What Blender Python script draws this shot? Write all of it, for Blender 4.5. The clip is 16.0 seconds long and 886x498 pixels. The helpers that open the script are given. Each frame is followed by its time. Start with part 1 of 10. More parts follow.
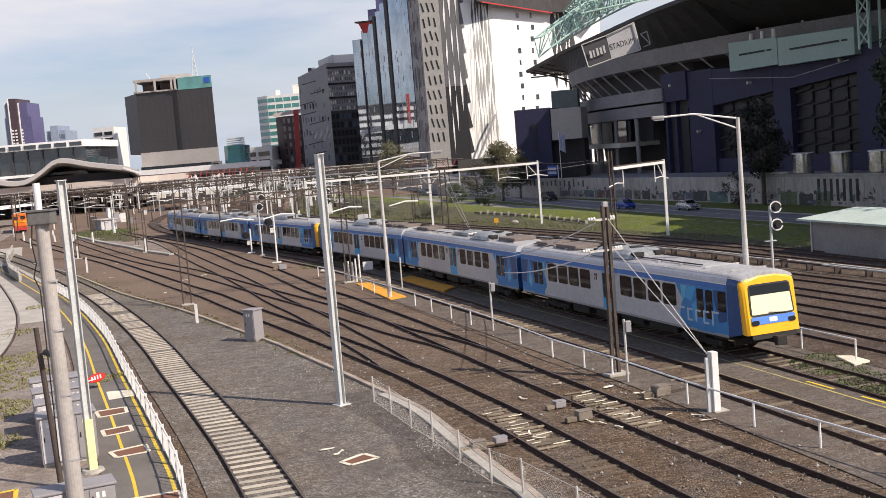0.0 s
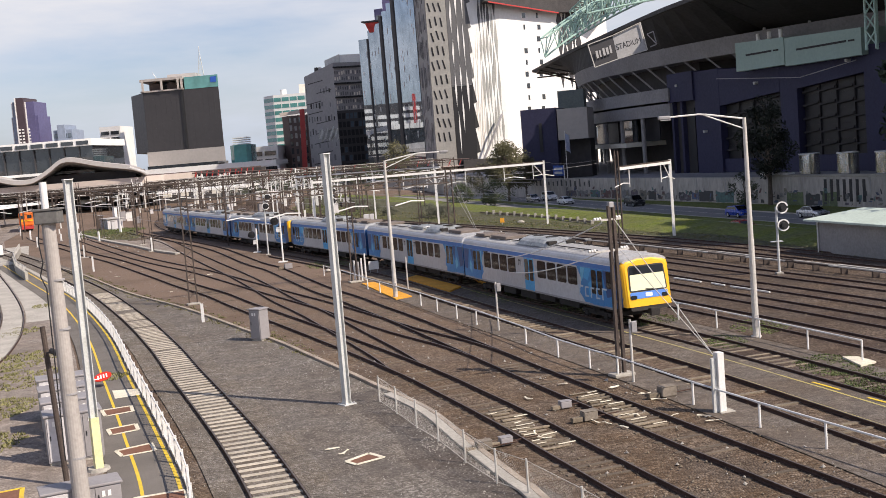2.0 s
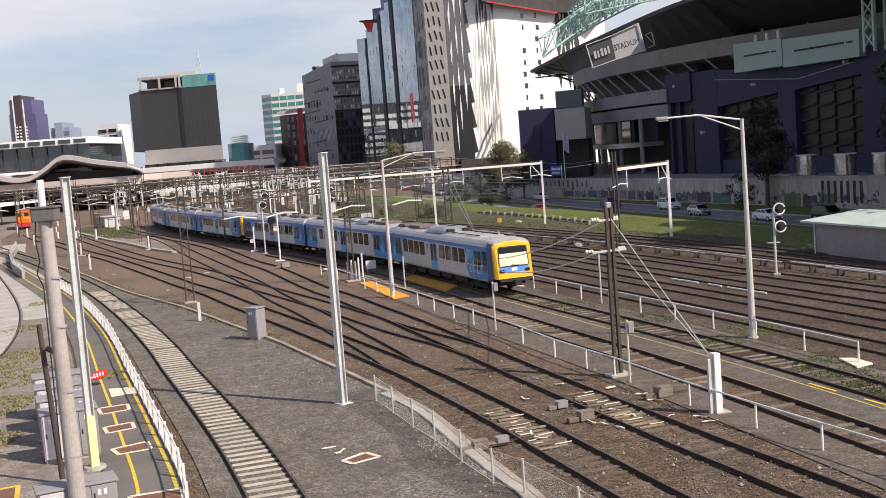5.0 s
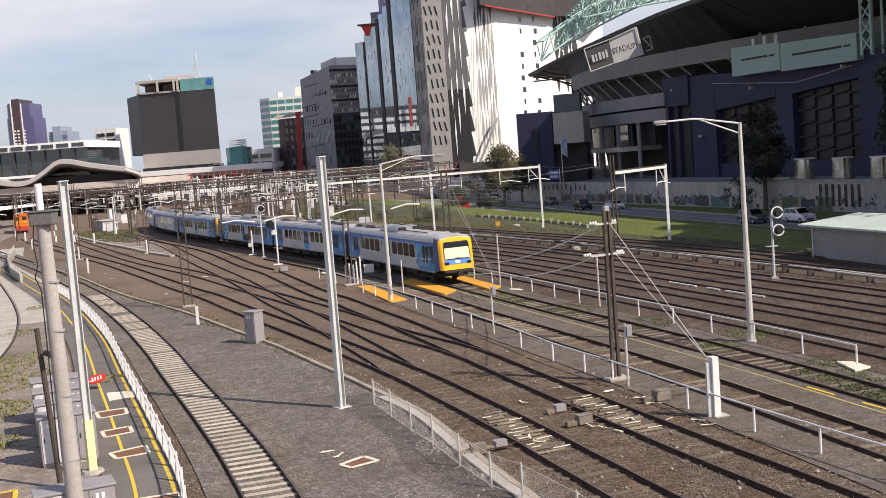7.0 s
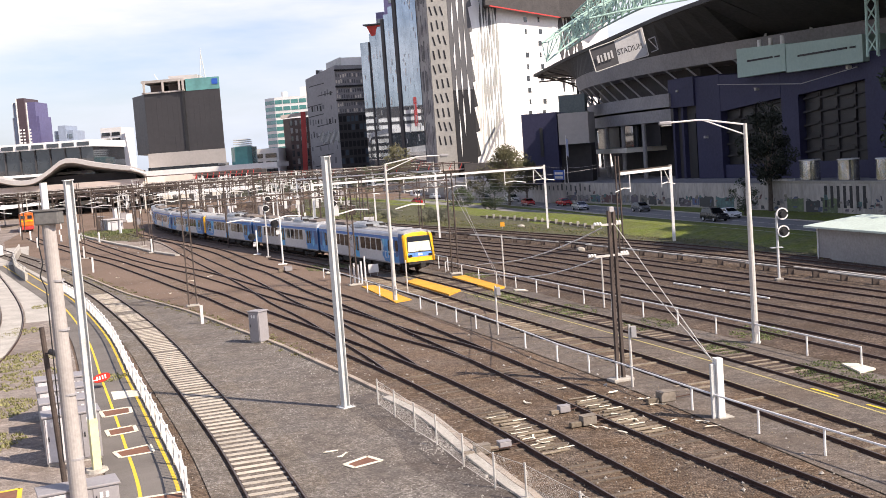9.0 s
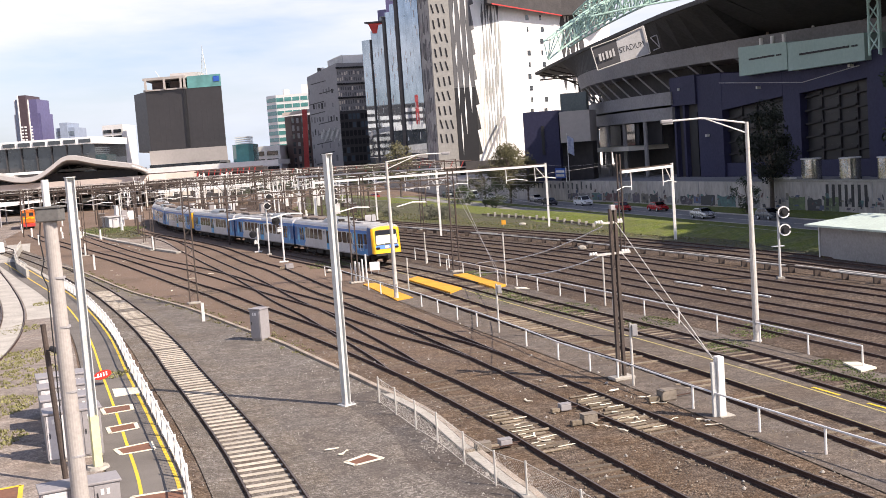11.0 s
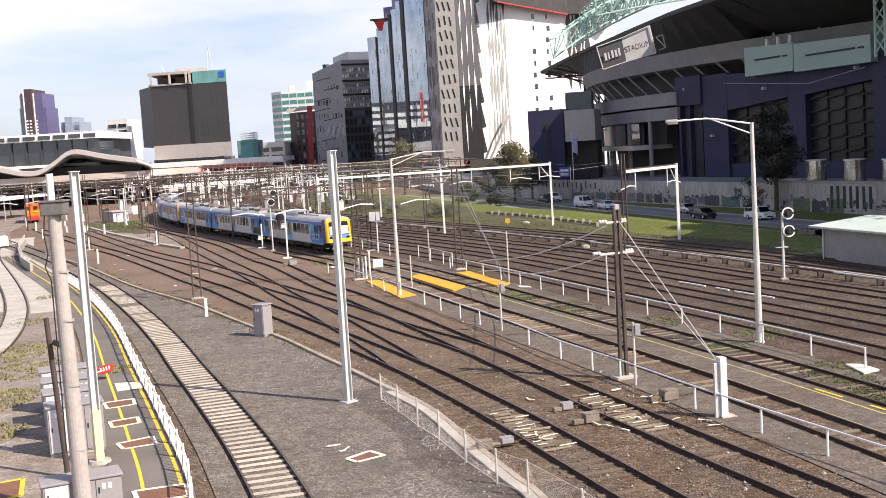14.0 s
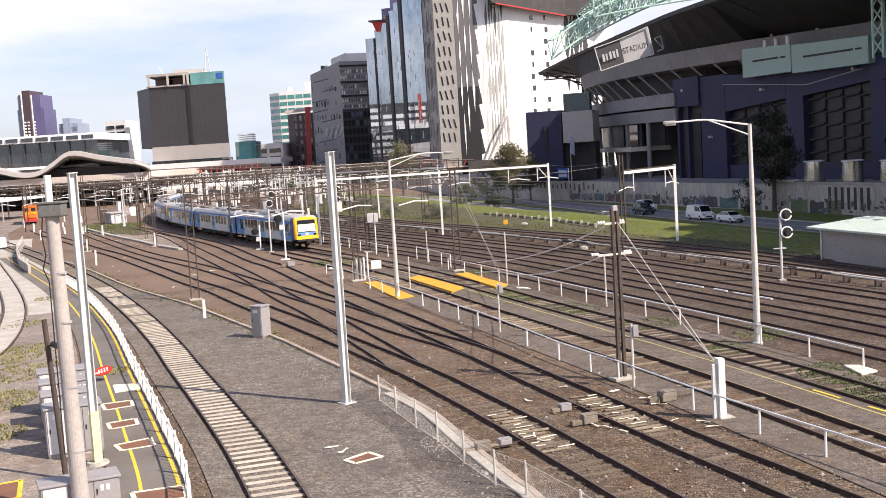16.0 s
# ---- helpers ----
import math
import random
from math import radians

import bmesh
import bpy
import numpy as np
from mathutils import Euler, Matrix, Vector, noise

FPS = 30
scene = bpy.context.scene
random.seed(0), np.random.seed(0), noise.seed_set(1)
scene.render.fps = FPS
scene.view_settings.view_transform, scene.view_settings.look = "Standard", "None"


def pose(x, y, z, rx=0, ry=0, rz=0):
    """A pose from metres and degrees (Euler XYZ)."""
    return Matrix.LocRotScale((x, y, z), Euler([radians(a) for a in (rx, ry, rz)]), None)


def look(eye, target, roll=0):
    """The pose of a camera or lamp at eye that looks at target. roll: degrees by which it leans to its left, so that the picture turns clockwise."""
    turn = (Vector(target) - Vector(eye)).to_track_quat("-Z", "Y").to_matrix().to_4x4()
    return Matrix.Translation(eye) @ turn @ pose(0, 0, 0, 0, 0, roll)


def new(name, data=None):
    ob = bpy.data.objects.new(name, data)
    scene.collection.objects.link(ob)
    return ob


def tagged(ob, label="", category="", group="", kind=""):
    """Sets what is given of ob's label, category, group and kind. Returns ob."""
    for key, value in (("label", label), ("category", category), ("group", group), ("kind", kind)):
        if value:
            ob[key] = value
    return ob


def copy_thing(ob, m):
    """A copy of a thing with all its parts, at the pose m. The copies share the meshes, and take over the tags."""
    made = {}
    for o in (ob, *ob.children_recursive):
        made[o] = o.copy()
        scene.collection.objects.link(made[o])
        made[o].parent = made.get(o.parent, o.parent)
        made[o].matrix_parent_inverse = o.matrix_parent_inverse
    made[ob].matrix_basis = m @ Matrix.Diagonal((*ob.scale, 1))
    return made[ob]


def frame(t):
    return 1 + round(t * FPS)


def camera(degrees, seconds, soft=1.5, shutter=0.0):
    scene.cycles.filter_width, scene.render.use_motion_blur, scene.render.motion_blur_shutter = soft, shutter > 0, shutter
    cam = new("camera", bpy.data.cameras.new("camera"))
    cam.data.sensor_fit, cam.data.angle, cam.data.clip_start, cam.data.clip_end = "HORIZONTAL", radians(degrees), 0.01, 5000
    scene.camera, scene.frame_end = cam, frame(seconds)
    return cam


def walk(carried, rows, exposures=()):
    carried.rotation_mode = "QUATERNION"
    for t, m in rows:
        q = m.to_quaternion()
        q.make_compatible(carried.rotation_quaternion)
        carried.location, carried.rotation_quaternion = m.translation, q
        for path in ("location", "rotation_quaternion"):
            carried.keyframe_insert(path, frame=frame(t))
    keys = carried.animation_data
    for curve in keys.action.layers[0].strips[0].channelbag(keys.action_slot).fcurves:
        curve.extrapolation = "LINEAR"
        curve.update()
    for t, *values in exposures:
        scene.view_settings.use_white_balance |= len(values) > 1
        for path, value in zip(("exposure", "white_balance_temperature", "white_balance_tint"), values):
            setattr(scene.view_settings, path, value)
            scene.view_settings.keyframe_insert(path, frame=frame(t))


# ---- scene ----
import functools
import itertools

# ---- camera: one standpoint on the footbridge, the view swaying a little
EYE = (0.0, 0.0, 10.55)
cam = camera(42.92, 16.0, soft=0.75)
SWAY = [
    (0, 84.866, 4.715, -0.863), (0.5, 84.837, 4.744, -0.649), (1, 84.838, 4.361, -0.513), (1.5, 84.842, 4.458, -0.504),
    (2, 84.881, 4.611, -0.556), (2.5, 84.905, 4.529, -0.554), (3, 84.855, 4.638, -0.528), (3.5, 84.798, 4.505, -0.549),
    (4, 84.776, 4.405, -0.58), (6.5, 85.026, 4.334, -0.767), (7, 85.033, 4.351, -0.769), (7.5, 85.046, 4.329, -0.677),
    (8, 85.072, 4.306, -0.602), (8.5, 85.047, 4.368, -0.577), (9, 85.066, 4.179, -0.52), (11.5, 84.952, 4.028, -0.432),
    (12, 84.968, 3.882, -0.475), (12.5, 84.96, 3.849, -0.412), (13, 84.93, 3.758, -0.242), (13.5, 84.883, 3.547, -0.206),
    (14, 84.866, 3.52, -0.22), (14.5, 84.855, 3.673, -0.246), (15, 84.863, 3.596, -0.254), (15.5, 84.893, 3.636, -0.287),
    (16, 84.925, 3.538, -0.314)]
walk(cam, [(t, pose(*EYE, rx, ry, rz)) for t, rx, ry, rz in SWAY], [(0, 0.10, 6950, 14.5), (7.0, 0.10, 6950, 14.5), (7.5, 0.49, 7050, 16.5), (8.5, 0.54, 7050, 16.5), (16, 0.54, 7050, 16.5)])

# ---- sky and sun
SUN_DIR = Vector((0.84, -0.545, 0.0)).normalized()
SUN_ELEV = radians(42)
world = bpy.data.worlds.new("sky")
scene.world = world
world.use_nodes = True
wn, wl = world.node_tree.nodes, world.node_tree.links
sky = wn.new("ShaderNodeTexSky")
sky.sky_type, sky.sun_disc = "NISHITA", False
sky.sun_elevation = SUN_ELEV
sky.sun_rotation = math.atan2(SUN_DIR.x, SUN_DIR.y)
sky.air_density, sky.dust_density, sky.ozone_density = 1.0, 1.2, 1.2
coord = wn.new("ShaderNodeTexCoord")
stretch = wn.new("ShaderNodeMapping")
stretch.inputs["Scale"].default_value = (1.0, 1.0, 5.0)
stretch.inputs["Rotation"].default_value = (0.0, 0.10, 0.35)
cloud = wn.new("ShaderNodeTexNoise")
cloud.inputs["Scale"].default_value, cloud.inputs["Detail"].default_value, cloud.inputs["Roughness"].default_value = 2.6, 7.0, 0.55
ramp = wn.new("ShaderNodeValToRGB")
ramp.color_ramp.elements[0].position, ramp.color_ramp.elements[1].position = 0.29, 0.62
mix = wn.new("ShaderNodeMix")
mix.data_type = "RGBA"
wl.new(coord.outputs["Generated"], stretch.inputs["Vector"])
wl.new(stretch.outputs["Vector"], cloud.inputs["Vector"])
wl.new(cloud.outputs["Fac"], ramp.inputs["Fac"])
# high cloud lies thick towards the horizon and thins out overhead
height = wn.new("ShaderNodeSeparateXYZ")
thin = wn.new("ShaderNodeMapRange")
thin.inputs["From Min"].default_value, thin.inputs["From Max"].default_value = 0.12, 0.60
thin.inputs["To Min"].default_value, thin.inputs["To Max"].default_value = 1.0, 0.12
cover = wn.new("ShaderNodeMath")
cover.operation = "MULTIPLY"
wl.new(coord.outputs["Generated"], height.inputs["Vector"])
wl.new(height.outputs["Z"], thin.inputs["Value"])
wl.new(ramp.outputs["Color"], cover.inputs[0])
wl.new(thin.outputs["Result"], cover.inputs[1])
wl.new(cover.outputs[0], mix.inputs["Factor"])
# haze tints the cloud blue low down
haze = wn.new("ShaderNodeValToRGB")
haze.color_ramp.elements[0].position, haze.color_ramp.elements[1].position = 0.02, 0.17
haze.color_ramp.elements[0].color, haze.color_ramp.elements[1].color = (10.6, 12.5, 15.2, 1), (16.0, 16.5, 17.4, 1)
wl.new(height.outputs["Z"], haze.inputs["Fac"])
wl.new(haze.outputs["Color"], mix.inputs["B"])
deep = wn.new("ShaderNodeVectorMath")
deep.operation = "MULTIPLY"
deep.inputs[1].default_value = (1.85, 2.0, 2.45)
wl.new(sky.outputs["Color"], deep.inputs[0])
wl.new(deep.outputs["Vector"], mix.inputs["A"])
wl.new(mix.outputs["Result"], wn["Background"].inputs["Color"])
wn["Background"].inputs["Strength"].default_value = 0.05

sun = new("sun", bpy.data.lights.new("sun", "SUN"))
sun.data.energy, sun.data.angle, sun.data.color = 5.0, radians(0.55), (1.0, 0.94, 0.85)
sun.matrix_world = look((0, 0, 60), Vector((0, 0, 60)) - (SUN_DIR * math.cos(SUN_ELEV) + Vector((0, 0, math.sin(SUN_ELEV)))))

# ---- materials
def surface(name, color, rough=0.7, metal=0.0, dark=None, scale=0.6, fine=9.0, amount=0.5, bump=0.0, wear=0.0, by_object=0.0,
            spec=0.5, streak=(1, 1, 1), bump_scale=None, local=False):
    """A weathered surface: broad stains and fine grain between two tones, fine relief, changing roughness."""
    m = bpy.data.materials.new(name)
    m.use_nodes = True
    n, l = m.node_tree.nodes, m.node_tree.links
    b = n["Principled BSDF"]
    b.inputs["Metallic"].default_value = metal
    b.inputs["Specular IOR Level"].default_value = spec
    co = n.new("ShaderNodeTexCoord")
    geo = n.new("ShaderNodeNewGeometry")
    mp = n.new("ShaderNodeMapping")
    mp.inputs["Scale"].default_value = streak
    l.new(co.outputs["Object"] if local else geo.outputs["Position"], mp.inputs["Vector"])
    a = n.new("ShaderNodeTexNoise")
    a.inputs["Scale"].default_value, a.inputs["Detail"].default_value, a.inputs["Roughness"].default_value = scale, 5.0, 0.6
    c = n.new("ShaderNodeTexNoise")
    c.inputs["Scale"].default_value, c.inputs["Detail"].default_value, c.inputs["Roughness"].default_value = fine, 3.0, 0.65
    l.new(mp.outputs["Vector"], a.inputs["Vector"])
    l.new(mp.outputs["Vector"], c.inputs["Vector"])
    add = n.new("ShaderNodeMath")
    add.operation = "ADD"
    l.new(a.outputs["Fac"], add.inputs[0])
    l.new(c.outputs["Fac"], add.inputs[1])
    rg = n.new("ShaderNodeMapRange")
    rg.inputs["From Min"].default_value, rg.inputs["From Max"].default_value = 0.75, 1.25
    rg.inputs["To Min"].default_value, rg.inputs["To Max"].default_value = 0.5 - amount * 0.5, 0.5 + amount * 0.5
    l.new(add.outputs[0], rg.inputs["Value"])
    dk = dark if dark else tuple(v * 0.62 for v in color)
    lt = tuple(min(1.0, v * 1.12) for v in color)
    mx = n.new("ShaderNodeMix")
    mx.data_type = "RGBA"
    mx.inputs["A"].default_value, mx.inputs["B"].default_value = (*dk, 1), (*lt, 1)
    l.new(rg.outputs["Result"], mx.inputs["Factor"])
    out = mx.outputs["Result"]
    if by_object:
        inf = n.new("ShaderNodeObjectInfo")
        hs = n.new("ShaderNodeHueSaturation")
        mr = n.new("ShaderNodeMapRange")
        mr.inputs["To Min"].default_value, mr.inputs["To Max"].default_value = 1 - by_object, 1 + by_object
        l.new(inf.outputs["Random"], mr.inputs["Value"])
        l.new(mr.outputs["Result"], hs.inputs["Value"])
        l.new(out, hs.inputs["Color"])
        out = hs.outputs["Color"]
    l.new(out, b.inputs["Base Color"])
    rr = n.new("ShaderNodeMapRange")
    rr.inputs["To Min"].default_value, rr.inputs["To Max"].default_value = min(1, rough + 0.12), max(0.03, rough - 0.12)
    l.new(c.outputs["Fac"], rr.inputs["Value"])
    l.new(rr.outputs["Result"], b.inputs["Roughness"])
    if bump:
        bp = n.new("ShaderNodeBump")
        bp.inputs["Strength"].default_value, bp.inputs["Distance"].default_value = min(1.0, bump), 0.05
        src = c
        if bump_scale:
            src = n.new("ShaderNodeTexNoise")
            src.inputs["Scale"].default_value, src.inputs["Detail"].default_value = bump_scale, 4.0
            l.new(mp.outputs["Vector"], src.inputs["Vector"])
        l.new(src.outputs["Fac"], bp.inputs["Height"])
        l.new(bp.outputs["Normal"], b.inputs["Normal"])
    return m


def stones(name, tones, size, bump=0.8, broad=0.25, dirt=(0.06, 0.045, 0.035), dirt_amount=0.6, mottle=0.3):
    """Loose stone: cells of several tones, dirt gathered in broad patches."""
    m = bpy.data.materials.new(name)
    m.use_nodes = True
    n, l = m.node_tree.nodes, m.node_tree.links
    b = n["Principled BSDF"]
    geo = n.new("ShaderNodeNewGeometry")
    v = n.new("ShaderNodeTexVoronoi")
    v.inputs["Scale"].default_value = 1 / size
    l.new(geo.outputs["Position"], v.inputs["Vector"])
    cr = n.new("ShaderNodeValToRGB")
    while len(cr.color_ramp.elements) < len(tones):
        cr.color_ramp.elements.new(0.5)
    for i, (e, t) in enumerate(zip(cr.color_ramp.elements, tones)):
        e.position, e.color = i / (len(tones) - 1), (*t, 1)
    sep = n.new("ShaderNodeSeparateColor")
    l.new(v.outputs["Color"], sep.inputs["Color"])
    l.new(sep.outputs["Red"], cr.inputs["Fac"])
    a = n.new("ShaderNodeTexNoise")
    a.inputs["Scale"].default_value, a.inputs["Detail"].default_value, a.inputs["Roughness"].default_value = broad, 8.0, 0.68
    l.new(geo.outputs["Position"], a.inputs["Vector"])
    rg = n.new("ShaderNodeMapRange")
    rg.inputs["From Min"].default_value, rg.inputs["From Max"].default_value = 0.36, 0.64
    rg.inputs["To Max"].default_value = dirt_amount
    l.new(a.outputs["Fac"], rg.inputs["Value"])
    mx = n.new("ShaderNodeMix")
    mx.data_type = "RGBA"
    l.new(rg.outputs["Result"], mx.inputs["Factor"])
    l.new(cr.outputs["Color"], mx.inputs["A"])
    mx.inputs["B"].default_value = (*dirt, 1)
    # clumps of darker and lighter stone, and a warm or cool drift over several metres
    clump = n.new("ShaderNodeTexNoise")
    clump.inputs["Scale"].default_value, clump.inputs["Detail"].default_value, clump.inputs["Roughness"].default_value = 1.7, 6.0, 0.7
    l.new(geo.outputs["Position"], clump.inputs["Vector"])
    tone = n.new("ShaderNodeMapRange")
    tone.inputs["From Min"].default_value, tone.inputs["From Max"].default_value = 0.32, 0.68
    tone.inputs["To Min"].default_value, tone.inputs["To Max"].default_value = 1.0 - mottle, 1.0 + mottle
    l.new(clump.outputs["Fac"], tone.inputs["Value"])
    drift = n.new("ShaderNodeTexNoise")
    drift.inputs["Scale"].default_value, drift.inputs["Detail"].default_value = 0.42, 4.0
    l.new(geo.outputs["Position"], drift.inputs["Vector"])
    sat = n.new("ShaderNodeMapRange")
    sat.inputs["From Min"].default_value, sat.inputs["From Max"].default_value = 0.35, 0.65
    sat.inputs["To Min"].default_value, sat.inputs["To Max"].default_value = 1.0 - mottle * 0.4, 1.0 + mottle * 0.5
    l.new(drift.outputs["Fac"], sat.inputs["Value"])
    hs = n.new("ShaderNodeHueSaturation")
    l.new(tone.outputs["Result"], hs.inputs["Value"])
    l.new(sat.outputs["Result"], hs.inputs["Saturation"])
    l.new(mx.outputs["Result"], hs.inputs["Color"])
    l.new(hs.outputs["Color"], b.inputs["Base Color"])
    b.inputs["Roughness"].default_value = 0.92
    b.inputs["Specular IOR Level"].default_value = 0.25
    bp = n.new("ShaderNodeBump")
    bp.inputs["Strength"].default_value, bp.inputs["Distance"].default_value = bump, size * 0.8
    l.new(v.outputs["Distance"], bp.inputs["Height"])
    bp.invert = True
    l.new(bp.outputs["Normal"], b.inputs["Normal"])
    return m


def glass_sheet(name, tint, rough=0.05, spec=0.9, coat=0.5):
    """Coated facade or vehicle glass seen from outside: dark body, strong mirror gloss, slight waviness."""
    m = bpy.data.materials.new(name)
    m.use_nodes = True
    n, l = m.node_tree.nodes, m.node_tree.links
    b = n["Principled BSDF"]
    b.inputs["Roughness"].default_value = rough
    b.inputs["Specular IOR Level"].default_value = spec
    b.inputs["Coat Weight"].default_value = coat
    b.inputs["Coat Roughness"].default_value = 0.03
    inf = n.new("ShaderNodeObjectInfo")
    geo = n.new("ShaderNodeNewGeometry")
    a = n.new("ShaderNodeTexNoise")
    a.inputs["Scale"].default_value = 0.35
    l.new(geo.outputs["Position"], a.inputs["Vector"])
    mx = n.new("ShaderNodeMix")
    mx.data_type = "RGBA"
    mx.inputs["A"].default_value = (*[v * 0.6 for v in tint], 1)
    mx.inputs["B"].default_value = (*[min(1, v * 1.4) for v in tint], 1)
    l.new(a.outputs["Fac"], mx.inputs["Factor"])
    l.new(mx.outputs["Result"], b.inputs["Base Color"])
    bp = n.new("ShaderNodeBump")
    bp.inputs["Strength"].default_value, bp.inputs["Distance"].default_value = 0.05, 0.05
    l.new(a.outputs["Fac"], bp.inputs["Height"])
    l.new(bp.outputs["Normal"], b.inputs["Normal"])
    return m



M = {}
M["ballast"] = stones("brown_ballast", [(0.062, 0.042, 0.028), (0.116, 0.081, 0.055), (0.170, 0.124, 0.087), (0.285, 0.222, 0.165)], 0.08,
                      dirt=(0.078, 0.053, 0.036), dirt_amount=0.75, mottle=0.34)
M["gravel"] = stones("grey_gravel", [(0.092, 0.079, 0.066), (0.138, 0.121, 0.102), (0.18, 0.159, 0.136), (0.33, 0.30, 0.265)], 0.06, bump=0.6,
                     dirt=(0.108, 0.090, 0.077), dirt_amount=0.7)
M["dust"] = stones("dusty_brown_gravel", [(0.085, 0.068, 0.055), (0.125, 0.104, 0.086), (0.16, 0.136, 0.115), (0.25, 0.22, 0.19)], 0.05, bump=0.5,
                   dirt=(0.105, 0.083, 0.066), dirt_amount=0.8)
M["dark_ballast"] = stones("oily_brown_ballast", [(0.045, 0.031, 0.024), (0.085, 0.061, 0.047), (0.125, 0.092, 0.072), (0.21, 0.165, 0.135)], 0.08,
                           dirt=(0.05, 0.034, 0.026), dirt_amount=0.7)
M["grey_ballast"] = stones("grey_ballast", [(0.10, 0.084, 0.068), (0.155, 0.134, 0.111), (0.205, 0.18, 0.152), (0.35, 0.32, 0.28)], 0.07,
                           dirt=(0.12, 0.098, 0.076), dirt_amount=0.7)
M["dark_gravel"] = stones("dark_worn_gravel", [(0.066, 0.055, 0.047), (0.098, 0.084, 0.072), (0.13, 0.113, 0.098), (0.24, 0.215, 0.19)], 0.05, bump=0.4, dirt=(0.08, 0.066, 0.057), dirt_amount=0.7)
M["mid_ballast"] = stones("grimy_brown_ballast", [(0.050, 0.035, 0.025), (0.090, 0.065, 0.048), (0.13, 0.096, 0.072), (0.225, 0.178, 0.14)], 0.08,
                          dirt=(0.056, 0.039, 0.028), dirt_amount=0.7)
M["asphalt"] = surface("worn_asphalt", (0.185, 0.168, 0.15), 0.9, dark=(0.115, 0.104, 0.093), scale=0.35, fine=26, amount=0.9, bump=0.35, spec=0.15)
M["road"] = surface("road_asphalt", (0.25, 0.24, 0.23), 0.85, dark=(0.18, 0.174, 0.168), scale=0.25, fine=20, amount=0.8, spec=0.2)
M["grass"] = stones("mown_grass", [(0.078, 0.115, 0.02), (0.12, 0.16, 0.03), (0.155, 0.19, 0.042), (0.205, 0.215, 0.07)], 0.16, bump=1.0, broad=0.16,
                    dirt=(0.15, 0.15, 0.06), dirt_amount=0.7)
M["weed"] = surface("weeds", (0.15, 0.19, 0.065), 0.8, dark=(0.08, 0.10, 0.03), scale=0.8, fine=14, amount=0.9, by_object=0.2)
M["dry_weed"] = surface("dry_weeds", (0.20, 0.18, 0.085), 0.85, dark=(0.09, 0.09, 0.035), scale=0.8, fine=14, amount=0.9)
M["yard_weed"] = surface("yellow_green_weeds", (0.27, 0.255, 0.11), 0.85, dark=(0.14, 0.14, 0.055), scale=0.8, fine=14, amount=0.9)
M["rail"] = surface("rusty_rail", (0.085, 0.050, 0.038), 0.85, dark=(0.036, 0.022, 0.018), scale=1.2, fine=18, amount=0.8, bump=0.2, spec=0.2)
M["rail_top"] = surface("worn_rail_head", (0.15, 0.125, 0.11), 0.5, 0.3, dark=(0.075, 0.058, 0.05), scale=0.6, fine=9, amount=0.9)
M["concrete"] = surface("pale_concrete", (0.44, 0.41, 0.36), 0.9, dark=(0.27, 0.25, 0.215), scale=0.5, fine=8, amount=0.8, bump=0.15, by_object=0.12)
M["sleeper"] = surface("concrete_sleeper", (0.52, 0.465, 0.38), 0.9, dark=(0.33, 0.29, 0.235), scale=1.6, fine=16, amount=0.8, bump=0.2, by_object=0.14)
M["timber"] = surface("grey_timber", (0.26, 0.215, 0.155), 0.9, dark=(0.11, 0.085, 0.06), scale=1.5, fine=14, amount=0.9, bump=0.3, by_object=0.3)
M["buried_timber"] = surface("dusty_half_buried_timber", (0.15, 0.118, 0.086), 0.95, dark=(0.085, 0.064, 0.046), scale=1.5, fine=14, amount=0.9, bump=0.3, by_object=0.3)
M["white_steel"] = surface("white_painted_steel", (0.80, 0.80, 0.78), 0.55, dark=(0.62, 0.60, 0.56), scale=1.3, fine=16, amount=0.5)
M["galv"] = surface("galvanised_steel", (0.62, 0.63, 0.61), 0.55, 0.2, dark=(0.44, 0.45, 0.44), scale=1.0, fine=14, amount=0.7)
M["pale_galv"] = surface("weathered_galvanised_steel", (0.60, 0.58, 0.54), 0.6, 0.15, dark=(0.44, 0.42, 0.38), scale=1.0, fine=10, amount=0.6)
M["brown_steel"] = surface("rusty_brown_steel", (0.085, 0.062, 0.05), 0.8, dark=(0.04, 0.03, 0.026), scale=1.4, fine=16, amount=0.8, bump=0.15)
M["grey_steel"] = surface("grey_painted_steel", (0.36, 0.35, 0.35), 0.6, dark=(0.27, 0.26, 0.26), scale=0.8, fine=12, amount=0.5)
M["cabinet"] = surface("grey_cabinet_paint", (0.30, 0.285, 0.29), 0.55, dark=(0.23, 0.215, 0.215), scale=0.9, fine=10, amount=0.5)
M["cabinet_pale"] = surface("pale_cabinet_paint", (0.60, 0.58, 0.58), 0.5, dark=(0.46, 0.44, 0.44), scale=0.9, fine=10, amount=0.5)
M["pale_dirt"] = stones("pale_yard_dirt", [(0.185, 0.152, 0.128), (0.25, 0.21, 0.178), (0.31, 0.262, 0.225), (0.42, 0.37, 0.32)], 0.06, bump=0.4, dirt=(0.16, 0.13, 0.108), dirt_amount=0.8)
M["edge_timber"] = surface("weathered_edge_timber", (0.40, 0.335, 0.265), 0.9, dark=(0.20, 0.165, 0.13), scale=0.8, fine=8, amount=0.9, bump=0.25)
M["scrub"] = stones("dry_scrub_ground", [(0.06, 0.055, 0.038), (0.09, 0.083, 0.058), (0.125, 0.115, 0.085), (0.17, 0.155, 0.115)], 0.2, bump=0.9, broad=0.3, dirt=(0.075, 0.085, 0.028), dirt_amount=0.8)
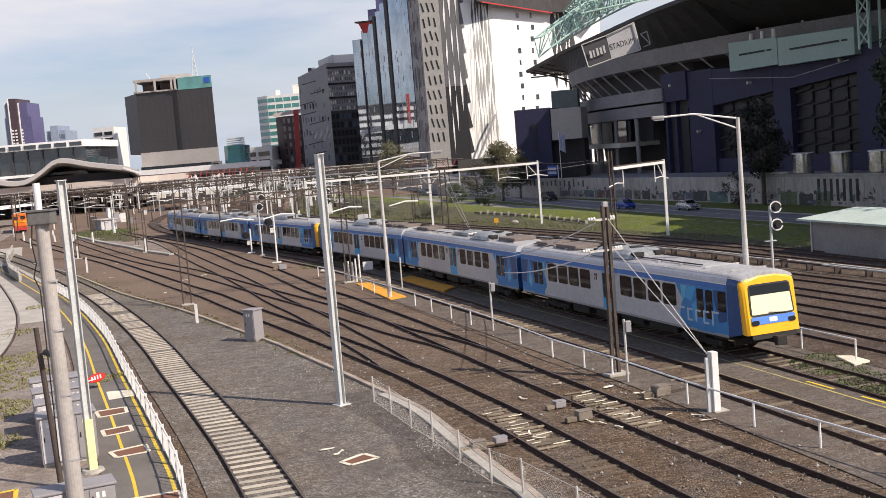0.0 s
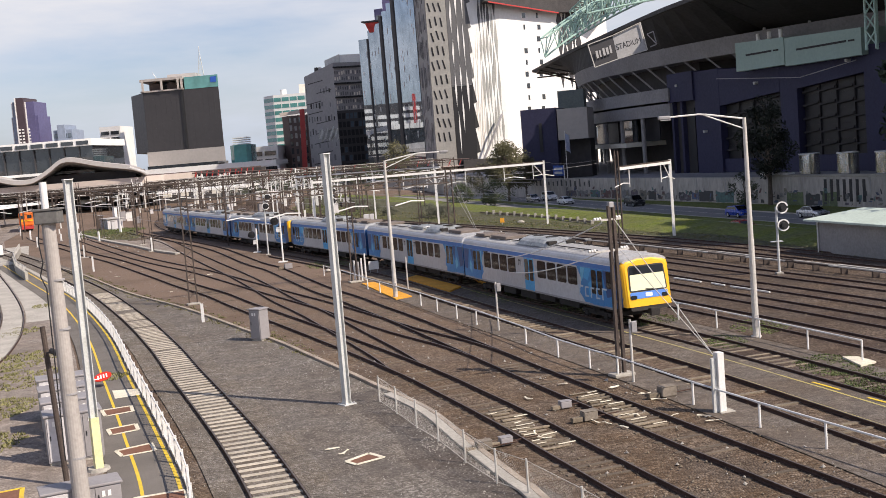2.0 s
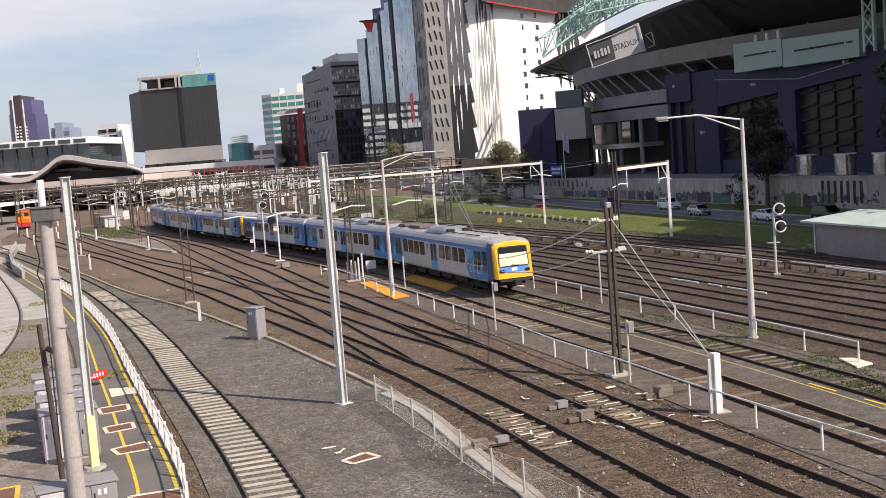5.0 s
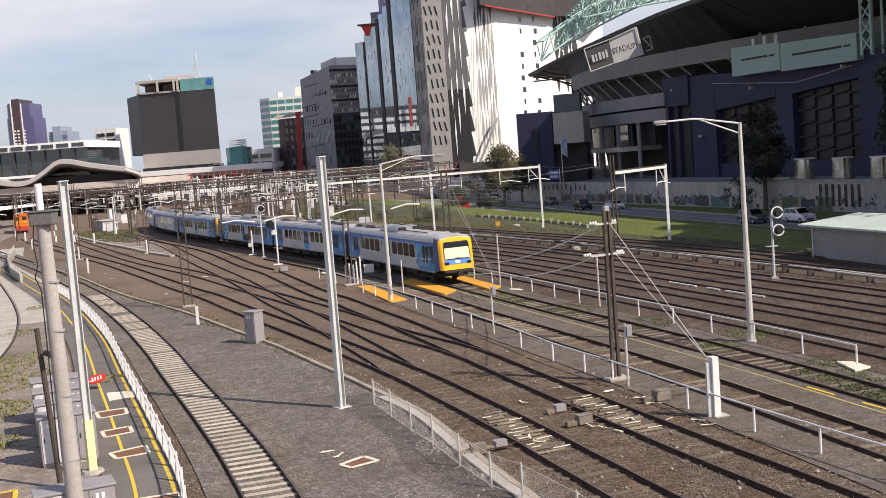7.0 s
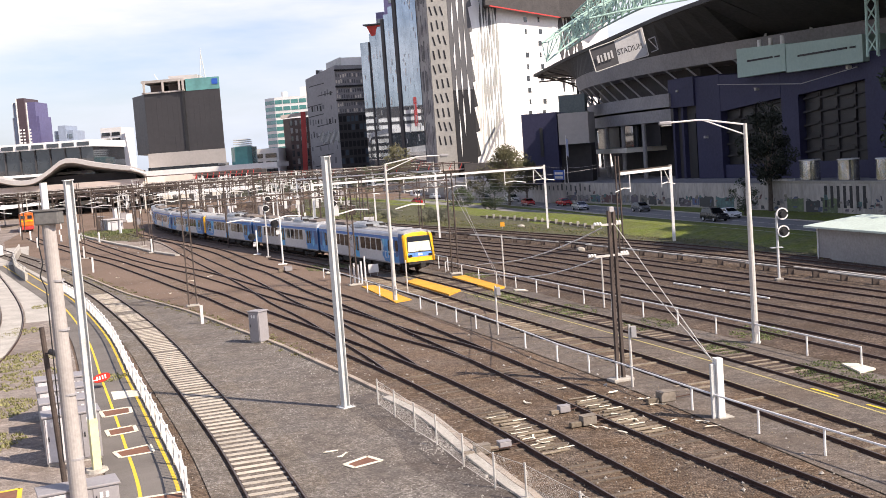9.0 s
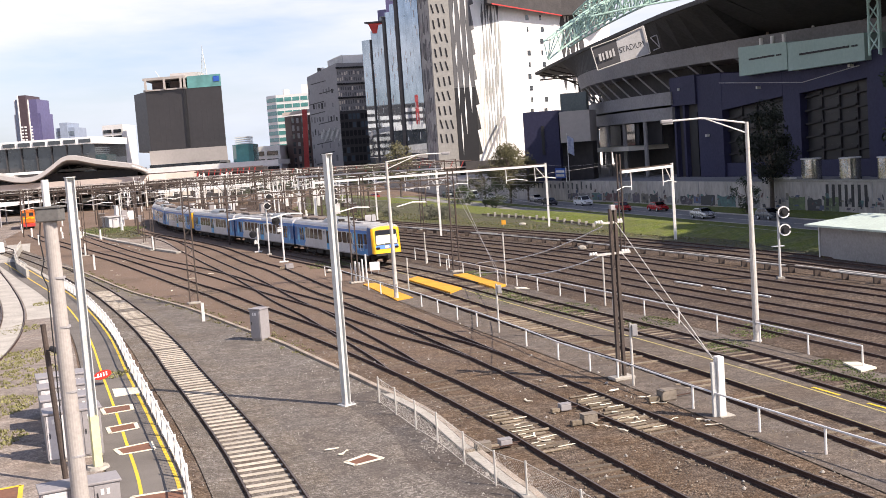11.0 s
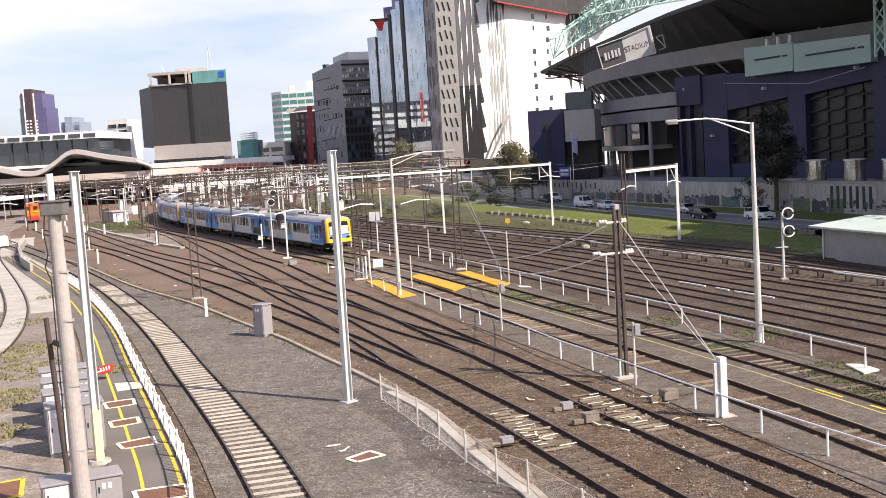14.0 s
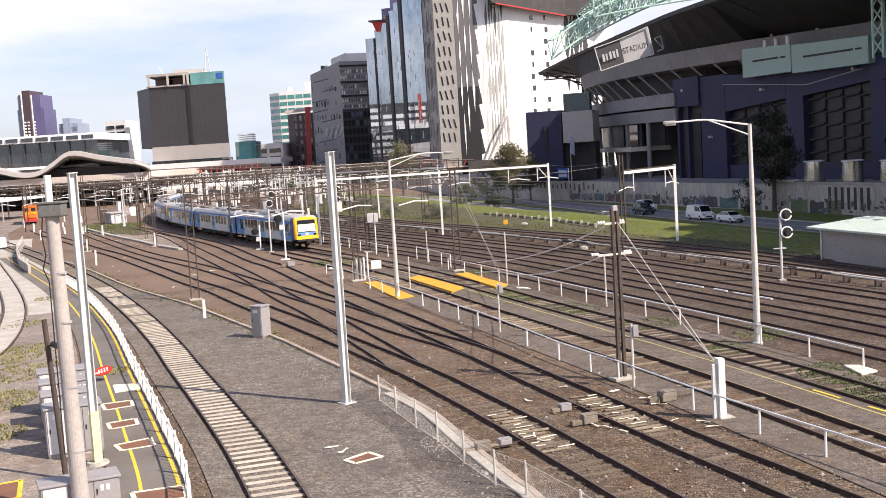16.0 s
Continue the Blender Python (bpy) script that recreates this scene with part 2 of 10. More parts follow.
M["black"] = surface("black_steel", (0.02, 0.02, 0.022), 0.6, scale=1.0, fine=12, amount=0.5)
M["rubber"] = surface("rubber", (0.018, 0.018, 0.018), 0.85, scale=3, fine=25, amount=0.4)
M["yellow_line"] = surface("yellow_line_paint", (0.80, 0.55, 0.03), 0.75, dark=(0.52, 0.37, 0.06), scale=0.9, fine=14, amount=0.7)
M["pale_line"] = surface("faded_yellow_line", (0.50, 0.42, 0.12), 0.8, dark=(0.26, 0.23, 0.12), scale=0.5, fine=10, amount=0.9)
M["white_line"] = surface("cream_line_paint", (0.78, 0.73, 0.58), 0.8, dark=(0.55, 0.50, 0.40), scale=1.2, fine=14, amount=0.7)
M["orange_board"] = surface("orange_crossing_board", (0.75, 0.36, 0.03), 0.8, dark=(0.55, 0.25, 0.03), scale=0.7, fine=9, amount=0.8, bump=0.15)
M["brown_lid"] = surface("brown_pit_lid", (0.21, 0.095, 0.055), 0.85, dark=(0.13, 0.062, 0.04), scale=1.0, fine=12, amount=0.8)
M["red_sign"] = surface("red_sign_paint", (0.72, 0.04, 0.02), 0.5, scale=2, fine=14, amount=0.3)
M["blue_paint"] = surface("blue_paint", (0.03, 0.13, 0.55), 0.45, scale=0.8, fine=9, amount=0.4)

# ---- shaping helpers
def part(name, bm, material, parent=None, label=""):
    """Links a bmesh as one mesh object, under a thing or part if given."""
    me = bpy.data.meshes.new(name)
    bm.to_mesh(me)
    bm.free()
    me.materials.append(material)
    ob = new(name, me)
    if parent is not None:
        ob.parent = parent
    if label:
        ob["label"] = label
    return ob


def shared(name, mesh, parent, m):
    """An object of its own on a mesh that alike pieces share."""
    ob = new(name, mesh)
    ob.parent = parent
    ob.matrix_basis = m
    return ob


def empty(name, x=0, y=0, z=0, rz=0):
    ob = new(name)
    ob.empty_display_size = 0.3
    ob.matrix_basis = pose(x, y, z, 0, 0, rz)
    return ob


def box(bm, x0, y0, z0, x1, y1, z1, bevel=0.0, m=None):
    vs = [bm.verts.new(v) for v in ((x0, y0, z0), (x1, y0, z0), (x1, y1, z0), (x0, y1, z0), (x0, y0, z1), (x1, y0, z1), (x1, y1, z1), (x0, y1, z1))]
    fs = [bm.faces.new([vs[i] for i in f]) for f in ((3, 2, 1, 0), (4, 5, 6, 7), (0, 1, 5, 4), (1, 2, 6, 5), (2, 3, 7, 6), (3, 0, 4, 7))]
    out = vs
    if bevel:
        es = list({e for f in fs for e in f.edges})
        r = bmesh.ops.bevel(bm, geom=es, offset=bevel, segments=2, affect="EDGES", profile=0.5)
        out = list({v for f in r["faces"] for v in f.verts} | {v for v in vs if v.is_valid})
    if m is not None:
        for v in out:
            v.co = m @ v.co
    return bm


def tube(bm, p0, p1, r0, r1=None, n=8, caps=True):
    """A tapered round bar from p0 to p1."""
    p0, p1 = Vector(p0), Vector(p1)
    r1 = r0 if r1 is None else r1
    d = (p1 - p0).normalized()
    a = d.orthogonal().normalized()
    b = d.cross(a)
    rings = []
    for p, r in ((p0, r0), (p1, r1)):
        rings.append([bm.verts.new(p + (a * math.cos(2 * math.pi * i / n) + b * math.sin(2 * math.pi * i / n)) * r) for i in range(n)])
    for i in range(n):
        bm.faces.new((rings[0][i], rings[0][(i + 1) % n], rings[1][(i + 1) % n], rings[1][i]))
    if caps:
        bm.faces.new(rings[0][::-1])
        bm.faces.new(rings[1])
    return bm


def bar(bm, p0, p1, w, h):
    """A rectangular bar from p0 to p1, w across and h deep."""
    p0, p1 = Vector(p0), Vector(p1)
    d = (p1 - p0).normalized()
    up = Vector((0, 0, 1)) if abs(d.z) < 0.95 else Vector((0, 1, 0))
    a = d.cross(up).normalized()
    b = a.cross(d)
    vs = []
    for p in (p0, p1):
        for i, j in ((-1, -1), (1, -1), (1, 1), (-1, 1)):
            vs.append(bm.verts.new(p + a * (i * w / 2) + b * (j * h / 2)))
    for f in ((3, 2, 1, 0), (4, 5, 6, 7), (0, 1, 5, 4), (1, 2, 6, 5), (2, 3, 7, 6), (3, 0, 4, 7)):
        bm.faces.new([vs[i] for i in f])
    return bm


def chain(bm, pts, r, n=6):
    for a, b in zip(pts[:-1], pts[1:]):
        tube(bm, a, b, r, n=n)
    return bm


def prism(bm, outline, z0, z1):
    """An upright block over a plan outline."""
    lo = [bm.verts.new((x, y, z0)) for x, y in outline]
    hi = [bm.verts.new((x, y, z1)) for x, y in outline]
    k = len(outline)
    for i in range(k):
        bm.faces.new((lo[i], lo[(i + 1) % k], hi[(i + 1) % k], hi[i]))
    bm.faces.new(hi)
    bm.faces.new(lo[::-1])
    bmesh.ops.recalc_face_normals(bm, faces=bm.faces[:])
    return bm


def curve(points, step=2.0):
    """Points every step metres along a smooth line through the given ones."""
    p = np.array([points[0]] + list(points) + [points[-1]], float)
    p[0] = 2 * p[1] - p[2]
    p[-1] = 2 * p[-2] - p[-3]
    dense = []
    for i in range(1, len(p) - 2):
        a, b, c, d = p[i - 1], p[i], p[i + 1], p[i + 2]
        for u in np.linspace(0, 1, 24, endpoint=False):
            dense.append(0.5 * (2 * b + (c - a) * u + (2 * a - 5 * b + 4 * c - d) * u * u + (3 * b - a - 3 * c + d) * u ** 3))
    dense.append(p[-2])
    q = np.array(dense)
    arc = np.r_[0, np.cumsum(np.hypot(*np.diff(q[:, :2], axis=0).T))]
    u = np.linspace(0, arc[-1], max(2, int(arc[-1] / step) + 1))
    return np.stack([np.interp(u, arc, q[:, k]) for k in range(q.shape[1])], 1)


def normals(q):
    t = np.gradient(q[:, :2], axis=0)
    t /= np.linalg.norm(t, axis=1)[:, None]
    return np.stack([t[:, 1], -t[:, 0]], 1)


def shifted(q, d):
    """The line moved d metres to its right."""
    return q[:, :2] + normals(q) * np.asarray(d).reshape(-1, 1)


def sweep(bm, q, profile, closed=True, z=0.0):
    """Sweeps a cross-section of (right, up) points along a plan line."""
    nn = normals(q)
    zz = q[:, 2] if q.shape[1] > 2 else np.zeros(len(q))
    rows = []
    for p, k, h in zip(q, nn, zz):
        rows.append([bm.verts.new((p[0] + k[0] * o, p[1] + k[1] * o, z + h + u)) for o, u in profile])
    m = len(profile)
    for a, b in zip(rows[:-1], rows[1:]):
        for i in range(m if closed else m - 1):
            bm.faces.new((a[i], a[(i + 1) % m], b[(i + 1) % m], b[i]))
    if closed:
        bm.faces.new(rows[0])
        bm.faces.new(rows[-1][::-1])
    bmesh.ops.recalc_face_normals(bm, faces=bm.faces[:])
    return bm


def ribbon(bm, q, left, right, z):
    return sweep(bm, q, [(left, z), (right, z)], closed=False)


def sheet(bm, outline, z):
    bm.faces.new([bm.verts.new((x, y, z)) for x, y in outline])
    bmesh.ops.recalc_face_normals(bm, faces=bm.faces[:])
    for f in bm.faces:
        if f.normal.z < 0:
            f.normal_flip()
    return bm


def between(q, y0, y1):
    k = (q[:, 1] >= y0) & (q[:, 1] <= y1)
    return q[k]


# ---- track lines (plan)
MAIN = curve([(28.4, 0.0), (24.11, 15.07), (20.8, 26.5), (17.59, 38.07), (14.26, 49.64), (10.54, 61.09), (6.6, 72.45), (2.8, 83.83), (-1.13, 95.14), (-5.51, 106.26), (-10.3, 117.23), (-15.32, 128.11), (-20.44, 138.96), (-25.64, 149.79), (-30.74, 160.67), (-35.71, 171.57), (-40.53, 182.5), (-45.04, 193.53), (-49.13, 204.67), (-52.75, 215.95), (-55.87, 227.38), (-58.42, 238.97), (-60.45, 250.64), (-62.39, 268.45), (-65.89, 298.22), (-69.18, 330.39)], 1.0)
NEAR = curve([(3.2, -12), (0.8, 4), (-1.6, 20), (-4.9, 32), (-6.95, 38.7), (-8.6, 43.6), (-11.1, 50.6), (-13.9, 58.3), (-17.0, 67.0), (-22.5, 81.2),
              (-30.0, 99.0), (-37.2, 114.5), (-47.5, 136), (-60, 160), (-76, 190), (-96, 225)], 1.0)
SECOND = curve([(14.5, -8), (11.5, 8), (8.6, 22), (5.0, 33.6), (3.85, 37.2), (2.5, 41.5), (0.45, 47.4), (-2.1, 54.2), (-8.0, 68.0), (-14.8, 83.2), (-18.8, 92.6),
                (-22.9, 101), (-29.3, 115), (-39.4, 136.6), (-47.0, 151.5), (-58.5, 175), (-71, 200), (-84, 230)], 1.0)
THIRD = curve([(20.6, 4), (15.8, 17), (12.9, 24.3), (11.6, 27.6), (10.33, 31), (9.27, 34), (8.36, 36.5), (7.25, 39.8), (6.15, 43), (4.85, 46.9), (3.5, 51), (2.15, 55.3), (0.65, 60), (-0.85, 64.6),
               (-2.75, 70.4), (-4.8, 76.2), (-7.1, 82.9), (-10.2, 91.2), (-16.2, 109.7), (-20, 119.4), (-27.6, 141.5), (-34.5, 158), (-42.5, 175), (-52, 195), (-62, 220)], 1.0)
FOURTH = np.concatenate([shifted(between(MAIN, -5, 60), -4.3), shifted(between(MAIN, 61, 128), np.linspace(-4.3, -3.6, len(between(MAIN, 61, 128))))])
# crossovers in the throat
CROSS_A = curve([(-64.0, 199), (-60.7, 191.6), (-47.8, 162.6), (-38.2, 141.4), (-31.3, 127.4), (-25.9, 117.2), (-21.6, 108.3), (-15.3, 94.4), (-9.2, 81.3), (-5.96, 73.9), (-4.5, 70.4), (-2.65, 66.05), (-0.95, 62.55), (0.15, 60.4), (1.2, 57.9), (2.1, 55.5)], 1.0)
CROSS_B = curve([(-48.0, 185), (-40.0, 166), (-32.0, 142.8), (-25.5, 124.2), (-20.0, 108.8), (-16.0, 97.0), (-12.2, 85.2), (-9.3, 77.2), (-7.3, 71.2), (-5.7, 66.1), (-4.0, 60.8), (-2.95, 57.4), (-2.2, 54.6)], 1.0)
WEST = curve([(-80, 205), (-66, 165), (-57.5, 143), (-43.5, 111), (-36.8, 95.3), (-32.6, 84.4), (-29.0, 73), (-27.0, 63), (-27.5, 52), (-30, 38)], 1.0)
OFFSETS = (5.3, 9.2, 13.0, 17.0, 22.6, 26.2)
EAST = [shifted(MAIN, d) for d in OFFSETS]
ROAD = curve([(66, 50), (58, 84), (50, 112), (44.5, 133), (38.0, 157), (30.4, 187), (22.5, 217), (15, 246), (2.5, 290), (-17, 340), (-42, 392), (-65, 450), (-71, 540)], 2.0)
ROAD_Z, NEAR_Z = -1.5, -1.15


def ground_height(x, y):
    d = np.hypot(ROAD[:, 0] - x, ROAD[:, 1] - y)
    i = int(np.argmin(d))
    side = (x - ROAD[i, 0]) * ROAD_N[i, 0] + (y - ROAD[i, 1]) * ROAD_N[i, 1]
    u = min(1.0, max(0.0, (side + 26.0) / 6.0)) * min(1.0, max(0.0, (330.0 - y) / 60.0))
    return -2.0 * u * u * (3 - 2 * u)


ROAD_N = normals(ROAD)


# ---- ground: one sheet out to the horizon
def build_ground():
    bm = bmesh.new()
    xs = [-4000, -1500, -600, -300] + list(range(-200, 201, 4)) + [300, 600, 1500, 4000]
    ys = [-3000, -800, -200] + list(range(-40, 341, 4)) + [480, 900, 2000, 4500]
    grid = [[bm.verts.new((x, y, ground_height(x, y) - 0.02)) for x in xs] for y in ys]
    for a, b in zip(grid[:-1], grid[1:]):
        for i in range(len(xs) - 1):
            bm.faces.new((a[i], a[i + 1], b[i + 1], b[i]))
    m = M["ballast"]
    n, l = m.node_tree.nodes, m.node_tree.links
    b = n["Principled BSDF"]
    old = b.inputs["Base Color"].links[0].from_socket
    geo = n.new("ShaderNodeNewGeometry")
    sep = n.new("ShaderNodeSeparateXYZ")
    l.new(geo.outputs["Position"], sep.inputs["Vector"])
    patch = n.new("ShaderNodeTexNoise")
    patch.inputs["Scale"].default_value, patch.inputs["Detail"].default_value = 0.11, 6.0
    l.new(geo.outputs["Position"], patch.inputs["Vector"])
    far = n.new("ShaderNodeMapRange")
    far.inputs["From Min"].default_value, far.inputs["From Max"].default_value = 42.0, 100.0
    l.new(sep.outputs["Y"], far.inputs["Value"])
    some = n.new("ShaderNodeMapRange")
    some.inputs["From Min"].default_value, some.inputs["From Max"].default_value = 0.30, 0.55
    some.inputs["To Min"].default_value, some.inputs["To Max"].default_value = 0.35, 0.9
    l.new(patch.outputs["Fac"], some.inputs["Value"])
    mul = n.new("ShaderNodeMath")
    mul.operation = "MULTIPLY"
    l.new(far.outputs["Result"], mul.inputs[0])
    l.new(some.outputs["Result"], mul.inputs[1])
    dust = n.new("ShaderNodeMix")
    dust.data_type = "RGBA"
    l.new(mul.outputs[0], dust.inputs["Factor"])
    l.new(old, dust.inputs["A"])
    dust.inputs["B"].default_value = (0.205, 0.145, 0.108, 1)
    l.new(dust.outputs["Result"], b.inputs["Base Color"])
    return tagged(part("ground", bm, M["ballast"]), "brown stony railway ballast and dirt between the tracks", "ground", kind="structure")


build_ground()

# asphalt and gravel yard between the near track and the timber edge
KERB = curve([(9, -6), (6.5, 12), (4.2, 24), (2.4, 32.7), (1.9, 34.4), (0.55, 39.2), (-1.0, 45), (-3.4, 50.6), (-5.1, 54.6), (-7.4, 59.8), (-9.7, 65.0), (-13.0, 71.6),
              (-19.4, 84.4), (-28.0, 99.7), (-39.3, 122.6), (-52, 146)], 1.0)


def yard_sheet(name, left, right, z, material, label, category):
    k = min(len(left), len(right))
    a = left[np.linspace(0, len(left) - 1, 120).astype(int)]
    b = right[np.linspace(0, len(right) - 1, 120).astype(int)]
    bm = bmesh.new()
    va = [bm.verts.new((x, y, z)) for x, y in a[:, :2]]
    vb = [bm.verts.new((x, y, z)) for x, y in b[:, :2]]
    for i in range(len(va) - 1):
        bm.faces.new((va[i], vb[i], vb[i + 1], va[i + 1]))
    return tagged(part(name, bm, material), label, category, kind="structure")


yard_sheet("yard_surface", shifted(between(NEAR, -5, 138), 1.6), shifted(KERB, -0.1), 0.012, M["gravel"], "flat grey gravel and asphalt yard with pale stones", "yard")
yard_sheet("near_track_bed", shifted(between(NEAR, -8, 170), -1.9), shifted(between(NEAR, -8, 170), 1.9), 0.02, M["grey_ballast"], "grey stone ballast under the near track", "track bed")
WALKWAY = curve([(-1.5, 0), (-4.2, 12), (-7.4, 26), (-9.45, 35.2), (-12.5, 44.3), (-17.3, 57.8), (-23.7, 75.6), (-33, 98), (-44, 121), (-56, 146)], 1.0)
yard_sheet("walkway", shifted(WALKWAY, -1.6), shifted(WALKWAY, 0.98), 0.03, M["asphalt"], "dark asphalt walkway with yellow edge lines", "walkway")
yard_sheet("west_yard", shifted(WALKWAY, -22), shifted(WALKWAY, -1.75), 0.008, M["pale_dirt"], "pale dusty yard ground with weeds", "yard")
for d, w in ((-0.62, 0.12), (0.61, 0.13)):
    bm = bmesh.new()
    ribbon(bm, shifted(WALKWAY, d), -w / 2, w / 2, 0.036)
    tagged(part("yellow_edge_line", bm, M["yellow_line"]), "yellow painted edge line on the asphalt walkway", "line marking", "walkway lines", kind="structure")

# timber edge board
bm = bmesh.new()
sweep(bm, KERB, [(-0.11, 0), (0.11, 0), (0.11, 0.13), (-0.11, 0.13)])
tagged(part("timber_edge", bm, M["edge_timber"]), "long weathered pale timber and concrete edge beside the tracks", "edging", kind="structure")

# darker asphalt band along the mesh fence, and the broad concrete kerb beyond it
FENCE_LINE = curve([(5.9, 22), (4.7, 26), (3.3, 29.8), (2.05, 32.94), (1.18, 34.37), (0.27, 36.98), (-0.62, 40.05), (-1.44, 42.24), (-2.29, 44.86), (-3.1, 47.35), (-4.2, 49.6)], 0.6)
bm = bmesh.new()
line = FENCE_LINE
edge = 1.0 + 0.25 * np.sin(line[:, 1] * 0.7) + np.linspace(0.9, 0.0, len(line))
outer, inner = shifted(line, -edge), shifted(line, 0.75)
for a, b in zip(range(len(line) - 1), range(1, len(line))):
    bm.faces.new([bm.verts.new((*p, 0.017)) for p in (outer[a], inner[a], inner[b], outer[b])])
tagged(part("asphalt_band", bm, M["dark_gravel"]), "darker worn asphalt band along the mesh fence", "yard", kind="structure")
bm = bmesh.new()
near_kerb = between(KERB, 20, 49)
sweep(bm, shifted(near_kerb, 0.0), [(-0.46, 0.0), (-0.115, 0.0), (-0.115, 0.115), (-0.46, 0.10)])
tagged(part("concrete_kerb", bm, M["concrete"]), "broad pale concrete kerb beside the mesh fence", "kerb", kind="structure")

# asphalt strip between fourth and main track, with its faded lines
STRIP = between(FOURTH, -5, 100)
bm = bmesh.new()
ribbon(bm, STRIP, 1.0, 3.4, 0.03)
tagged(part("service_path", bm, M["dust"]), "narrow dusty grey path between two tracks", "path", kind="structure")
for d in (1.1, 2.75):
    bm = bmesh.new()
    ribbon(bm, STRIP, d - 0.05, d + 0.05, 0.037)
    tagged(part("faded_path_line", bm, M["pale_line"]), "thin faded yellow line on the asphalt path", "line marking", "path lines", kind="structure")
# grey strips beside the two white fences
bm = bmesh.new()
ribbon(bm, between(FOURTH, -5, 92), -2.9, -0.95, 0.012)
tagged(part("fence_side_strip", bm, M["dust"]), "dusty brown gravel strip along the white fence", "path", kind="structure")
bm = bmesh.new()
ribbon(bm, between(MAIN, -5, 110), 1.05, 2.5, 0.012)
tagged(part("fence_side_strip", bm, M["dust"]), "dusty brown gravel strip beside the passenger track", "path", kind="structure")

# grass bank, two carriageways, median
k = between(ROAD, 40, 335)
kn = normals(k)


def bank(name, label, profile, material="grass", category="grass"):
    """Grass swept along the road through (offset, height) points; None stands for the edge of the tracks."""
    bm = bmesh.new()
    rows = []
    for p, q in zip(k, kn):
        e = np.hypot(MAIN[:, 0] - p[0], MAIN[:, 1] - p[1])
        edge = -max(21.0, float(e.min()) - 28.4)
        row = []
        for o, z in profile:
            o = edge if o is None else (-min(24.3 + 1.5 * math.sin(p[1] * 0.21), -edge) if o == "inner" else o)
            z += 0.6 * min(1.0, max(0.0, (192.0 - p[1]) / 30.0)) if o in (-18.3, -20.5) else 0.0
            row.append(bm.verts.new((p[0] + q[0] * o, p[1] + q[1] * o, z)))
        rows.append(row)
    for a, b in zip(rows[:-1], rows[1:]):
        for i in range(len(profile) - 1):
            bm.faces.new((a[i], b[i], b[i + 1], a[i + 1]))
    return tagged(part(name, bm, M[material]), label, category, kind="structure")


NEAR_ROAD = -13.3
bank("grass_bank", "rough green grass bank between the tracks and road", [(-17.2, -1.4), (-18.3, -0.05), (-20.5, 0.04), ("inner", 0.07)])
bank("bank_foot", "dry scrubby ground at the foot of the grass bank", [("inner", 0.065), (None, 0.03)], "scrub", "ground")
bank("grass_median", "mown green grass median between two carriageways", [(-3.9, -2.0), (-4.3, -1.36), (-6.6, -1.05), (-9.0, -0.95), (-9.4, -1.1), (-9.5, -2.0)])
bank("grass_verge", "grass strip at the foot of the wall", [(3.9, -2.0), (4.3, -1.36), (7.5, -1.3), (12, -1.3)][::-1])
for name, d, rz, lab in (("road_far", 0.0, ROAD_Z, "pale grey asphalt carriageway below the wall"), ("road_near", NEAR_ROAD, NEAR_Z, "dark asphalt carriageway beside the grass bank")):
    bm = bmesh.new()
    q = between(ROAD, 40, 560)
    sweep(bm, shifted(q, d), [(-3.9, -0.9), (3.9, -0.9), (3.9, 0.03), (-3.9, 0.03)], z=rz)
    tagged(part(name, bm, M["road"]), lab, "road", kind="structure")
    bm = bmesh.new()
    ribbon(bm, shifted(q, d), -0.07, 0.07, rz + 0.04)
    tagged(part("lane_line", bm, M["white_line"]), "thin white lane line on the road", "line marking", "lane lines", kind="structure")
    for e in (-4.05, 4.05):
        bm = bmesh.new()
        sweep(bm, shifted(between(ROAD, 40, 330), d + e), [(-0.15, -0.6), (0.15, -0.6), (0.15, 0.16), (-0.15, 0.16)], z=rz)
        tagged(part("kerb", bm, M["concrete"]), "low pale concrete kerb along the road", "kerb", "road kerbs", kind="structure")


def guard_rail():
    root = tagged(empty("edge_blocks"), "row of low pale blocks at the grass edge", "low barrier")
    line = curve([(18.4, 134.5), (16.6, 142.0), (12.2, 157.0), (6.6, 172.0)], 2.4)
    for i in range(0, len(line) - 1):
        x, y = line[i]
        bm = bmesh.new()
        box(bm, x - 0.17, y - 0.17, 0.0, x + 0.17, y + 0.17, 0.55 + 0.1 * (i % 3), 0.03)
        part("block", bm, M["concrete"], root)
        x2, y2 = line[i + 1]
        bm = bmesh.new()
        bar(bm, (x, y + 0.3, 0.3), (x2, y2 + 0.3, 0.3), 0.08, 0.26)
        part("rail", bm, M["timber"], root)
    return root


guard_rail()


# ---- tracks
RAIL = [(-0.065, 0.0), (0.065, 0.0), (0.045, 0.02), (0.022, 0.045), (0.036, 0.095), (0.036, 0.14), (-0.036, 0.14), (-0.036, 0.095), (-0.022, 0.045), (-0.045, 0.02)]
HEAD = [(-0.03, 0.1405), (0.03, 0.1405), (0.026, 0.147), (-0.026, 0.147)]


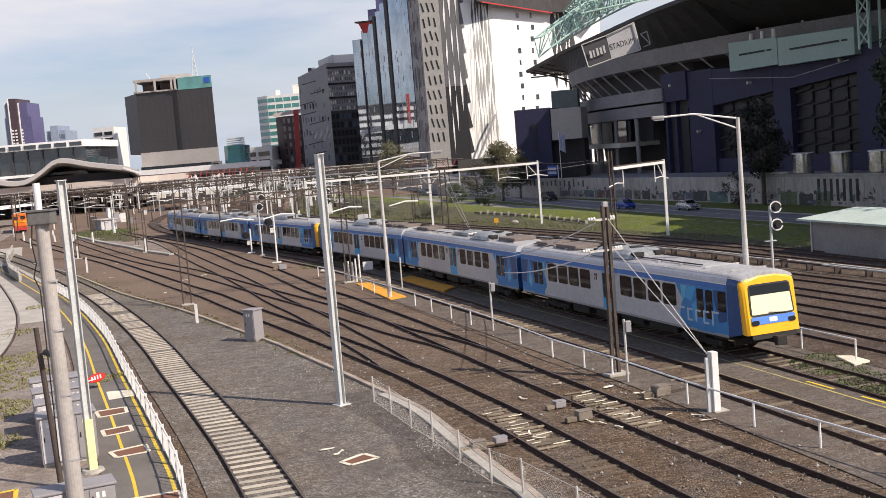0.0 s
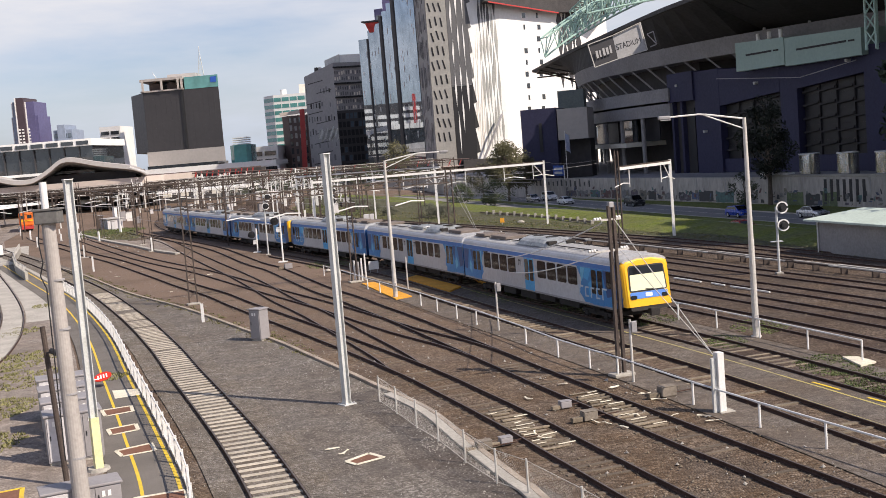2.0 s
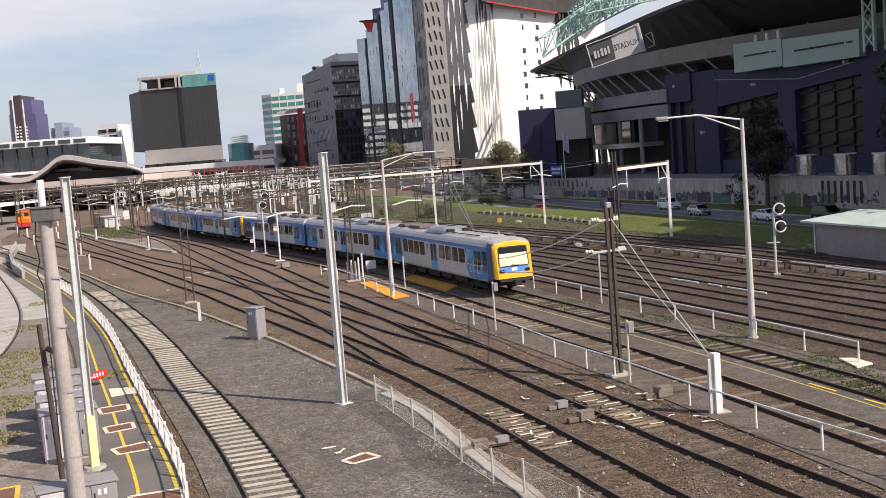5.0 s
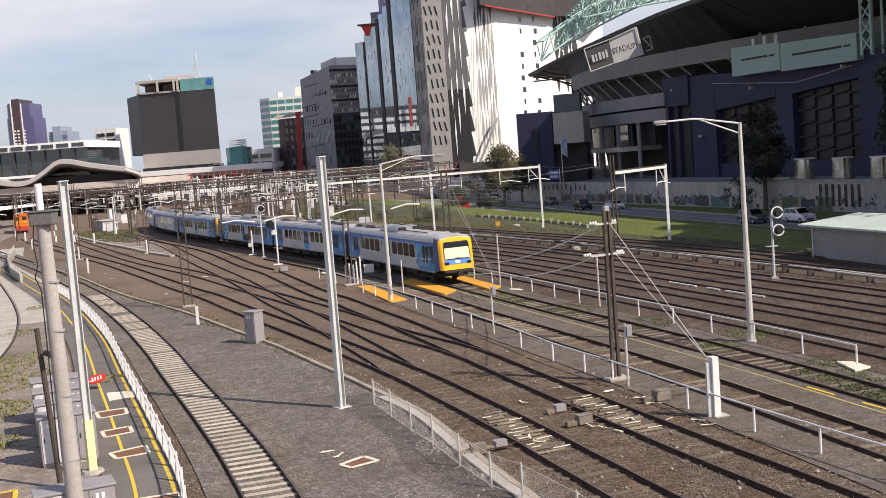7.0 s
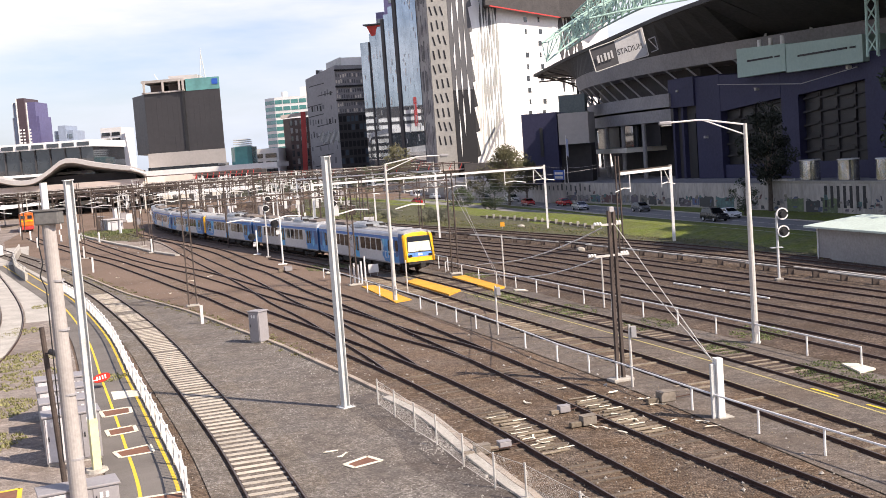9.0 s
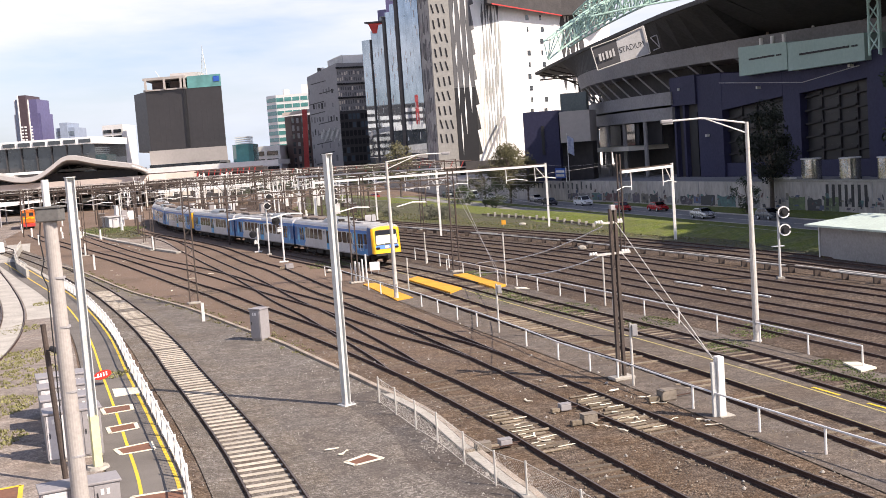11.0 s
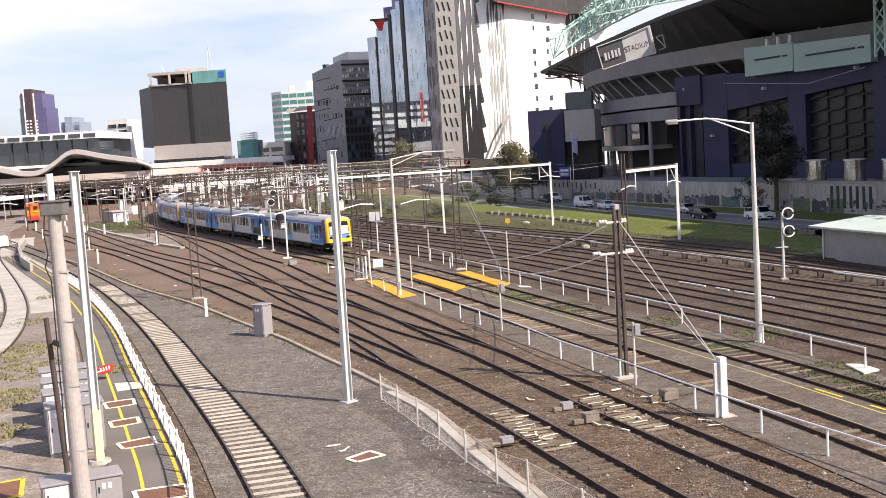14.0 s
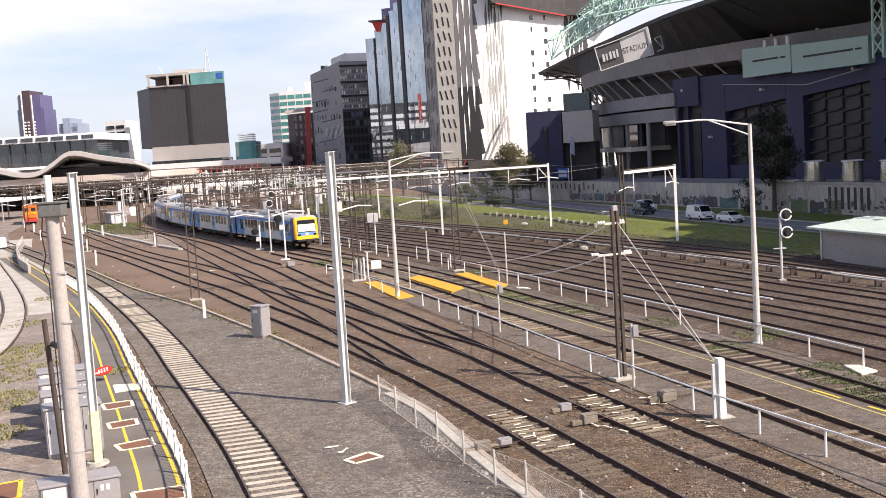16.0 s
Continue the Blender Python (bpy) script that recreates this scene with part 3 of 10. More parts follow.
def railway(q, label, y0=-8, y1=330, simple=False):
    root = tagged(empty("railway_track"), label, "railway track", "railway tracks", kind="structure")
    q = between(q, y0, y1)
    for side in (-0.835, 0.835):
        line = shifted(q, side)
        bm = bmesh.new()
        sweep(bm, line, [(-0.05, 0), (0.05, 0), (0.034, 0.12), (-0.034, 0.12)] if simple else RAIL)
        r = part("rail", bm, M["rail"], root)
        bm = bmesh.new()
        sweep(bm, line, HEAD if not simple else [(-0.03, 0.1205), (0.03, 0.1205), (0.026, 0.127), (-0.026, 0.127)])
        part("rail_head", bm, M["rail_top"], r, "worn dull steel running surface")
    return root


def sleepers(root, q, y0, y1, gap, material, length=2.6, width=0.24, top=0.05, jitter=0.0, skip=0.0, limit=300, seed=3):
    rnd = random.Random(seed)
    bm = bmesh.new()
    box(bm, -length / 2, -width / 2, -0.1, length / 2, width / 2, 0.0)
    for v in bm.verts:
        if v.co.z > -0.05:
            v.co.y *= 0.86
            v.co.x *= 0.985
    me = bpy.data.meshes.new("sleeper")
    bm.to_mesh(me)
    bm.free()
    me.materials.append(material)
    line = between(q, y0, y1)
    arc = np.r_[0, np.cumsum(np.hypot(*np.diff(line[:, :2], axis=0).T))]
    nn = normals(line)
    s = 0.0
    made = 0
    while s < arc[-1] and made < limit:
        x, y = np.interp(s, arc, line[:, 0]), np.interp(s, arc, line[:, 1])
        a = math.degrees(math.atan2(np.interp(s, arc, nn[:, 1]), np.interp(s, arc, nn[:, 0])))
        s += gap * (1 + rnd.uniform(-jitter, jitter))
        if rnd.random() < skip:
            continue
        shared("sleeper", me, root, pose(x + rnd.uniform(-1, 1) * jitter * 0.3, y, top + rnd.uniform(-1, 1) * jitter * 0.05, 0, 0, a + rnd.uniform(-1, 1) * jitter * 12))
        made += 1


def rail_stain(q, y0, y1, z):
    """Rust and oil that gathers beside each rail."""
    for side in (-0.835, 0.835):
        bm = bmesh.new()
        ribbon(bm, shifted(between(q, y0, y1), side), -0.11, 0.11, z)
        tagged(part("rust_stain", bm, M["dark_ballast"]), "dark rust stain on the ballast along a rail", "track bed", kind="structure")


rail_stain(NEAR, -8, 170, 0.027)
bm = bmesh.new()
ribbon(bm, between(WEST, 64, 150), -0.72, 0.72, 0.06)
tagged(part("paved_track_bed", bm, M["concrete"]), "pale concrete paving between the rails of the siding", "track bed", kind="structure")
bm = bmesh.new()
ribbon(bm, between(MAIN, 60, 215), 27.0, 29.3, 0.09)
tagged(part("rough_verge", bm, M["scrub"]), "dry brown scrubby strip between the tracks and grass", "ground", kind="structure")
NEAR_TRACK = railway(NEAR, "near rusty track on pale concrete sleepers", -10, 215)
SECOND_TRACK = railway(SECOND, "rusty track with timber sleepers sunk in brown ballast", -6, 215)
THIRD_TRACK = railway(THIRD, "rusty track with timber sleepers in brown ballast", -2, 215)
FOURTH_TRACK = railway(FOURTH, "rusty siding track beside an asphalt path", -5, 130)
MAIN_TRACK = railway(MAIN, "dark rusty track on which the passenger train runs", 0, 330)
for q, y0 in ((CROSS_A, 55.0), (CROSS_B, 54.0)):
    railway(q, "rusty crossover track through the station throat", y0, 205, True).matrix_basis = Matrix.Translation((0, 0, -0.006))
bm = bmesh.new()
ribbon(bm, between(WEST, 86, 185), 1.0, 3.1, 0.018)
tagged(part("concrete_apron", bm, M["concrete"]), "pale worn concrete apron beside the curved siding", "paving", kind="structure")
bm = bmesh.new()
ribbon(bm, between(WEST, 84, 185), -5.5, -1.0, 0.016)
tagged(part("concrete_apron", bm, M["concrete"]), "pale worn concrete apron beside the curved siding", "paving", kind="structure")
railway(WEST, "curved rusty siding set in pale concrete", 30, 200, True)
bm = bmesh.new()
ribbon(bm, between(MAIN, 0, 300), 2.6, 27.4, -0.002)
tagged(part("suburban_bed", bm, M["mid_ballast"]), "grimy brown ballast between the suburban tracks", "track bed", kind="structure")
for q in [MAIN] + EAST:
    bm = bmesh.new()
    ribbon(bm, between(q, 0, 320), -1.3, 1.3, 0.006)
    tagged(part("track_bed", bm, M["dark_ballast"]), "oil-stained dark brown ballast under the rails", "track bed", kind="structure")
for d, y0 in ((30.4, 196), (34.2, 214), (38.0, 232)):
    railway(shifted(MAIN, d), "rusty siding branching beside the suburban tracks", y0, 300, True)
for q in EAST:
    railway(q, "dark brown rusty suburban track in a row of tracks", 0, 320, True)

# ---- passenger train
M["silver"] = surface("silver_body_paint", (0.55, 0.56, 0.575), 0.42, 0.15, dark=(0.43, 0.435, 0.445), scale=0.25, fine=5, amount=0.7, local=True)
M["roof_paint"] = surface("dusty_grey_roof", (0.45, 0.45, 0.45), 0.65, dark=(0.24, 0.235, 0.23), scale=0.4, fine=6, amount=0.8, local=True)
M["train_blue"] = surface("blue_train_paint", (0.04, 0.20, 0.58), 0.4, dark=(0.03, 0.15, 0.45), scale=0.4, fine=5, amount=0.6, local=True)
M["train_yellow"] = surface("yellow_cab_paint", (0.88, 0.47, 0.012), 0.4, dark=(0.76, 0.38, 0.01), scale=0.5, fine=5, amount=0.5, local=True)
M["under"] = surface("dirty_underframe", (0.03, 0.026, 0.024), 0.85, dark=(0.015, 0.013, 0.012), scale=1.0, fine=9, amount=0.7, local=True)
M["pane"] = glass_sheet("dark_window_glass", (0.010, 0.011, 0.013), 0.08, 0.35, 0.0)
M["hood"] = surface("dull_silver_hood", (0.46, 0.48, 0.48), 0.45, 0.4, dark=(0.20, 0.21, 0.21), scale=0.7, fine=5, amount=0.9, local=True)
M["roof_case"] = surface("brown_grey_roof_case", (0.20, 0.165, 0.14), 0.8, dark=(0.11, 0.09, 0.08), scale=0.5, fine=6, amount=0.8, local=True)
M["blind"] = surface("cream_lowered_blind", (0.82, 0.80, 0.52), 0.35, dark=(0.74, 0.72, 0.48), scale=0.5, fine=4, amount=0.4, local=True)
M["band_blue"] = surface("bright_blue_band", (0.10, 0.27, 0.75), 0.4, scale=0.5, fine=5, amount=0.4, local=True)
M["lamp_glass"] = glass_sheet("lamp_glass", (0.35, 0.35, 0.33), 0.08)


M["lettering"] = surface("pale_blue_lettering", (0.55, 0.66, 0.74), 0.5, scale=1, fine=8, amount=0.4, local=True)
HALF, FLOOR, CANT, CROWN = 1.5, 0.98, 3.56, 3.86
NOSE_FLOOR = 1.2
CAR_GAP = 24.8


def section(w=1.0, drop=0.0, floor=FLOOR):
    pts = [(-HALF * w, floor)]
    pts.append((-HALF * w, CANT - 0.22 - drop))
    for a in range(0, 91, 18):
        r = radians(a)
        pts.append((-(HALF * w - 0.42) - 0.42 * math.cos(r), CANT - 0.22 - drop + 0.42 * math.sin(r)))
    pts.append((-0.5 * w, CROWN - drop))
    return pts + [(-y, z) for y, z in pts[::-1]]


def loft(bm, rings, cap0=True, cap1=True):
    vs = [[bm.verts.new(p) for p in r] for r in rings]
    k = len(vs[0])
    for a, b in zip(vs[:-1], vs[1:]):
        for i in range(k):
            bm.faces.new((a[i], a[(i + 1) % k], b[(i + 1) % k], b[i]))
    if cap0:
        bm.faces.new(vs[0])
    if cap1:
        bm.faces.new(vs[-1][::-1])
    bmesh.ops.recalc_face_normals(bm, faces=bm.faces[:])
    return bm


def side_panel(bm, side, x0, x1, z0, z1, proud, thick=0.02, slant=0.0):
    y = side * (HALF + proud)
    yi = side * (HALF + proud - thick)
    vs = [bm.verts.new(p) for p in ((x0, y, z0), (x1, y, z0), (x1 + slant, y, z1), (x0 + slant, y, z1), (x0, yi, z0), (x1, yi, z0), (x1 + slant, yi, z1), (x0 + slant, yi, z1))]
    for f in ((0, 1, 2, 3), (7, 6, 5, 4), (0, 4, 5, 1), (1, 5, 6, 2), (2, 6, 7, 3), (3, 7, 4, 0)):
        bm.faces.new([vs[i] for i in f])
    bmesh.ops.recalc_face_normals(bm, faces=bm.faces[:])
    return bm


def round_panel(bm, side, x0, x1, z0, z1, proud, r=0.1, thick=0.02):
    """A rounded-corner panel on the car's side."""
    pts = []
    for cx, cz, a0 in ((x1 - r, z1 - r, 0), (x0 + r, z1 - r, 90), (x0 + r, z0 + r, 180), (x1 - r, z0 + r, 270)):
        for a in (0, 30, 60, 90):
            pts.append((cx + r * math.cos(radians(a0 + a)), cz + r * math.sin(radians(a0 + a))))
    out = [bm.verts.new((x, side * (HALF + proud), z)) for x, z in pts]
    inn = [bm.verts.new((x, side * (HALF + proud - thick), z)) for x, z in pts]
    k = len(pts)
    bm.faces.new(out)
    for i in range(k):
        bm.faces.new((out[i], out[(i + 1) % k], inn[(i + 1) % k], inn[i]))
    bmesh.ops.recalc_face_normals(bm, faces=bm.faces[:])
    return bm


def flat_panel(bm, side, pts, proud, thick=0.02):
    """A many-sided panel of (along, up) points on the car's side."""
    out = [bm.verts.new((x, side * (HALF + proud), z)) for x, z in pts]
    inn = [bm.verts.new((x, side * (HALF + proud - thick), z)) for x, z in pts]
    k = len(pts)
    bm.faces.new(out)
    bm.faces.new(inn[::-1])
    for i in range(k):
        bm.faces.new((out[i], out[(i + 1) % k], inn[(i + 1) % k], inn[i]))
    bmesh.ops.recalc_face_normals(bm, faces=bm.faces[:])
    return bm


for key, tone in (("livery_a", (0.03, 0.25, 0.58)), ("livery_b", (0.05, 0.41, 0.76)), ("livery_c", (0.15, 0.54, 0.76)), ("livery_d", (0.014, 0.075, 0.24)), ("livery_e", (0.03, 0.24, 0.56))):
    M[key] = surface("blue_" + key, tone, 0.4, dark=tuple(v * 0.8 for v in tone), scale=0.5, fine=6, amount=0.6, local=True)
LIVERY = [("livery_c", [(0.02, 0.98), (0.16, 0.98), (0.10, 0.70), (0.03, 0.55)]), ("livery_b", [(0.17, 0.98), (0.36, 0.98), (0.24, 0.62), (0.11, 0.70)]), ("livery_e", [(0.03, 0.5), (0.10, 0.66), (0.23, 0.58), (0.17, 0.22), (0.02, 0.26)]),
          ("livery_d", [(0.38, 0.98), (0.62, 0.98), (0.52, 0.5)]), ("livery_b", [(0.26, 0.55), (0.44, 0.75), (0.50, 0.30), (0.28, 0.16)]), ("livery_c", [(0.56, 0.42), (0.66, 0.60), (0.72, 0.3), (0.60, 0.12)]),
          ("livery_d", [(0.70, 0.98), (0.985, 0.98), (0.985, 0.30), (0.82, 0.24)]), ("livery_e", [(0.64, 0.95), (0.69, 0.95), (0.80, 0.2), (0.74, 0.14)]), ("livery_e", [(0.05, 0.2), (0.4, 0.12), (0.44, 0.02), (0.12, 0.02)])]


def bogie(parent, x):
    bm = bmesh.new()
    for s in (-1, 1):
        box(bm, x - 1.75, s * 1.02 - 0.09, 0.45, x + 1.75, s * 1.02 + 0.09, 0.72, 0.03)
        for dx in (-1.2, 1.2):
            box(bm, x + dx - 0.2, s * 1.04 - 0.12, 0.32, x + dx + 0.2, s * 1.04 + 0.12, 0.62, 0.03)
        tube(bm, (x, s * 1.0, 0.62), (x, s * 1.0, 0.97), 0.28, n=10)
    box(bm, x - 0.4, -1.1, 0.5, x + 0.4, 1.1, 0.85)
    frame_ob = part("bogie", bm, M["under"], parent)
    for dx in (-1.2, 1.2):
        for s in (-1, 1):
            bm = bmesh.new()
            tube(bm, (x + dx, s * 0.76, 0.62), (x + dx, s * 0.89, 0.62), 0.47, n=20)
            tube(bm, (x + dx, s * 0.74, 0.62), (x + dx, s * 0.76, 0.62), 0.50, n=20)
            tube(bm, (x + dx, s * 0.89, 0.62), (x + dx, s * 0.93, 0.62), 0.14, n=10)
            part("wheel", bm, M["rail"], frame_ob)


def train_car(cab, label):
    root = tagged(empty("train_car"), label, "train car", "cars of the passenger train")
    front = 10.55 if cab else 11.62
    rear = -11.62
    bm = bmesh.new()
    loft(bm, [[(x, y, z) for y, z in section()] for x in (rear, front)])
    part("body", bm, M["silver"], root, "silver-grey painted body")
    # roof skin in dusty grey, with ribs
    bm = bmesh.new()
    for x0, x1 in ((rear + 0.05, front - 0.02),):
        pts = [(y, z + 0.012) for y, z in section() if z > CANT + 0.1]
        loft(bm, [[(x, y, z) for y, z in pts] + [(x, 1.0, CANT), (x, -1.0, CANT)] for x in (x0, x1)])
    part("roof", bm, M["roof_paint"], root, "pale dusty grey roof")
    for side in (-1, 1):
        bm = bmesh.new()
        side_panel(bm, side, rear + 0.02, front - 0.01, 3.065, 3.315, 0.006)
        part("cantrail_stripe", bm, M["train_blue"], root, "blue stripe below the roof edge")
        bm = bmesh.new()
        side_panel(bm, side, rear + 0.03, front - 0.02, 3.318, 3.36, 0.018)
        part("gutter", bm, M["white_steel"], root)
        bm = bmesh.new()
        side_panel(bm, side, rear + 0.03, front - 0.02, FLOOR - 0.06, FLOOR + 0.05, 0.012)
        part("sole_bar", bm, M["grey_steel"], root)
        # livery panels at the ends
        ends = ((6.75, front - 0.005, 1), (rear + 0.02, -8.1, -1)) if cab else ((8.1, front - 0.01, 1), (rear + 0.02, -8.1, -1))
        for x0, x1, way in ends:
            z0, z1 = FLOOR + 0.06, 3.06
            inner, outer = (x0, x1) if way > 0 else (x1, x0)
            bm = bmesh.new()
            outline = [(outer, z0), (outer, z1), (inner - way * 0.35, z1), (inner + way * 0.15, z0 + 1.3), (inner - way * 0.1, z0 + 0.5), (inner + way * 0.5, z0)]
            flat_panel(bm, side, outline, 0.008)
            panel = part("livery_panel", bm, M["livery_a"], root, "angular facets in several blues")
            fw = abs(outer - inner)
            for tone, pts in LIVERY:
                bm = bmesh.new()
                flat_panel(bm, side, [(inner + way * fw * u, z0 + (z1 - z0) * v) for u, v in pts], 0.0115, 0.006)
                part("livery_facet", bm, M[tone], panel)
        # doors and windows
        doors = ((8.1, 9.5), (-0.95, 0.45), (-9.8, -8.4)) if cab else ((8.3, 9.7), (-0.7, 0.7), (-9.7, -8.3))
        for d0, d1 in doors:
            mid = (d0 + d1) / 2
            for a, b in ((d0, mid - 0.012), (mid + 0.012, d1)):
                bm = bmesh.new()
                side_panel(bm, side, a, b, FLOOR + 0.02, 3.05, 0.018)
                leaf = part("door", bm, M["livery_b"] if abs(mid) < 2 else M["livery_e"], root, "sliding blue door leaf")
                bm = bmesh.new()
                round_panel(bm, side, a + 0.07, b - 0.07, 1.62, 2.96, 0.026, 0.08)
                part("door_window", bm, M["pane"], leaf)
        w = 1.30
        spans = []
        if cab:
            spans += [1.0 + i * 1.4 for i in range(4)] + [-7.75 + i * 1.4 for i in range(4)]
        else:
            spans += [1.5 + i * 1.45 for i in range(4)] + [-7.2 + i * 1.45 for i in range(4)]
        for x in spans:
            bm = bmesh.new()
            round_panel(bm, side, x, x + (1.18 if cab else 1.1), 1.92, 2.98, 0.014, 0.13)
            part("window", bm, M["pane"], root)
        # plain bars in place of the operator's name
        if cab:
            rnd = random.Random(5)
            x = 10.1
            for k, (wd, hh) in enumerate(((0.68, 0.66), (0.62, 0.62), (0.56, 0.6), (0.6, 0.6), (0.7, 0.62))):
                x -= wd + 0.08
                bm = bmesh.new()
                side_panel(bm, side, x, x + 0.11, 1.36, 1.36 + hh, 0.032)
                side_panel(bm, side, x + 0.11, x + wd * 0.8, 1.27 + hh, 1.36 + hh, 0.032)
                if k % 2:
                    side_panel(bm, side, x + 0.11, x + wd * 0.7, 1.36, 1.45, 0.032)
                part("lettering_bar", bm, M["lettering"], root, "plain pale bar")
            bm = bmesh.new()
            round_panel(bm, side, 9.85, 10.45, 2.06, 2.98, 0.016, 0.08)
            part("cab_side_window", bm, M["pane"], root)
        # small dark arrow marks beside the middle door
        for x in (-1.42, 1.05) if not cab else (-1.85,):
            bm = bmesh.new()
            for i in range(2):
                side_panel(bm, side, x + i * 0.2, x + i * 0.2 + 0.06, 2.5, 2.78, 0.014, slant=0.1)
                side_panel(bm, side, x + i * 0.2, x + i * 0.2 + 0.15, 2.78, 2.86, 0.014)
            part("door_mark", bm, M["under"], root, "small dark arrow mark")
        # small grey number bars over the windows at the car's end
        bm = bmesh.new()
        side_panel(bm, side, rear + 3.7, rear + 4.6, 3.0, 3.05, 0.012)
        part("number_bar", bm, M["under"], root, "small plain dark bar")
    # underfloor equipment
    rnd = random.Random(2)
    for x, l in ((4.6, 2.6), (1.6, 2.2), (-1.2, 2.4), (-4.2, 2.0)):
        bm = bmesh.new()
        box(bm, x - l / 2, -1.25, 0.36 + rnd.uniform(0, 0.12), x + l / 2, 1.2, FLOOR - 0.02, 0.04)
        part("equipment_case", bm, M["under"], root)
    bm = bmesh.new()
    box(bm, rear + 0.1, -1.3, FLOOR - 0.2, front - 0.1, 1.3, FLOOR - 0.02)
    part("underframe", bm, M["under"], root)
    for x in (8.0, -8.0):
        bogie(root, x)
    # roof equipment
    for x, l in ((-0.6, 4.4),) if cab else ((4.5, 3.2),):
        prof = [(-1.2, CROWN - 0.06), (-1.08, CROWN + 0.18), (-0.8, CROWN + 0.34), (-0.35, CROWN + 0.42), (0.35, CROWN + 0.42), (0.8, CROWN + 0.34), (1.08, CROWN + 0.18), (1.2, CROWN - 0.06)]
        bm = bmesh.new()
        loft(bm, [[(x - l / 2, y * 0.9, CROWN - 0.04 + (z - CROWN) * 0.4) for y, z in prof]] + [[(x + dx, y, z) for y, z in prof] for dx in (-l / 2 + 0.5, l / 2 - 0.5)]
             + [[(x + l / 2, y * 0.9, CROWN - 0.04 + (z - CROWN) * 0.4) for y, z in prof]])
        ac = part("air_conditioner", bm, M["hood"], root, "silver rounded air-conditioning hood")
        for y in (-0.45, 0.45):
            bm = bmesh.new()
            tube(bm, (x + y * 2, 0, CROWN + 0.38), (x + y * 2, 0, CROWN + 0.45), 0.42, n=16)
            part("fan_grille", bm, M["under"], ac)
        for dx in (-l / 2 + 0.25, l / 2 - 0.25):
            for y in (-0.62, 0.62):
                bm = bmesh.new()
                box(bm, x + dx * 1.06 - 0.2, y - 0.3, CROWN + 0.02, x + dx * 1.06 + 0.2, y + 0.3, CROWN + 0.26, 0.04)
                part("grille", bm, M["under"], ac)
    for k in range(11):
        xx = rear + 1.2 + k * 2.05
        bm = bmesh.new()
        box(bm, xx, -0.95, CROWN - 0.04, xx + 0.06, 0.95, CROWN + 0.035)
        part("roof_rib", bm, M["roof_paint"], root)
    for y in (-0.7, 0.7):
        bm = bmesh.new()
        tube(bm, (rear + 0.4, y, CROWN + 0.05), (front - 3.0, y, CROWN + 0.05), 0.035, n=6)
        part("roof_conduit", bm, M["under"], root)
    for x, l in ((-6.6, 2.6), (-9.9, 1.6)) if cab else ((0.2, 3.0), (-8.6, 2.6), (8.6, 2.6)):
        bm = bmesh.new()
        box(bm, x - l / 2, -0.8, CROWN - 0.03, x + l / 2, 0.8, CROWN + 0.22, 0.05)
        part("roof_box", bm, M["roof_case"] if abs(x) > 3 else M["hood"], root, "brown-grey dusty roof case" if abs(x) > 3 else "")
    if not cab:
        bm = bmesh.new()
        for s in (-0.5, 0.5):
            tube(bm, (-0.9, s, CROWN + 0.1), (0.5, s * 0.6, CROWN + 0.45), 0.025, n=6)
            tube(bm, (0.5, s * 0.6, CROWN + 0.45), (-0.4, s * 0.8, CROWN + 0.85), 0.02, n=6)
        tube(bm, (-0.4, -0.85, CROWN + 0.87), (-0.4, 0.85, CROWN + 0.87), 0.03, n=6)
        tube(bm, (0.5, -0.35, CROWN + 0.45), (0.5, 0.35, CROWN + 0.45), 0.025, n=6)
        part("pantograph", bm, M["under"], root)
    for x, s in ((rear, -1),) if cab else ((rear, -1), (front, 1)):
        bm = bmesh.new()
        box(bm, min(x, x + s * 0.02), -1.47, FLOOR, max(x, x + s * 0.02), 1.47, 3.36)
        part("end_wall", bm, M["livery_d"], root, "dark blue end wall")
    # gangway or coupling at the plain ends
    for x, s in ((rear, -1),) if cab else ((rear, -1), (front, 1)):
        bm = bmesh.new()
        box(bm, min(x, x + s * 0.28), -0.75, FLOOR - 0.1, max(x, x + s * 0.28), 0.75, 3.5, 0.05)
        part("gangway", bm, M["rubber"], root)
    if cab:
        def cab_ring(x, w, drop, fl):
            r = []
            for y, z in section(w, drop, fl):
                lean = 0.19 - 0.15 * (z - NOSE_FLOOR)
                r.append((x + (lean if x > 10.9 else 0) * (x - 10.9) / 0.72, y, z))
            return r

        bm = bmesh.new()
        loft(bm, [cab_ring(10.55, 1.0, 0.0, FLOOR), cab_ring(10.95, 0.99, 0.01, FLOOR + 0.08), cab_ring(11.42, 0.955, 0.06, NOSE_FLOOR)], cap0=False, cap1=False)
        part("cab_side", bm, M["livery_d"], root, "dark blue cab side")
        bm = bmesh.new()
        rings = []
        for x, w, drop in ((10.5, 1.0, 0.0), (10.95, 0.99, 0.01), (11.40, 0.955, 0.06)):
            top = [(x, y, z + 0.014) for y, z in section(w, drop)[4:-4]]
            rings.append(top + [(x, 1.0, CANT - 0.2), (x, -1.0, CANT - 0.2)])
        loft(bm, rings)
        part("cab_roof", bm, M["roof_paint"], root, "pale dusty grey cab roof")
        bm = bmesh.new()
        loft(bm, [cab_ring(11.38, 0.965, 0.055, NOSE_FLOOR), cab_ring(11.46, 0.94, 0.085, NOSE_FLOOR - 0.04), cab_ring(11.54, 0.90, 0.14, NOSE_FLOOR - 0.06), cab_ring(11.62, 0.83, 0.24, NOSE_FLOOR - 0.04)], cap0=False)
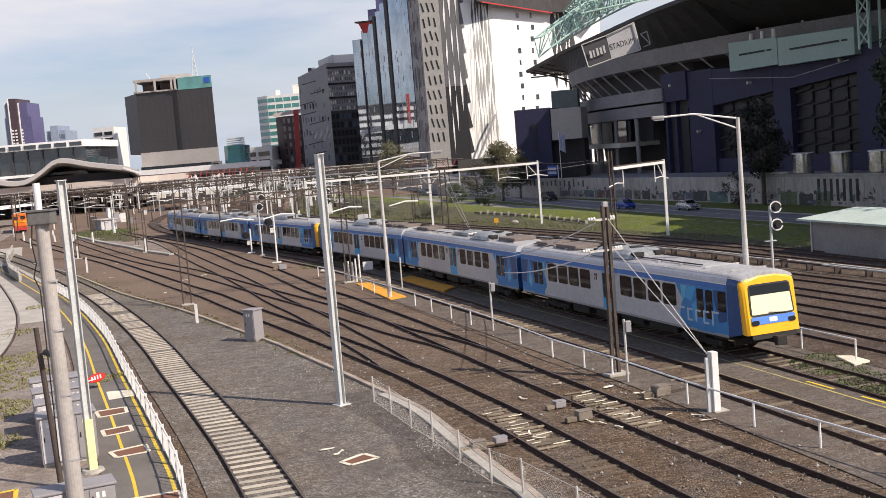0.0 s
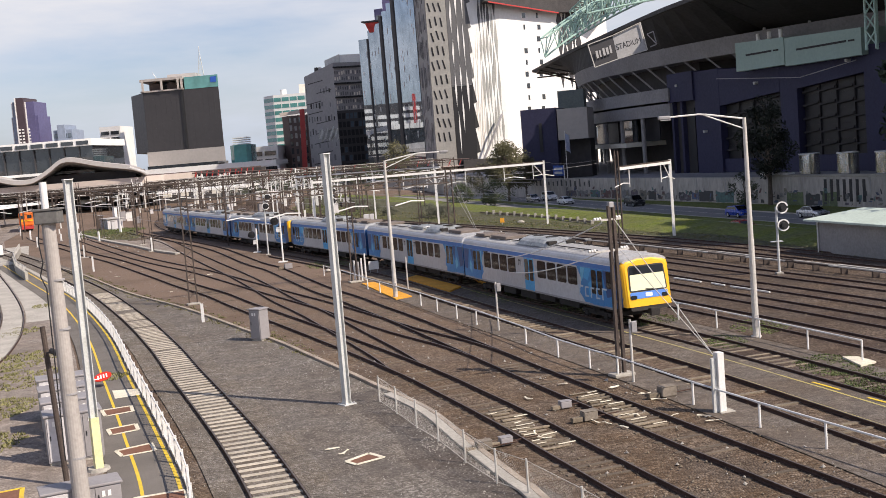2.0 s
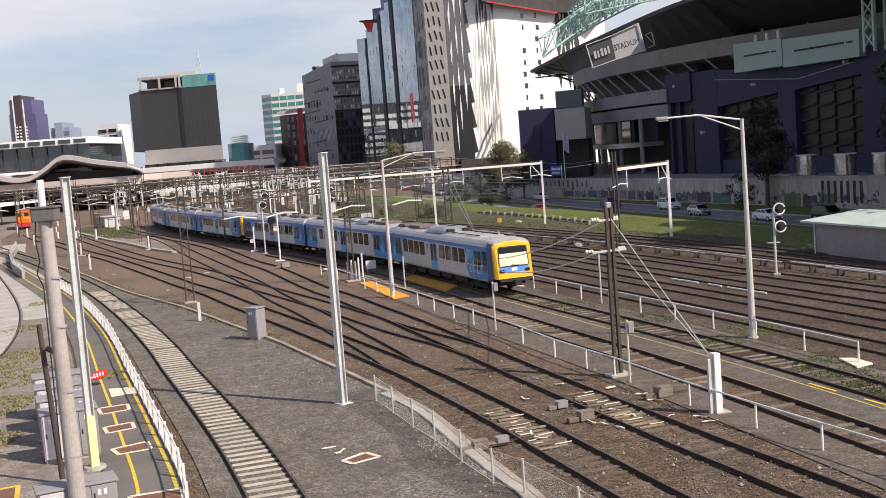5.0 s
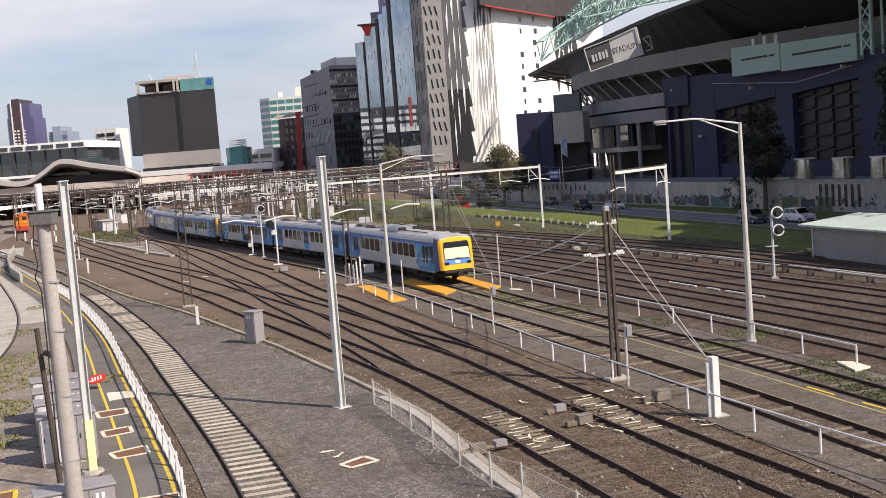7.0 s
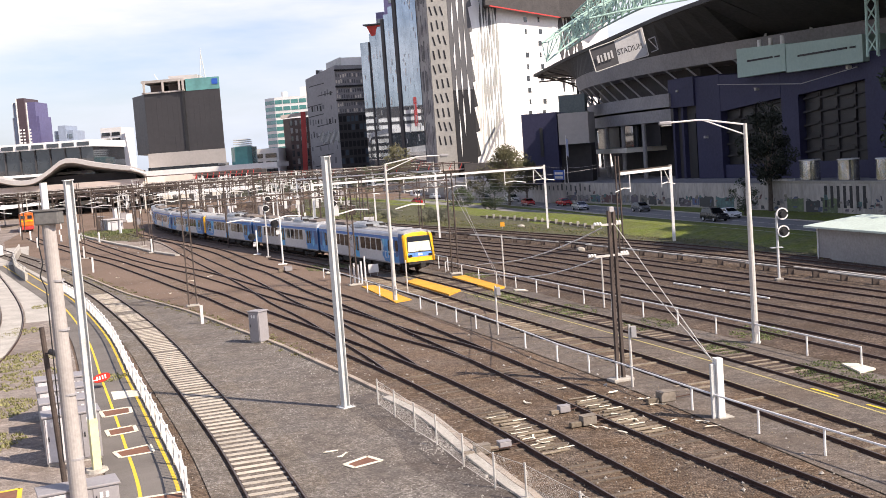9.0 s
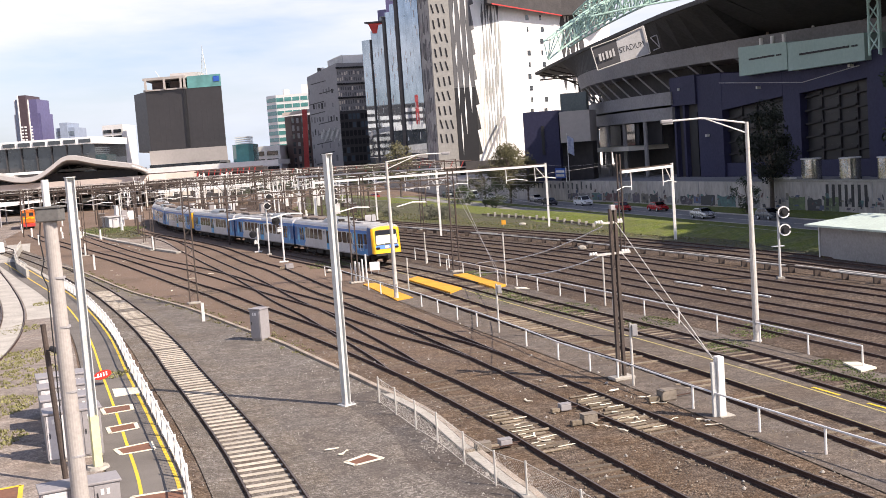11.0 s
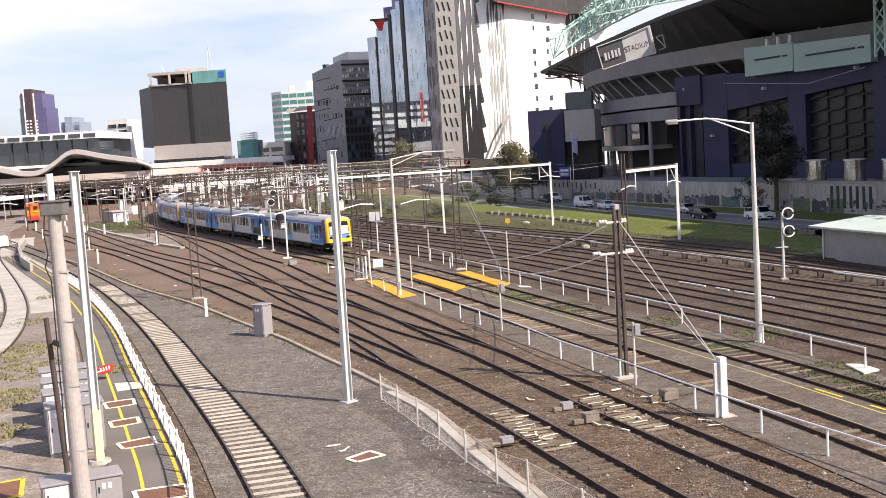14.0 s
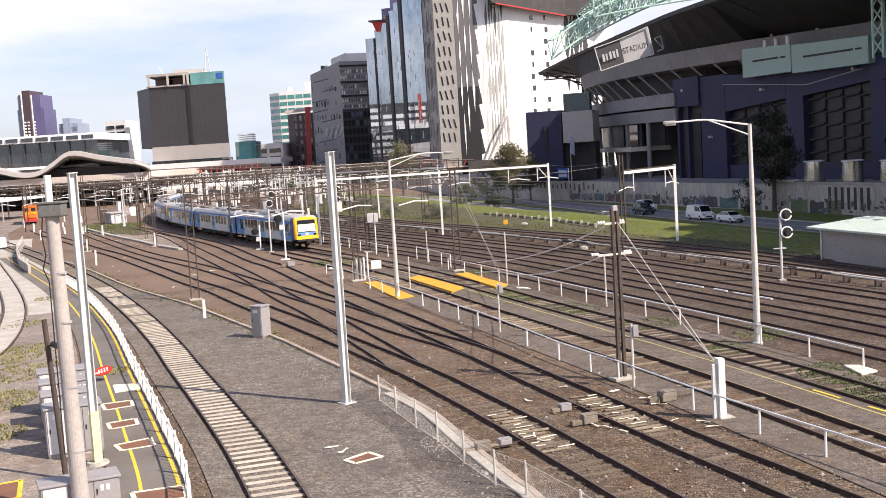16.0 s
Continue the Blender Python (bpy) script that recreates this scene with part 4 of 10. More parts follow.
        mask = part("cab_front", bm, M["train_yellow"], root, "rounded yellow cab front")

        def front_panel(name, y0, y1, z0, z1, material, proud, r, label="", parent=mask, squeeze=0.0):
            bm = bmesh.new()
            pts = []
            for cy, cz, a0 in ((y1 - r, z1 - r, 0), (y0 + r, z1 - r, 90), (y0 + r, z0 + r, 180), (y1 - r, z0 + r, 270)):
                for a in (0, 30, 60, 90):
                    pts.append((cy + r * math.cos(radians(a0 + a)), cz + r * math.sin(radians(a0 + a))))
            def fx(z):
                return 11.63 + (0.19 - 0.15 * (z - NOSE_FLOOR)) + proud
            out = [bm.verts.new((fx(z), y * (1 - squeeze * (z - z0) / max(0.01, z1 - z0)), z)) for y, z in pts]
            inn = [bm.verts.new((fx(z) - 0.06, y * (1 - squeeze * (z - z0) / max(0.01, z1 - z0)), z)) for y, z in pts]
            bm.faces.new(out)
            k = len(pts)
            for i in range(k):
                bm.faces.new((out[i], out[(i + 1) % k], inn[(i + 1) % k], inn[i]))
            bmesh.ops.recalc_face_normals(bm, faces=bm.faces[:])
            return part(name, bm, material, parent, label)

        front_panel("windscreen_frame", -1.14, 1.14, 1.94, 3.34, M["black"], 0.012, 0.16, squeeze=0.06)
        front_panel("windscreen", -1.06, 1.06, 2.02, 2.86, M["blind"], 0.022, 0.05, "windscreen with a cream lowered blind", squeeze=0.04)
        front_panel("destination_panel", -1.02, 1.02, 2.88, 3.27, M["pane"], 0.022, 0.06, "dark glass destination panel", squeeze=0.02)
        front_panel("front_band", -1.13, 1.13, 1.58, 1.925, M["band_blue"], 0.014, 0.06, "blue band under the windscreen")
        front_panel("front_badge", -0.22, 0.2, 1.66, 1.86, M["white_steel"], 0.024, 0.05, "small plain white badge")
        front_panel("apron", -1.16, 1.16, 0.94, 1.4, M["under"], -0.03, 0.1, "black lower apron")
        for s in (-1, 1):
            front_panel("headlight", s * 0.94 - 0.2, s * 0.94 + 0.2, 1.56, 1.77, M["pane"], 0.028, 0.1, "black oval headlight cluster")
        bm = bmesh.new()
        tube(bm, (11.755, 0.7, 1.98), (11.745, -0.2, 2.08), 0.016, n=6)
        part("wiper", bm, M["black"], mask)
        bm = bmesh.new()
        box(bm, 11.2, -0.16, 0.72, 12.15, 0.16, 1.02, 0.04)
        box(bm, 12.05, -0.26, 0.66, 12.3, 0.26, 1.08, 0.04)
        part("coupler", bm, M["under"], root)
        bm = bmesh.new()
        box(bm, 10.5, -1.25, 0.55, 10.65, 1.25, 0.85, 0.02)
        part("obstacle_guard", bm, M["under"], root)
    # the body rides high on its bogies
    for ob in root.children:
        if ob.name.split(".")[0] == "bogie":
            continue
        for o in (ob, *ob.children):
            o.data.transform(Matrix.Translation((0, 0, 0.14)) @ Matrix.Diagonal((1.037, 1, 1, 1)))
    return root


CAB_CAR = train_car(True, "blue and silver suburban train car with a yellow driving cab")
MID_CAR = train_car(False, "blue and silver suburban middle train car with roof equipment")
TRAIN = [(CAB_CAR, 1), (MID_CAR, 1)]
TRAIN += [(copy_thing(CAB_CAR, pose(0, 0, 0)), -1), (copy_thing(CAB_CAR, pose(0, 0, 0)), 1), (copy_thing(MID_CAR, pose(0, 0, 0)), 1), (copy_thing(CAB_CAR, pose(0, 0, 0)), -1)]

# ---- buildings and the stadium
M["navy"] = surface("navy_blue_cladding", (0.030, 0.030, 0.075), 0.7, dark=(0.021, 0.021, 0.053), scale=0.12, fine=2.5, amount=0.6)
M["stadium_concrete"] = surface("grey_stadium_concrete", (0.30, 0.285, 0.285), 0.85, dark=(0.20, 0.19, 0.19), scale=0.15, fine=2.0, amount=0.7)
M["stadium_dark"] = surface("dark_roof_cladding", (0.046, 0.041, 0.038), 0.85, dark=(0.027, 0.024, 0.022), scale=0.1, fine=1.5, amount=0.7)
M["green_panel"] = surface("pale_green_cladding", (0.31, 0.43, 0.385), 0.5, dark=(0.25, 0.355, 0.32), scale=0.1, fine=2.0, amount=0.5)
M["green_steel"] = surface("pale_green_steel", (0.50, 0.72, 0.66), 0.5, scale=0.3, fine=5, amount=0.4)
M["dark_glass"] = glass_sheet("dark_facade_glass", (0.03, 0.035, 0.04))
M["blue_glass"] = glass_sheet("blue_facade_glass", (0.10, 0.13, 0.16), 0.06)
M["teal_glass"] = glass_sheet("teal_facade_glass", (0.10, 0.30, 0.28), 0.15)
M["wall_concrete"] = surface("stained_retaining_wall", (0.47, 0.435, 0.40), 0.9, dark=(0.30, 0.275, 0.25), scale=0.25, fine=1.6, amount=0.9, streak=(1, 1, 0.35))
M["white_panel"] = surface("white_facade_panel", (0.84, 0.83, 0.80), 0.6, dark=(0.72, 0.71, 0.68), scale=0.08, fine=1.2, amount=0.5)
M["cream_panel"] = surface("cream_facade_panel", (0.74, 0.70, 0.62), 0.65, dark=(0.62, 0.58, 0.5), scale=0.08, fine=1.2, amount=0.5)
M["grey_panel"] = surface("grey_facade_panel", (0.38, 0.37, 0.35), 0.7, dark=(0.29, 0.285, 0.275), scale=0.08, fine=1.2, amount=0.6)
M["charcoal"] = surface("charcoal_cladding", (0.050, 0.048, 0.050), 0.5, dark=(0.040, 0.038, 0.040), scale=0.06, fine=1.0, amount=0.6)
M["tan_panel"] = surface("tan_perforated_panel", (0.47, 0.45, 0.40), 0.7, dark=(0.36, 0.345, 0.31), scale=0.2, fine=1.4, amount=0.7)
M["beige"] = surface("beige_cladding", (0.44, 0.40, 0.37), 0.75, dark=(0.36, 0.33, 0.30), scale=0.1, fine=1.0, amount=0.5)
M["pink_slab"] = surface("pinkish_concrete_fascia", (0.62, 0.53, 0.47), 0.8, dark=(0.5, 0.43, 0.38), scale=0.1, fine=1.0, amount=0.5)
M["roof_grey"] = surface("ribbed_grey_roof", (0.50, 0.47, 0.45), 0.6, dark=(0.40, 0.38, 0.36), scale=0.1, fine=1.0, amount=0.5)
# near-black for undersides, also painted where halls and recesses lie in shade
M["soffit"] = surface("dark_soffit_and_shade", (0.055, 0.05, 0.05), 0.8, scale=0.1, fine=1.0, amount=0.5)
M["red_steel"] = surface("red_steel", (0.55, 0.05, 0.045), 0.5, scale=0.2, fine=2, amount=0.4)
M["brick_brown"] = surface("brown_cladding", (0.13, 0.09, 0.08), 0.7, scale=0.1, fine=1.5, amount=0.5)
M["purple"] = surface("purple_cladding", (0.12, 0.11, 0.23), 0.5, scale=0.05, fine=0.6, amount=0.5)
M["orange_loco"] = surface("orange_locomotive_paint", (0.85, 0.20, 0.02), 0.5, dark=(0.62, 0.12, 0.015), scale=0.5, fine=4, amount=0.5)

AX = Vector((-0.331, 0.943, 0))      # along the stadium front, away
AN = Vector((0.943, 0.331, 0))       # from the tracks towards the stadium


def sn(s, a, z=0.0):
    """A place s metres out from the tracks' axis and a metres along it."""
    v = AN * s + AX * a
    return (v.x, v.y, z)


def block(bm, s0, s1, a0, a1, z0, z1):
    return prism(bm, [sn(s0, a0)[:2], sn(s1, a0)[:2], sn(s1, a1)[:2], sn(s0, a1)[:2]], z0, z1)


def quad(bm, pts, thick=0.1):
    """A flat panel through four corners, thickened behind its face."""
    p = [Vector(v) for v in pts]
    nrm = (p[1] - p[0]).cross(p[-1] - p[0]).normalized() * thick
    a = [bm.verts.new(v) for v in p]
    b = [bm.verts.new(v - nrm) for v in p]
    k = len(p)
    bm.faces.new(a)
    bm.faces.new(b[::-1])
    for i in range(k):
        bm.faces.new((a[i], b[i], b[(i + 1) % k], a[(i + 1) % k]))
    bmesh.ops.recalc_face_normals(bm, faces=bm.faces[:])
    return bm


def on_face(p0, p1, u, z, out=0.0):
    """A point u of the way from p0 to p1 in plan at height z, out metres in front of that face (to the right of p0->p1)."""
    d = Vector((p1[0] - p0[0], p1[1] - p0[1], 0))
    nrm = Vector((d.y, -d.x, 0)).normalized()
    v = Vector((p0[0], p0[1], 0)) + d * u + nrm * out
    return (v.x, v.y, z)


def face_panel(bm, p0, p1, u0, u1, z0, z1, out, thick=0.2):
    return quad(bm, [on_face(p0, p1, u0, z0, out), on_face(p0, p1, u1, z0, out), on_face(p0, p1, u1, z1, out), on_face(p0, p1, u0, z1, out)], thick)


def window_rows(root, p0, p1, z0, z1, nx, nz, material, fill=(0.8, 0.6), out=0.08, name="window", joined=False, margin=0.02):
    """Rows of panes on one facade, each a part of its own."""
    bm = bmesh.new() if joined else None
    for j in range(nz):
        for i in range(nx):
            u0 = margin + (1 - 2 * margin) * (i + (1 - fill[0]) / 2) / nx
            u1 = margin + (1 - 2 * margin) * (i + (1 + fill[0]) / 2) / nx
            a = z0 + (z1 - z0) * (j + (1 - fill[1]) / 2) / nz
            b = z0 + (z1 - z0) * (j + (1 + fill[1]) / 2) / nz
            if joined:
                face_panel(bm, p0, p1, u0, u1, a, b, out)
            else:
                w = bmesh.new()
                face_panel(w, p0, p1, u0, u1, a, b, out)
                part(name, w, material, root)
    if joined:
        part(name, bm, material, root)



# retaining wall along the road
WALL_S = 99.0
bm = bmesh.new()
block(bm, WALL_S, WALL_S + 0.6, 60, 330, -2.4, 2.6)
WALL = tagged(part("retaining_wall", bm, M["wall_concrete"]), "long stained grey concrete retaining wall with graffiti", "wall", kind="structure")
bm = bmesh.new()
block(bm, WALL_S + 0.6, 170, 60, 330, -1.6, 2.2)
tagged(part("concourse", bm, M["stadium_concrete"]), "raised grey concrete stadium concourse", "concourse", kind="structure")


# ---- stadium
STADIUM = tagged(empty("stadium"), "large grey and navy stadium with a dark overhanging roof", "stadium")
FS = 115.0


def front_block(name, s0, s1, a0, a1, z0, z1, material, label="", parent=STADIUM):
    bm = bmesh.new()
    block(bm, s0, s1, a0, a1, z0, z1)
    return part(name, bm, material, parent, label)


def sloped_block(name, s0, s1, a0, a1, z0, za, zb, material, label="", parent=STADIUM):
    """A block whose top runs from height za at a0 to zb at a1."""
    bm = bmesh.new()
    c = [(s0, a0), (s1, a0), (s1, a1), (s0, a1)]
    lo = [bm.verts.new(sn(s, a, z0)) for s, a in c]
    hi = [bm.verts.new(sn(s, a, za if a == a0 else zb)) for s, a in c]
    for i in range(4):
        bm.faces.new((lo[i], lo[(i + 1) % 4], hi[(i + 1) % 4], hi[i]))
    bm.faces.new(hi)
    bm.faces.new(lo[::-1])
    bmesh.ops.recalc_face_normals(bm, faces=bm.faces[:])
    return part(name, bm, material, parent, label)


# navy front: piers, panels over the windows, dark glazing set back
M["smoked_glass"] = surface("smoked_stadium_glass", (0.022, 0.022, 0.025), 0.4, dark=(0.014, 0.014, 0.016), scale=0.12, fine=0.6, amount=0.9, spec=0.35)
M["louvre"] = surface("dull_louvre_steel", (0.062, 0.056, 0.055), 0.75, dark=(0.034, 0.032, 0.032), scale=0.4, fine=3, amount=0.9)
M["faint_louvre"] = surface("dim_louvre_steel", (0.040, 0.037, 0.037), 0.8, dark=(0.026, 0.025, 0.025), scale=0.4, fine=3, amount=0.9)
# near-black back wall carries the shade behind the front in its colour
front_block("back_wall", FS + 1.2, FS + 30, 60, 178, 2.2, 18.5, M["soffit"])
# block added out of view on the right; its shadow darkens the road
front_block("upper_tier", FS + 0.2, FS + 25, 60, 111, 20.4, 28.5, M["navy"], "unseen navy block added to shade the road")
front_block("navy_pier", FS - 0.8, FS + 8, 179.6, 188.2, 15.6, 20.9, M["navy"], "navy clad corner block")
front_block("navy_pier", FS - 0.4, FS + 8, 171.8, 179.6, 2.2, 20.6, M["navy"], "navy clad wall")
front_block("navy_pier", FS - 0.3, FS + 4, 150.3, 154.6, 2.2, 19.2, M["navy"], "navy clad pier")
front_block("navy_pier", FS - 1.0, FS + 8, 100, 134, 2.2, 20.4, M["navy"], "navy clad wall")
front_block("navy_sill", FS + 0.1, FS + 3, 154.6, 171.8, 2.2, 4.6, M["navy"])
front_block("navy_sill", FS + 0.1, FS + 3, 134, 150.3, 2.2, 4.8, M["navy"])


def slant_block(name, s0, s1, a0, a1, lo0, lo1, hi0, hi1, material, label="", parent=STADIUM):
    """A block whose foot runs from lo0 at a0 to lo1 at a1 and whose top runs from hi0 to hi1."""
    bm = bmesh.new()
    c = [(s0, a0), (s1, a0), (s1, a1), (s0, a1)]
    lo = [bm.verts.new(sn(s, a, lo0 if a == a0 else lo1)) for s, a in c]
    hi = [bm.verts.new(sn(s, a, hi0 if a == a0 else hi1)) for s, a in c]
    for i in range(4):
        bm.faces.new((lo[i], lo[(i + 1) % 4], hi[(i + 1) % 4], hi[i]))
    bm.faces.new(hi)
    bm.faces.new(lo[::-1])
    bmesh.ops.recalc_face_normals(bm, faces=bm.faces[:])
    return part(name, bm, material, parent, label)


slant_block("navy_panel", FS - 0.35, FS + 4, 134, 150.3, 16.7, 15.4, 20.0, 19.4, M["navy"], "navy clad panel above the windows")
slant_block("navy_panel", FS - 0.35, FS + 4, 154.6, 171.8, 15.3, 14.0, 19.3, 20.4, M["navy"], "navy clad panel above the windows")
# shallow block coloured dark for the shade inside the recess
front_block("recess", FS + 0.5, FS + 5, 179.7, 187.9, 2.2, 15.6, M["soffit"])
front_block("recess_door", FS + 0.3, FS + 0.6, 181, 183.2, 2.2, 14.2, M["black"], "tall dark door")
for a in (187.2, 184.0):
    front_block("recess_pier", FS - 0.4, FS + 0.5, a, a + 0.7, 2.2, 15.6, M["navy"])
rnd = random.Random(19)
for a0, a1, n, z0 in ((134.1, 150.2, 4, 4.8), (154.7, 171.7, 4, 4.6)):
    w = (a1 - a0) / n
    for j in range(5):
        for i in range(n):
            z = z0 + j * 2.35
            front_block("window", FS + 0.9, FS + 1.1, a0 + i * w + 0.1, a0 + (i + 1) * w - 0.1, z, min(z + 2.3, 16.9), M["smoked_glass"])
    for j in range(6):
        for i in range(n):
            zz = z0 + 1.3 + j * 2.1
            d = 0.55 + 0.12 * rnd.random()
            slant_block("louvre", FS + 0.45, FS + 0.8, a0 + i * w + 0.15, a0 + (i + 1) * w - 0.15, zz + d * 0.7, zz, zz + d * 0.7 + 0.34, zz + 0.3, M["faint_louvre"])
    for i in range(1, n):
        front_block("mullion", FS + 0.6, FS + 1.15, a0 + w * i - 0.08, a0 + w * i + 0.08, z0, 15.6, M["soffit"])
for a, z in ((184.6, 18.4), (160.2, 16.9), (137.4, 18.4), (176.0, 9.5)):
    front_block("wall_lamp", FS - 1.1, FS - 0.3, a, a + 0.45, z, z + 0.45, M["pale_galv"])
bm = bmesh.new()
chain(bm, [sn(FS - 1.8, 170.2, 18.7), sn(FS - 1.8, 147.5, 17.0), sn(FS - 1.8, 134.5, 18.4)], 0.07, 6)
part("handrail", bm, M["grey_steel"], STADIUM)
# pale green upper boxes with dark slots
for a0, a1, z0, z1 in ((150.5, 163.5, 19.3, 23.6), (132.8, 150.3, 19.0, 22.9)):
    g_box = sloped_block("green_box", FS - 2.2, FS + 8, a0, a1, z0, z1, z1 + 0.5, M["green_panel"], "pale green clad upper box")
    front_block("slot", FS - 2.32, FS - 2.19, a0 + 3.2, a1 - 3.0, (z0 + z1) / 2 + 0.2, (z0 + z1) / 2 + 0.5, M["black"], parent=g_box)
    front_block("slot", FS - 2.32, FS - 2.19, a0 + 1.4, a0 + 2.6, (z0 + z1) / 2 + 0.2, (z0 + z1) / 2 + 0.45, M["black"], parent=g_box)
for a in (158, 155, 152):
    bm = bmesh.new()
    v = sn(FS - 1.5, a, 23.5)
    tube(bm, v, (v[0], v[1], 25.0), 0.35, n=10)
    part("flood_lamp", bm, M["white_steel"], STADIUM)
# pale green roof tower at the far right of the front
bm = bmesh.new()
for s, a in ((FS - 3, 130.8), (FS - 3, 128.8), (FS - 1, 130.8), (FS - 1, 128.8)):
    tube(bm, sn(s, a, 19.5), sn(s, a, 40), 0.22, n=8)
for j in range(9):
    z = 20 + j * 2.2
    tube(bm, sn(FS - 3, 130.8, z), sn(FS - 3, 128.8, z + 2.2), 0.12, n=6)
    tube(bm, sn(FS - 3, 128.8, z), sn(FS - 3, 130.8, z + 2.2), 0.12, n=6)
part("roof_tower", bm, M["green_steel"], STADIUM, "pale green lattice tower")

# curved bowl
BC = Vector(sn(FS + 148, 190))
BR = 150.0


def around(a, r, z):
    a = radians(a)
    return BC + (-AN * math.cos(a) + AX * math.sin(a)) * r + Vector((0, 0, z))


def ring(name, prof, a0, a1, material, label="", steps=56):
    """A curved band: a closed profile of (radius, height) swept round the bowl."""
    bm = bmesh.new()
    rows = [[bm.verts.new(around(a0 + (a1 - a0) * k / steps, r, z)) for r, z in prof] for k in range(steps + 1)]
    m = len(prof)
    for a, b in zip(rows[:-1], rows[1:]):
        for i in range(m):
            bm.faces.new((a[i], a[(i + 1) % m], b[(i + 1) % m], b[i]))
    bm.faces.new(rows[0])
    bm.faces.new(rows[-1][::-1])
    bmesh.ops.recalc_face_normals(bm, faces=bm.faces[:])
    return part(name, bm, material, STADIUM, label)


# shade between the terraces is put into this wall's dark colour
ring("bowl_wall", [(BR - 16, 2.2), (BR - 9, 2.2), (BR - 6, 25), (BR - 16, 25)], -2, 62, M["soffit"], "recessed bowl wall with its shade painted dark")
ring("terrace_band", [(BR - 12, 13.2), (BR - 1, 13.2), (BR - 1, 15.5), (BR - 12, 15.5)], -1, 62, M["stadium_concrete"], "curved grey concrete terrace band")
ring("terrace_band", [(BR - 12, 15.9), (BR - 0.8, 15.9), (BR - 0.8, 18.4), (BR - 12, 18.4)], -1, 62, M["stadium_concrete"], "curved grey concrete terrace band")
ring("terrace_rim", [(BR - 12, 22.8), (BR - 1.4, 22.8), (BR - 0.6, 25.8), (BR - 12, 25.8)], -30, 62, M["stadium_concrete"], "broad curved concrete rim")
ring("concourse_band", [(BR - 9, 7.6), (BR + 0.6, 7.6), (BR + 0.6, 8.5), (BR - 9, 8.5)], 5, 62, M["cream_panel"], "thin pale concourse band")
for k in range(24):
    a = -8 + 2.6 * k
    bm = bmesh.new()
    bar(bm, around(a, BR - 1.6, 22.9), around(a - 1.5, BR - 4.6, 18.4), 0.2, 0.3)
    part("raker_strut", bm, M["stadium_concrete"], STADIUM)
for k in range(15):
    a = 1.5 + 4.0 * k
    bm = bmesh.new()
    tube(bm, around(a + 2, BR - 1.5, 2.2), around(a + 2, BR - 1.5, 13.2), 0.45, n=10)
    part("column", bm, M["stadium_concrete"], STADIUM)
    bm = bmesh.new()
    quad(bm, [around(a + 0.3, BR - 3, 8.6), around(a + 3.2, BR - 3, 8.6), around(a + 3.2, BR - 3, 13.0), around(a + 0.3, BR - 3, 13.0)], 0.2)
    part("glazing", bm, M["dark_glass"] if k % 2 else M["smoked_glass"], STADIUM)
# flat roof with a straight edge and one sharp corner, its dark underside falling to the rim
EDGE = curve([(32.7, 347.0), (35.5, 290.3), (38.0, 255.0), (41.8, 209.5), (43.7, 194.0), (48.6, 167.0), (54.5, 137.0), (61.0, 108.0), (70.0, 79.0)], 6.0)
bm = bmesh.new()
rows = []
for x, y in EDGE:
    d = Vector((x, y, 0)) - Vector((BC.x, BC.y, 0))
    inner = Vector((BC.x, BC.y, 0)) + d.normalized() * (BR - 1.0)
    if y > 300:
        inner = inner.lerp(Vector((66, 356, 0)), (y - 300) / 47)
    if y < 190:
        inner = Vector((max(inner.x, x + 14), y + 12, 0))
    z_in = 25.9 if y < 300 else 25.9 + (y - 300) / 47 * 3.2
    rows.append([bm.verts.new(p) for p in ((x, y, 31.1), (x - 0.1, y, 31.9), (x + 80, y + 20, 32.3), (x + 80, y + 20, 31.4), (inner.x, inner.y, z_in))])
for a, b in zip(rows[:-1], rows[1:]):
    for i in range(5):
        bm.faces.new((a[i], a[(i + 1) % 5], b[(i + 1) % 5], b[i]))
bm.faces.new(rows[0])
bm.faces.new(rows[-1][::-1])
bmesh.ops.recalc_face_normals(bm, faces=bm.faces[:])
roof = part("roof", bm, M["stadium_dark"], STADIUM, "dark overhanging stadium roof with a straight edge")
bm = bmesh.new()
sweep(bm, EDGE, [(0.16, 31.25), (0.34, 31.25), (0.34, 31.95), (0.16, 31.95)])
part("roof_edge", bm, M["louvre"], STADIUM, "grey roof edge trim")
for k in range(14):
    x, y = EDGE[2 + k * 2]
    d = Vector((BC.x - x, BC.y - y, 0)).normalized()
    bm = bmesh.new()
    bar(bm, (x + 0.3, y, 31.0), (x + 0.3 + d.x * 9, y + d.y * 9, 28.4), 0.25, 0.3)
    part("soffit_rib", bm, M["soffit"], STADIUM)
for a, b in (((34.0, 345, 31), (50, 338, 26)), ((33.6, 344, 29.4), (48, 332, 29.2)), ((38, 338, 30), (46, 334, 25.5)), ((43, 334, 30), (47, 333, 25.2)), ((33.4, 343, 30.6), (52, 330, 28))):
    bm = bmesh.new()
    tube(bm, a, b, 0.22, n=7)
    part("corner_strut", bm, M["brown_steel"], STADIUM, "rusty brown strut under the roof corner")
for x in (44.5, 46.5, 48.5, 50.5):
    bm = bmesh.new()
    tube(bm, (x, 338, 2.2), (x, 338, 30.5), 0.4, n=8)
    part("corner_column", bm, M["louvre"], STADIUM)
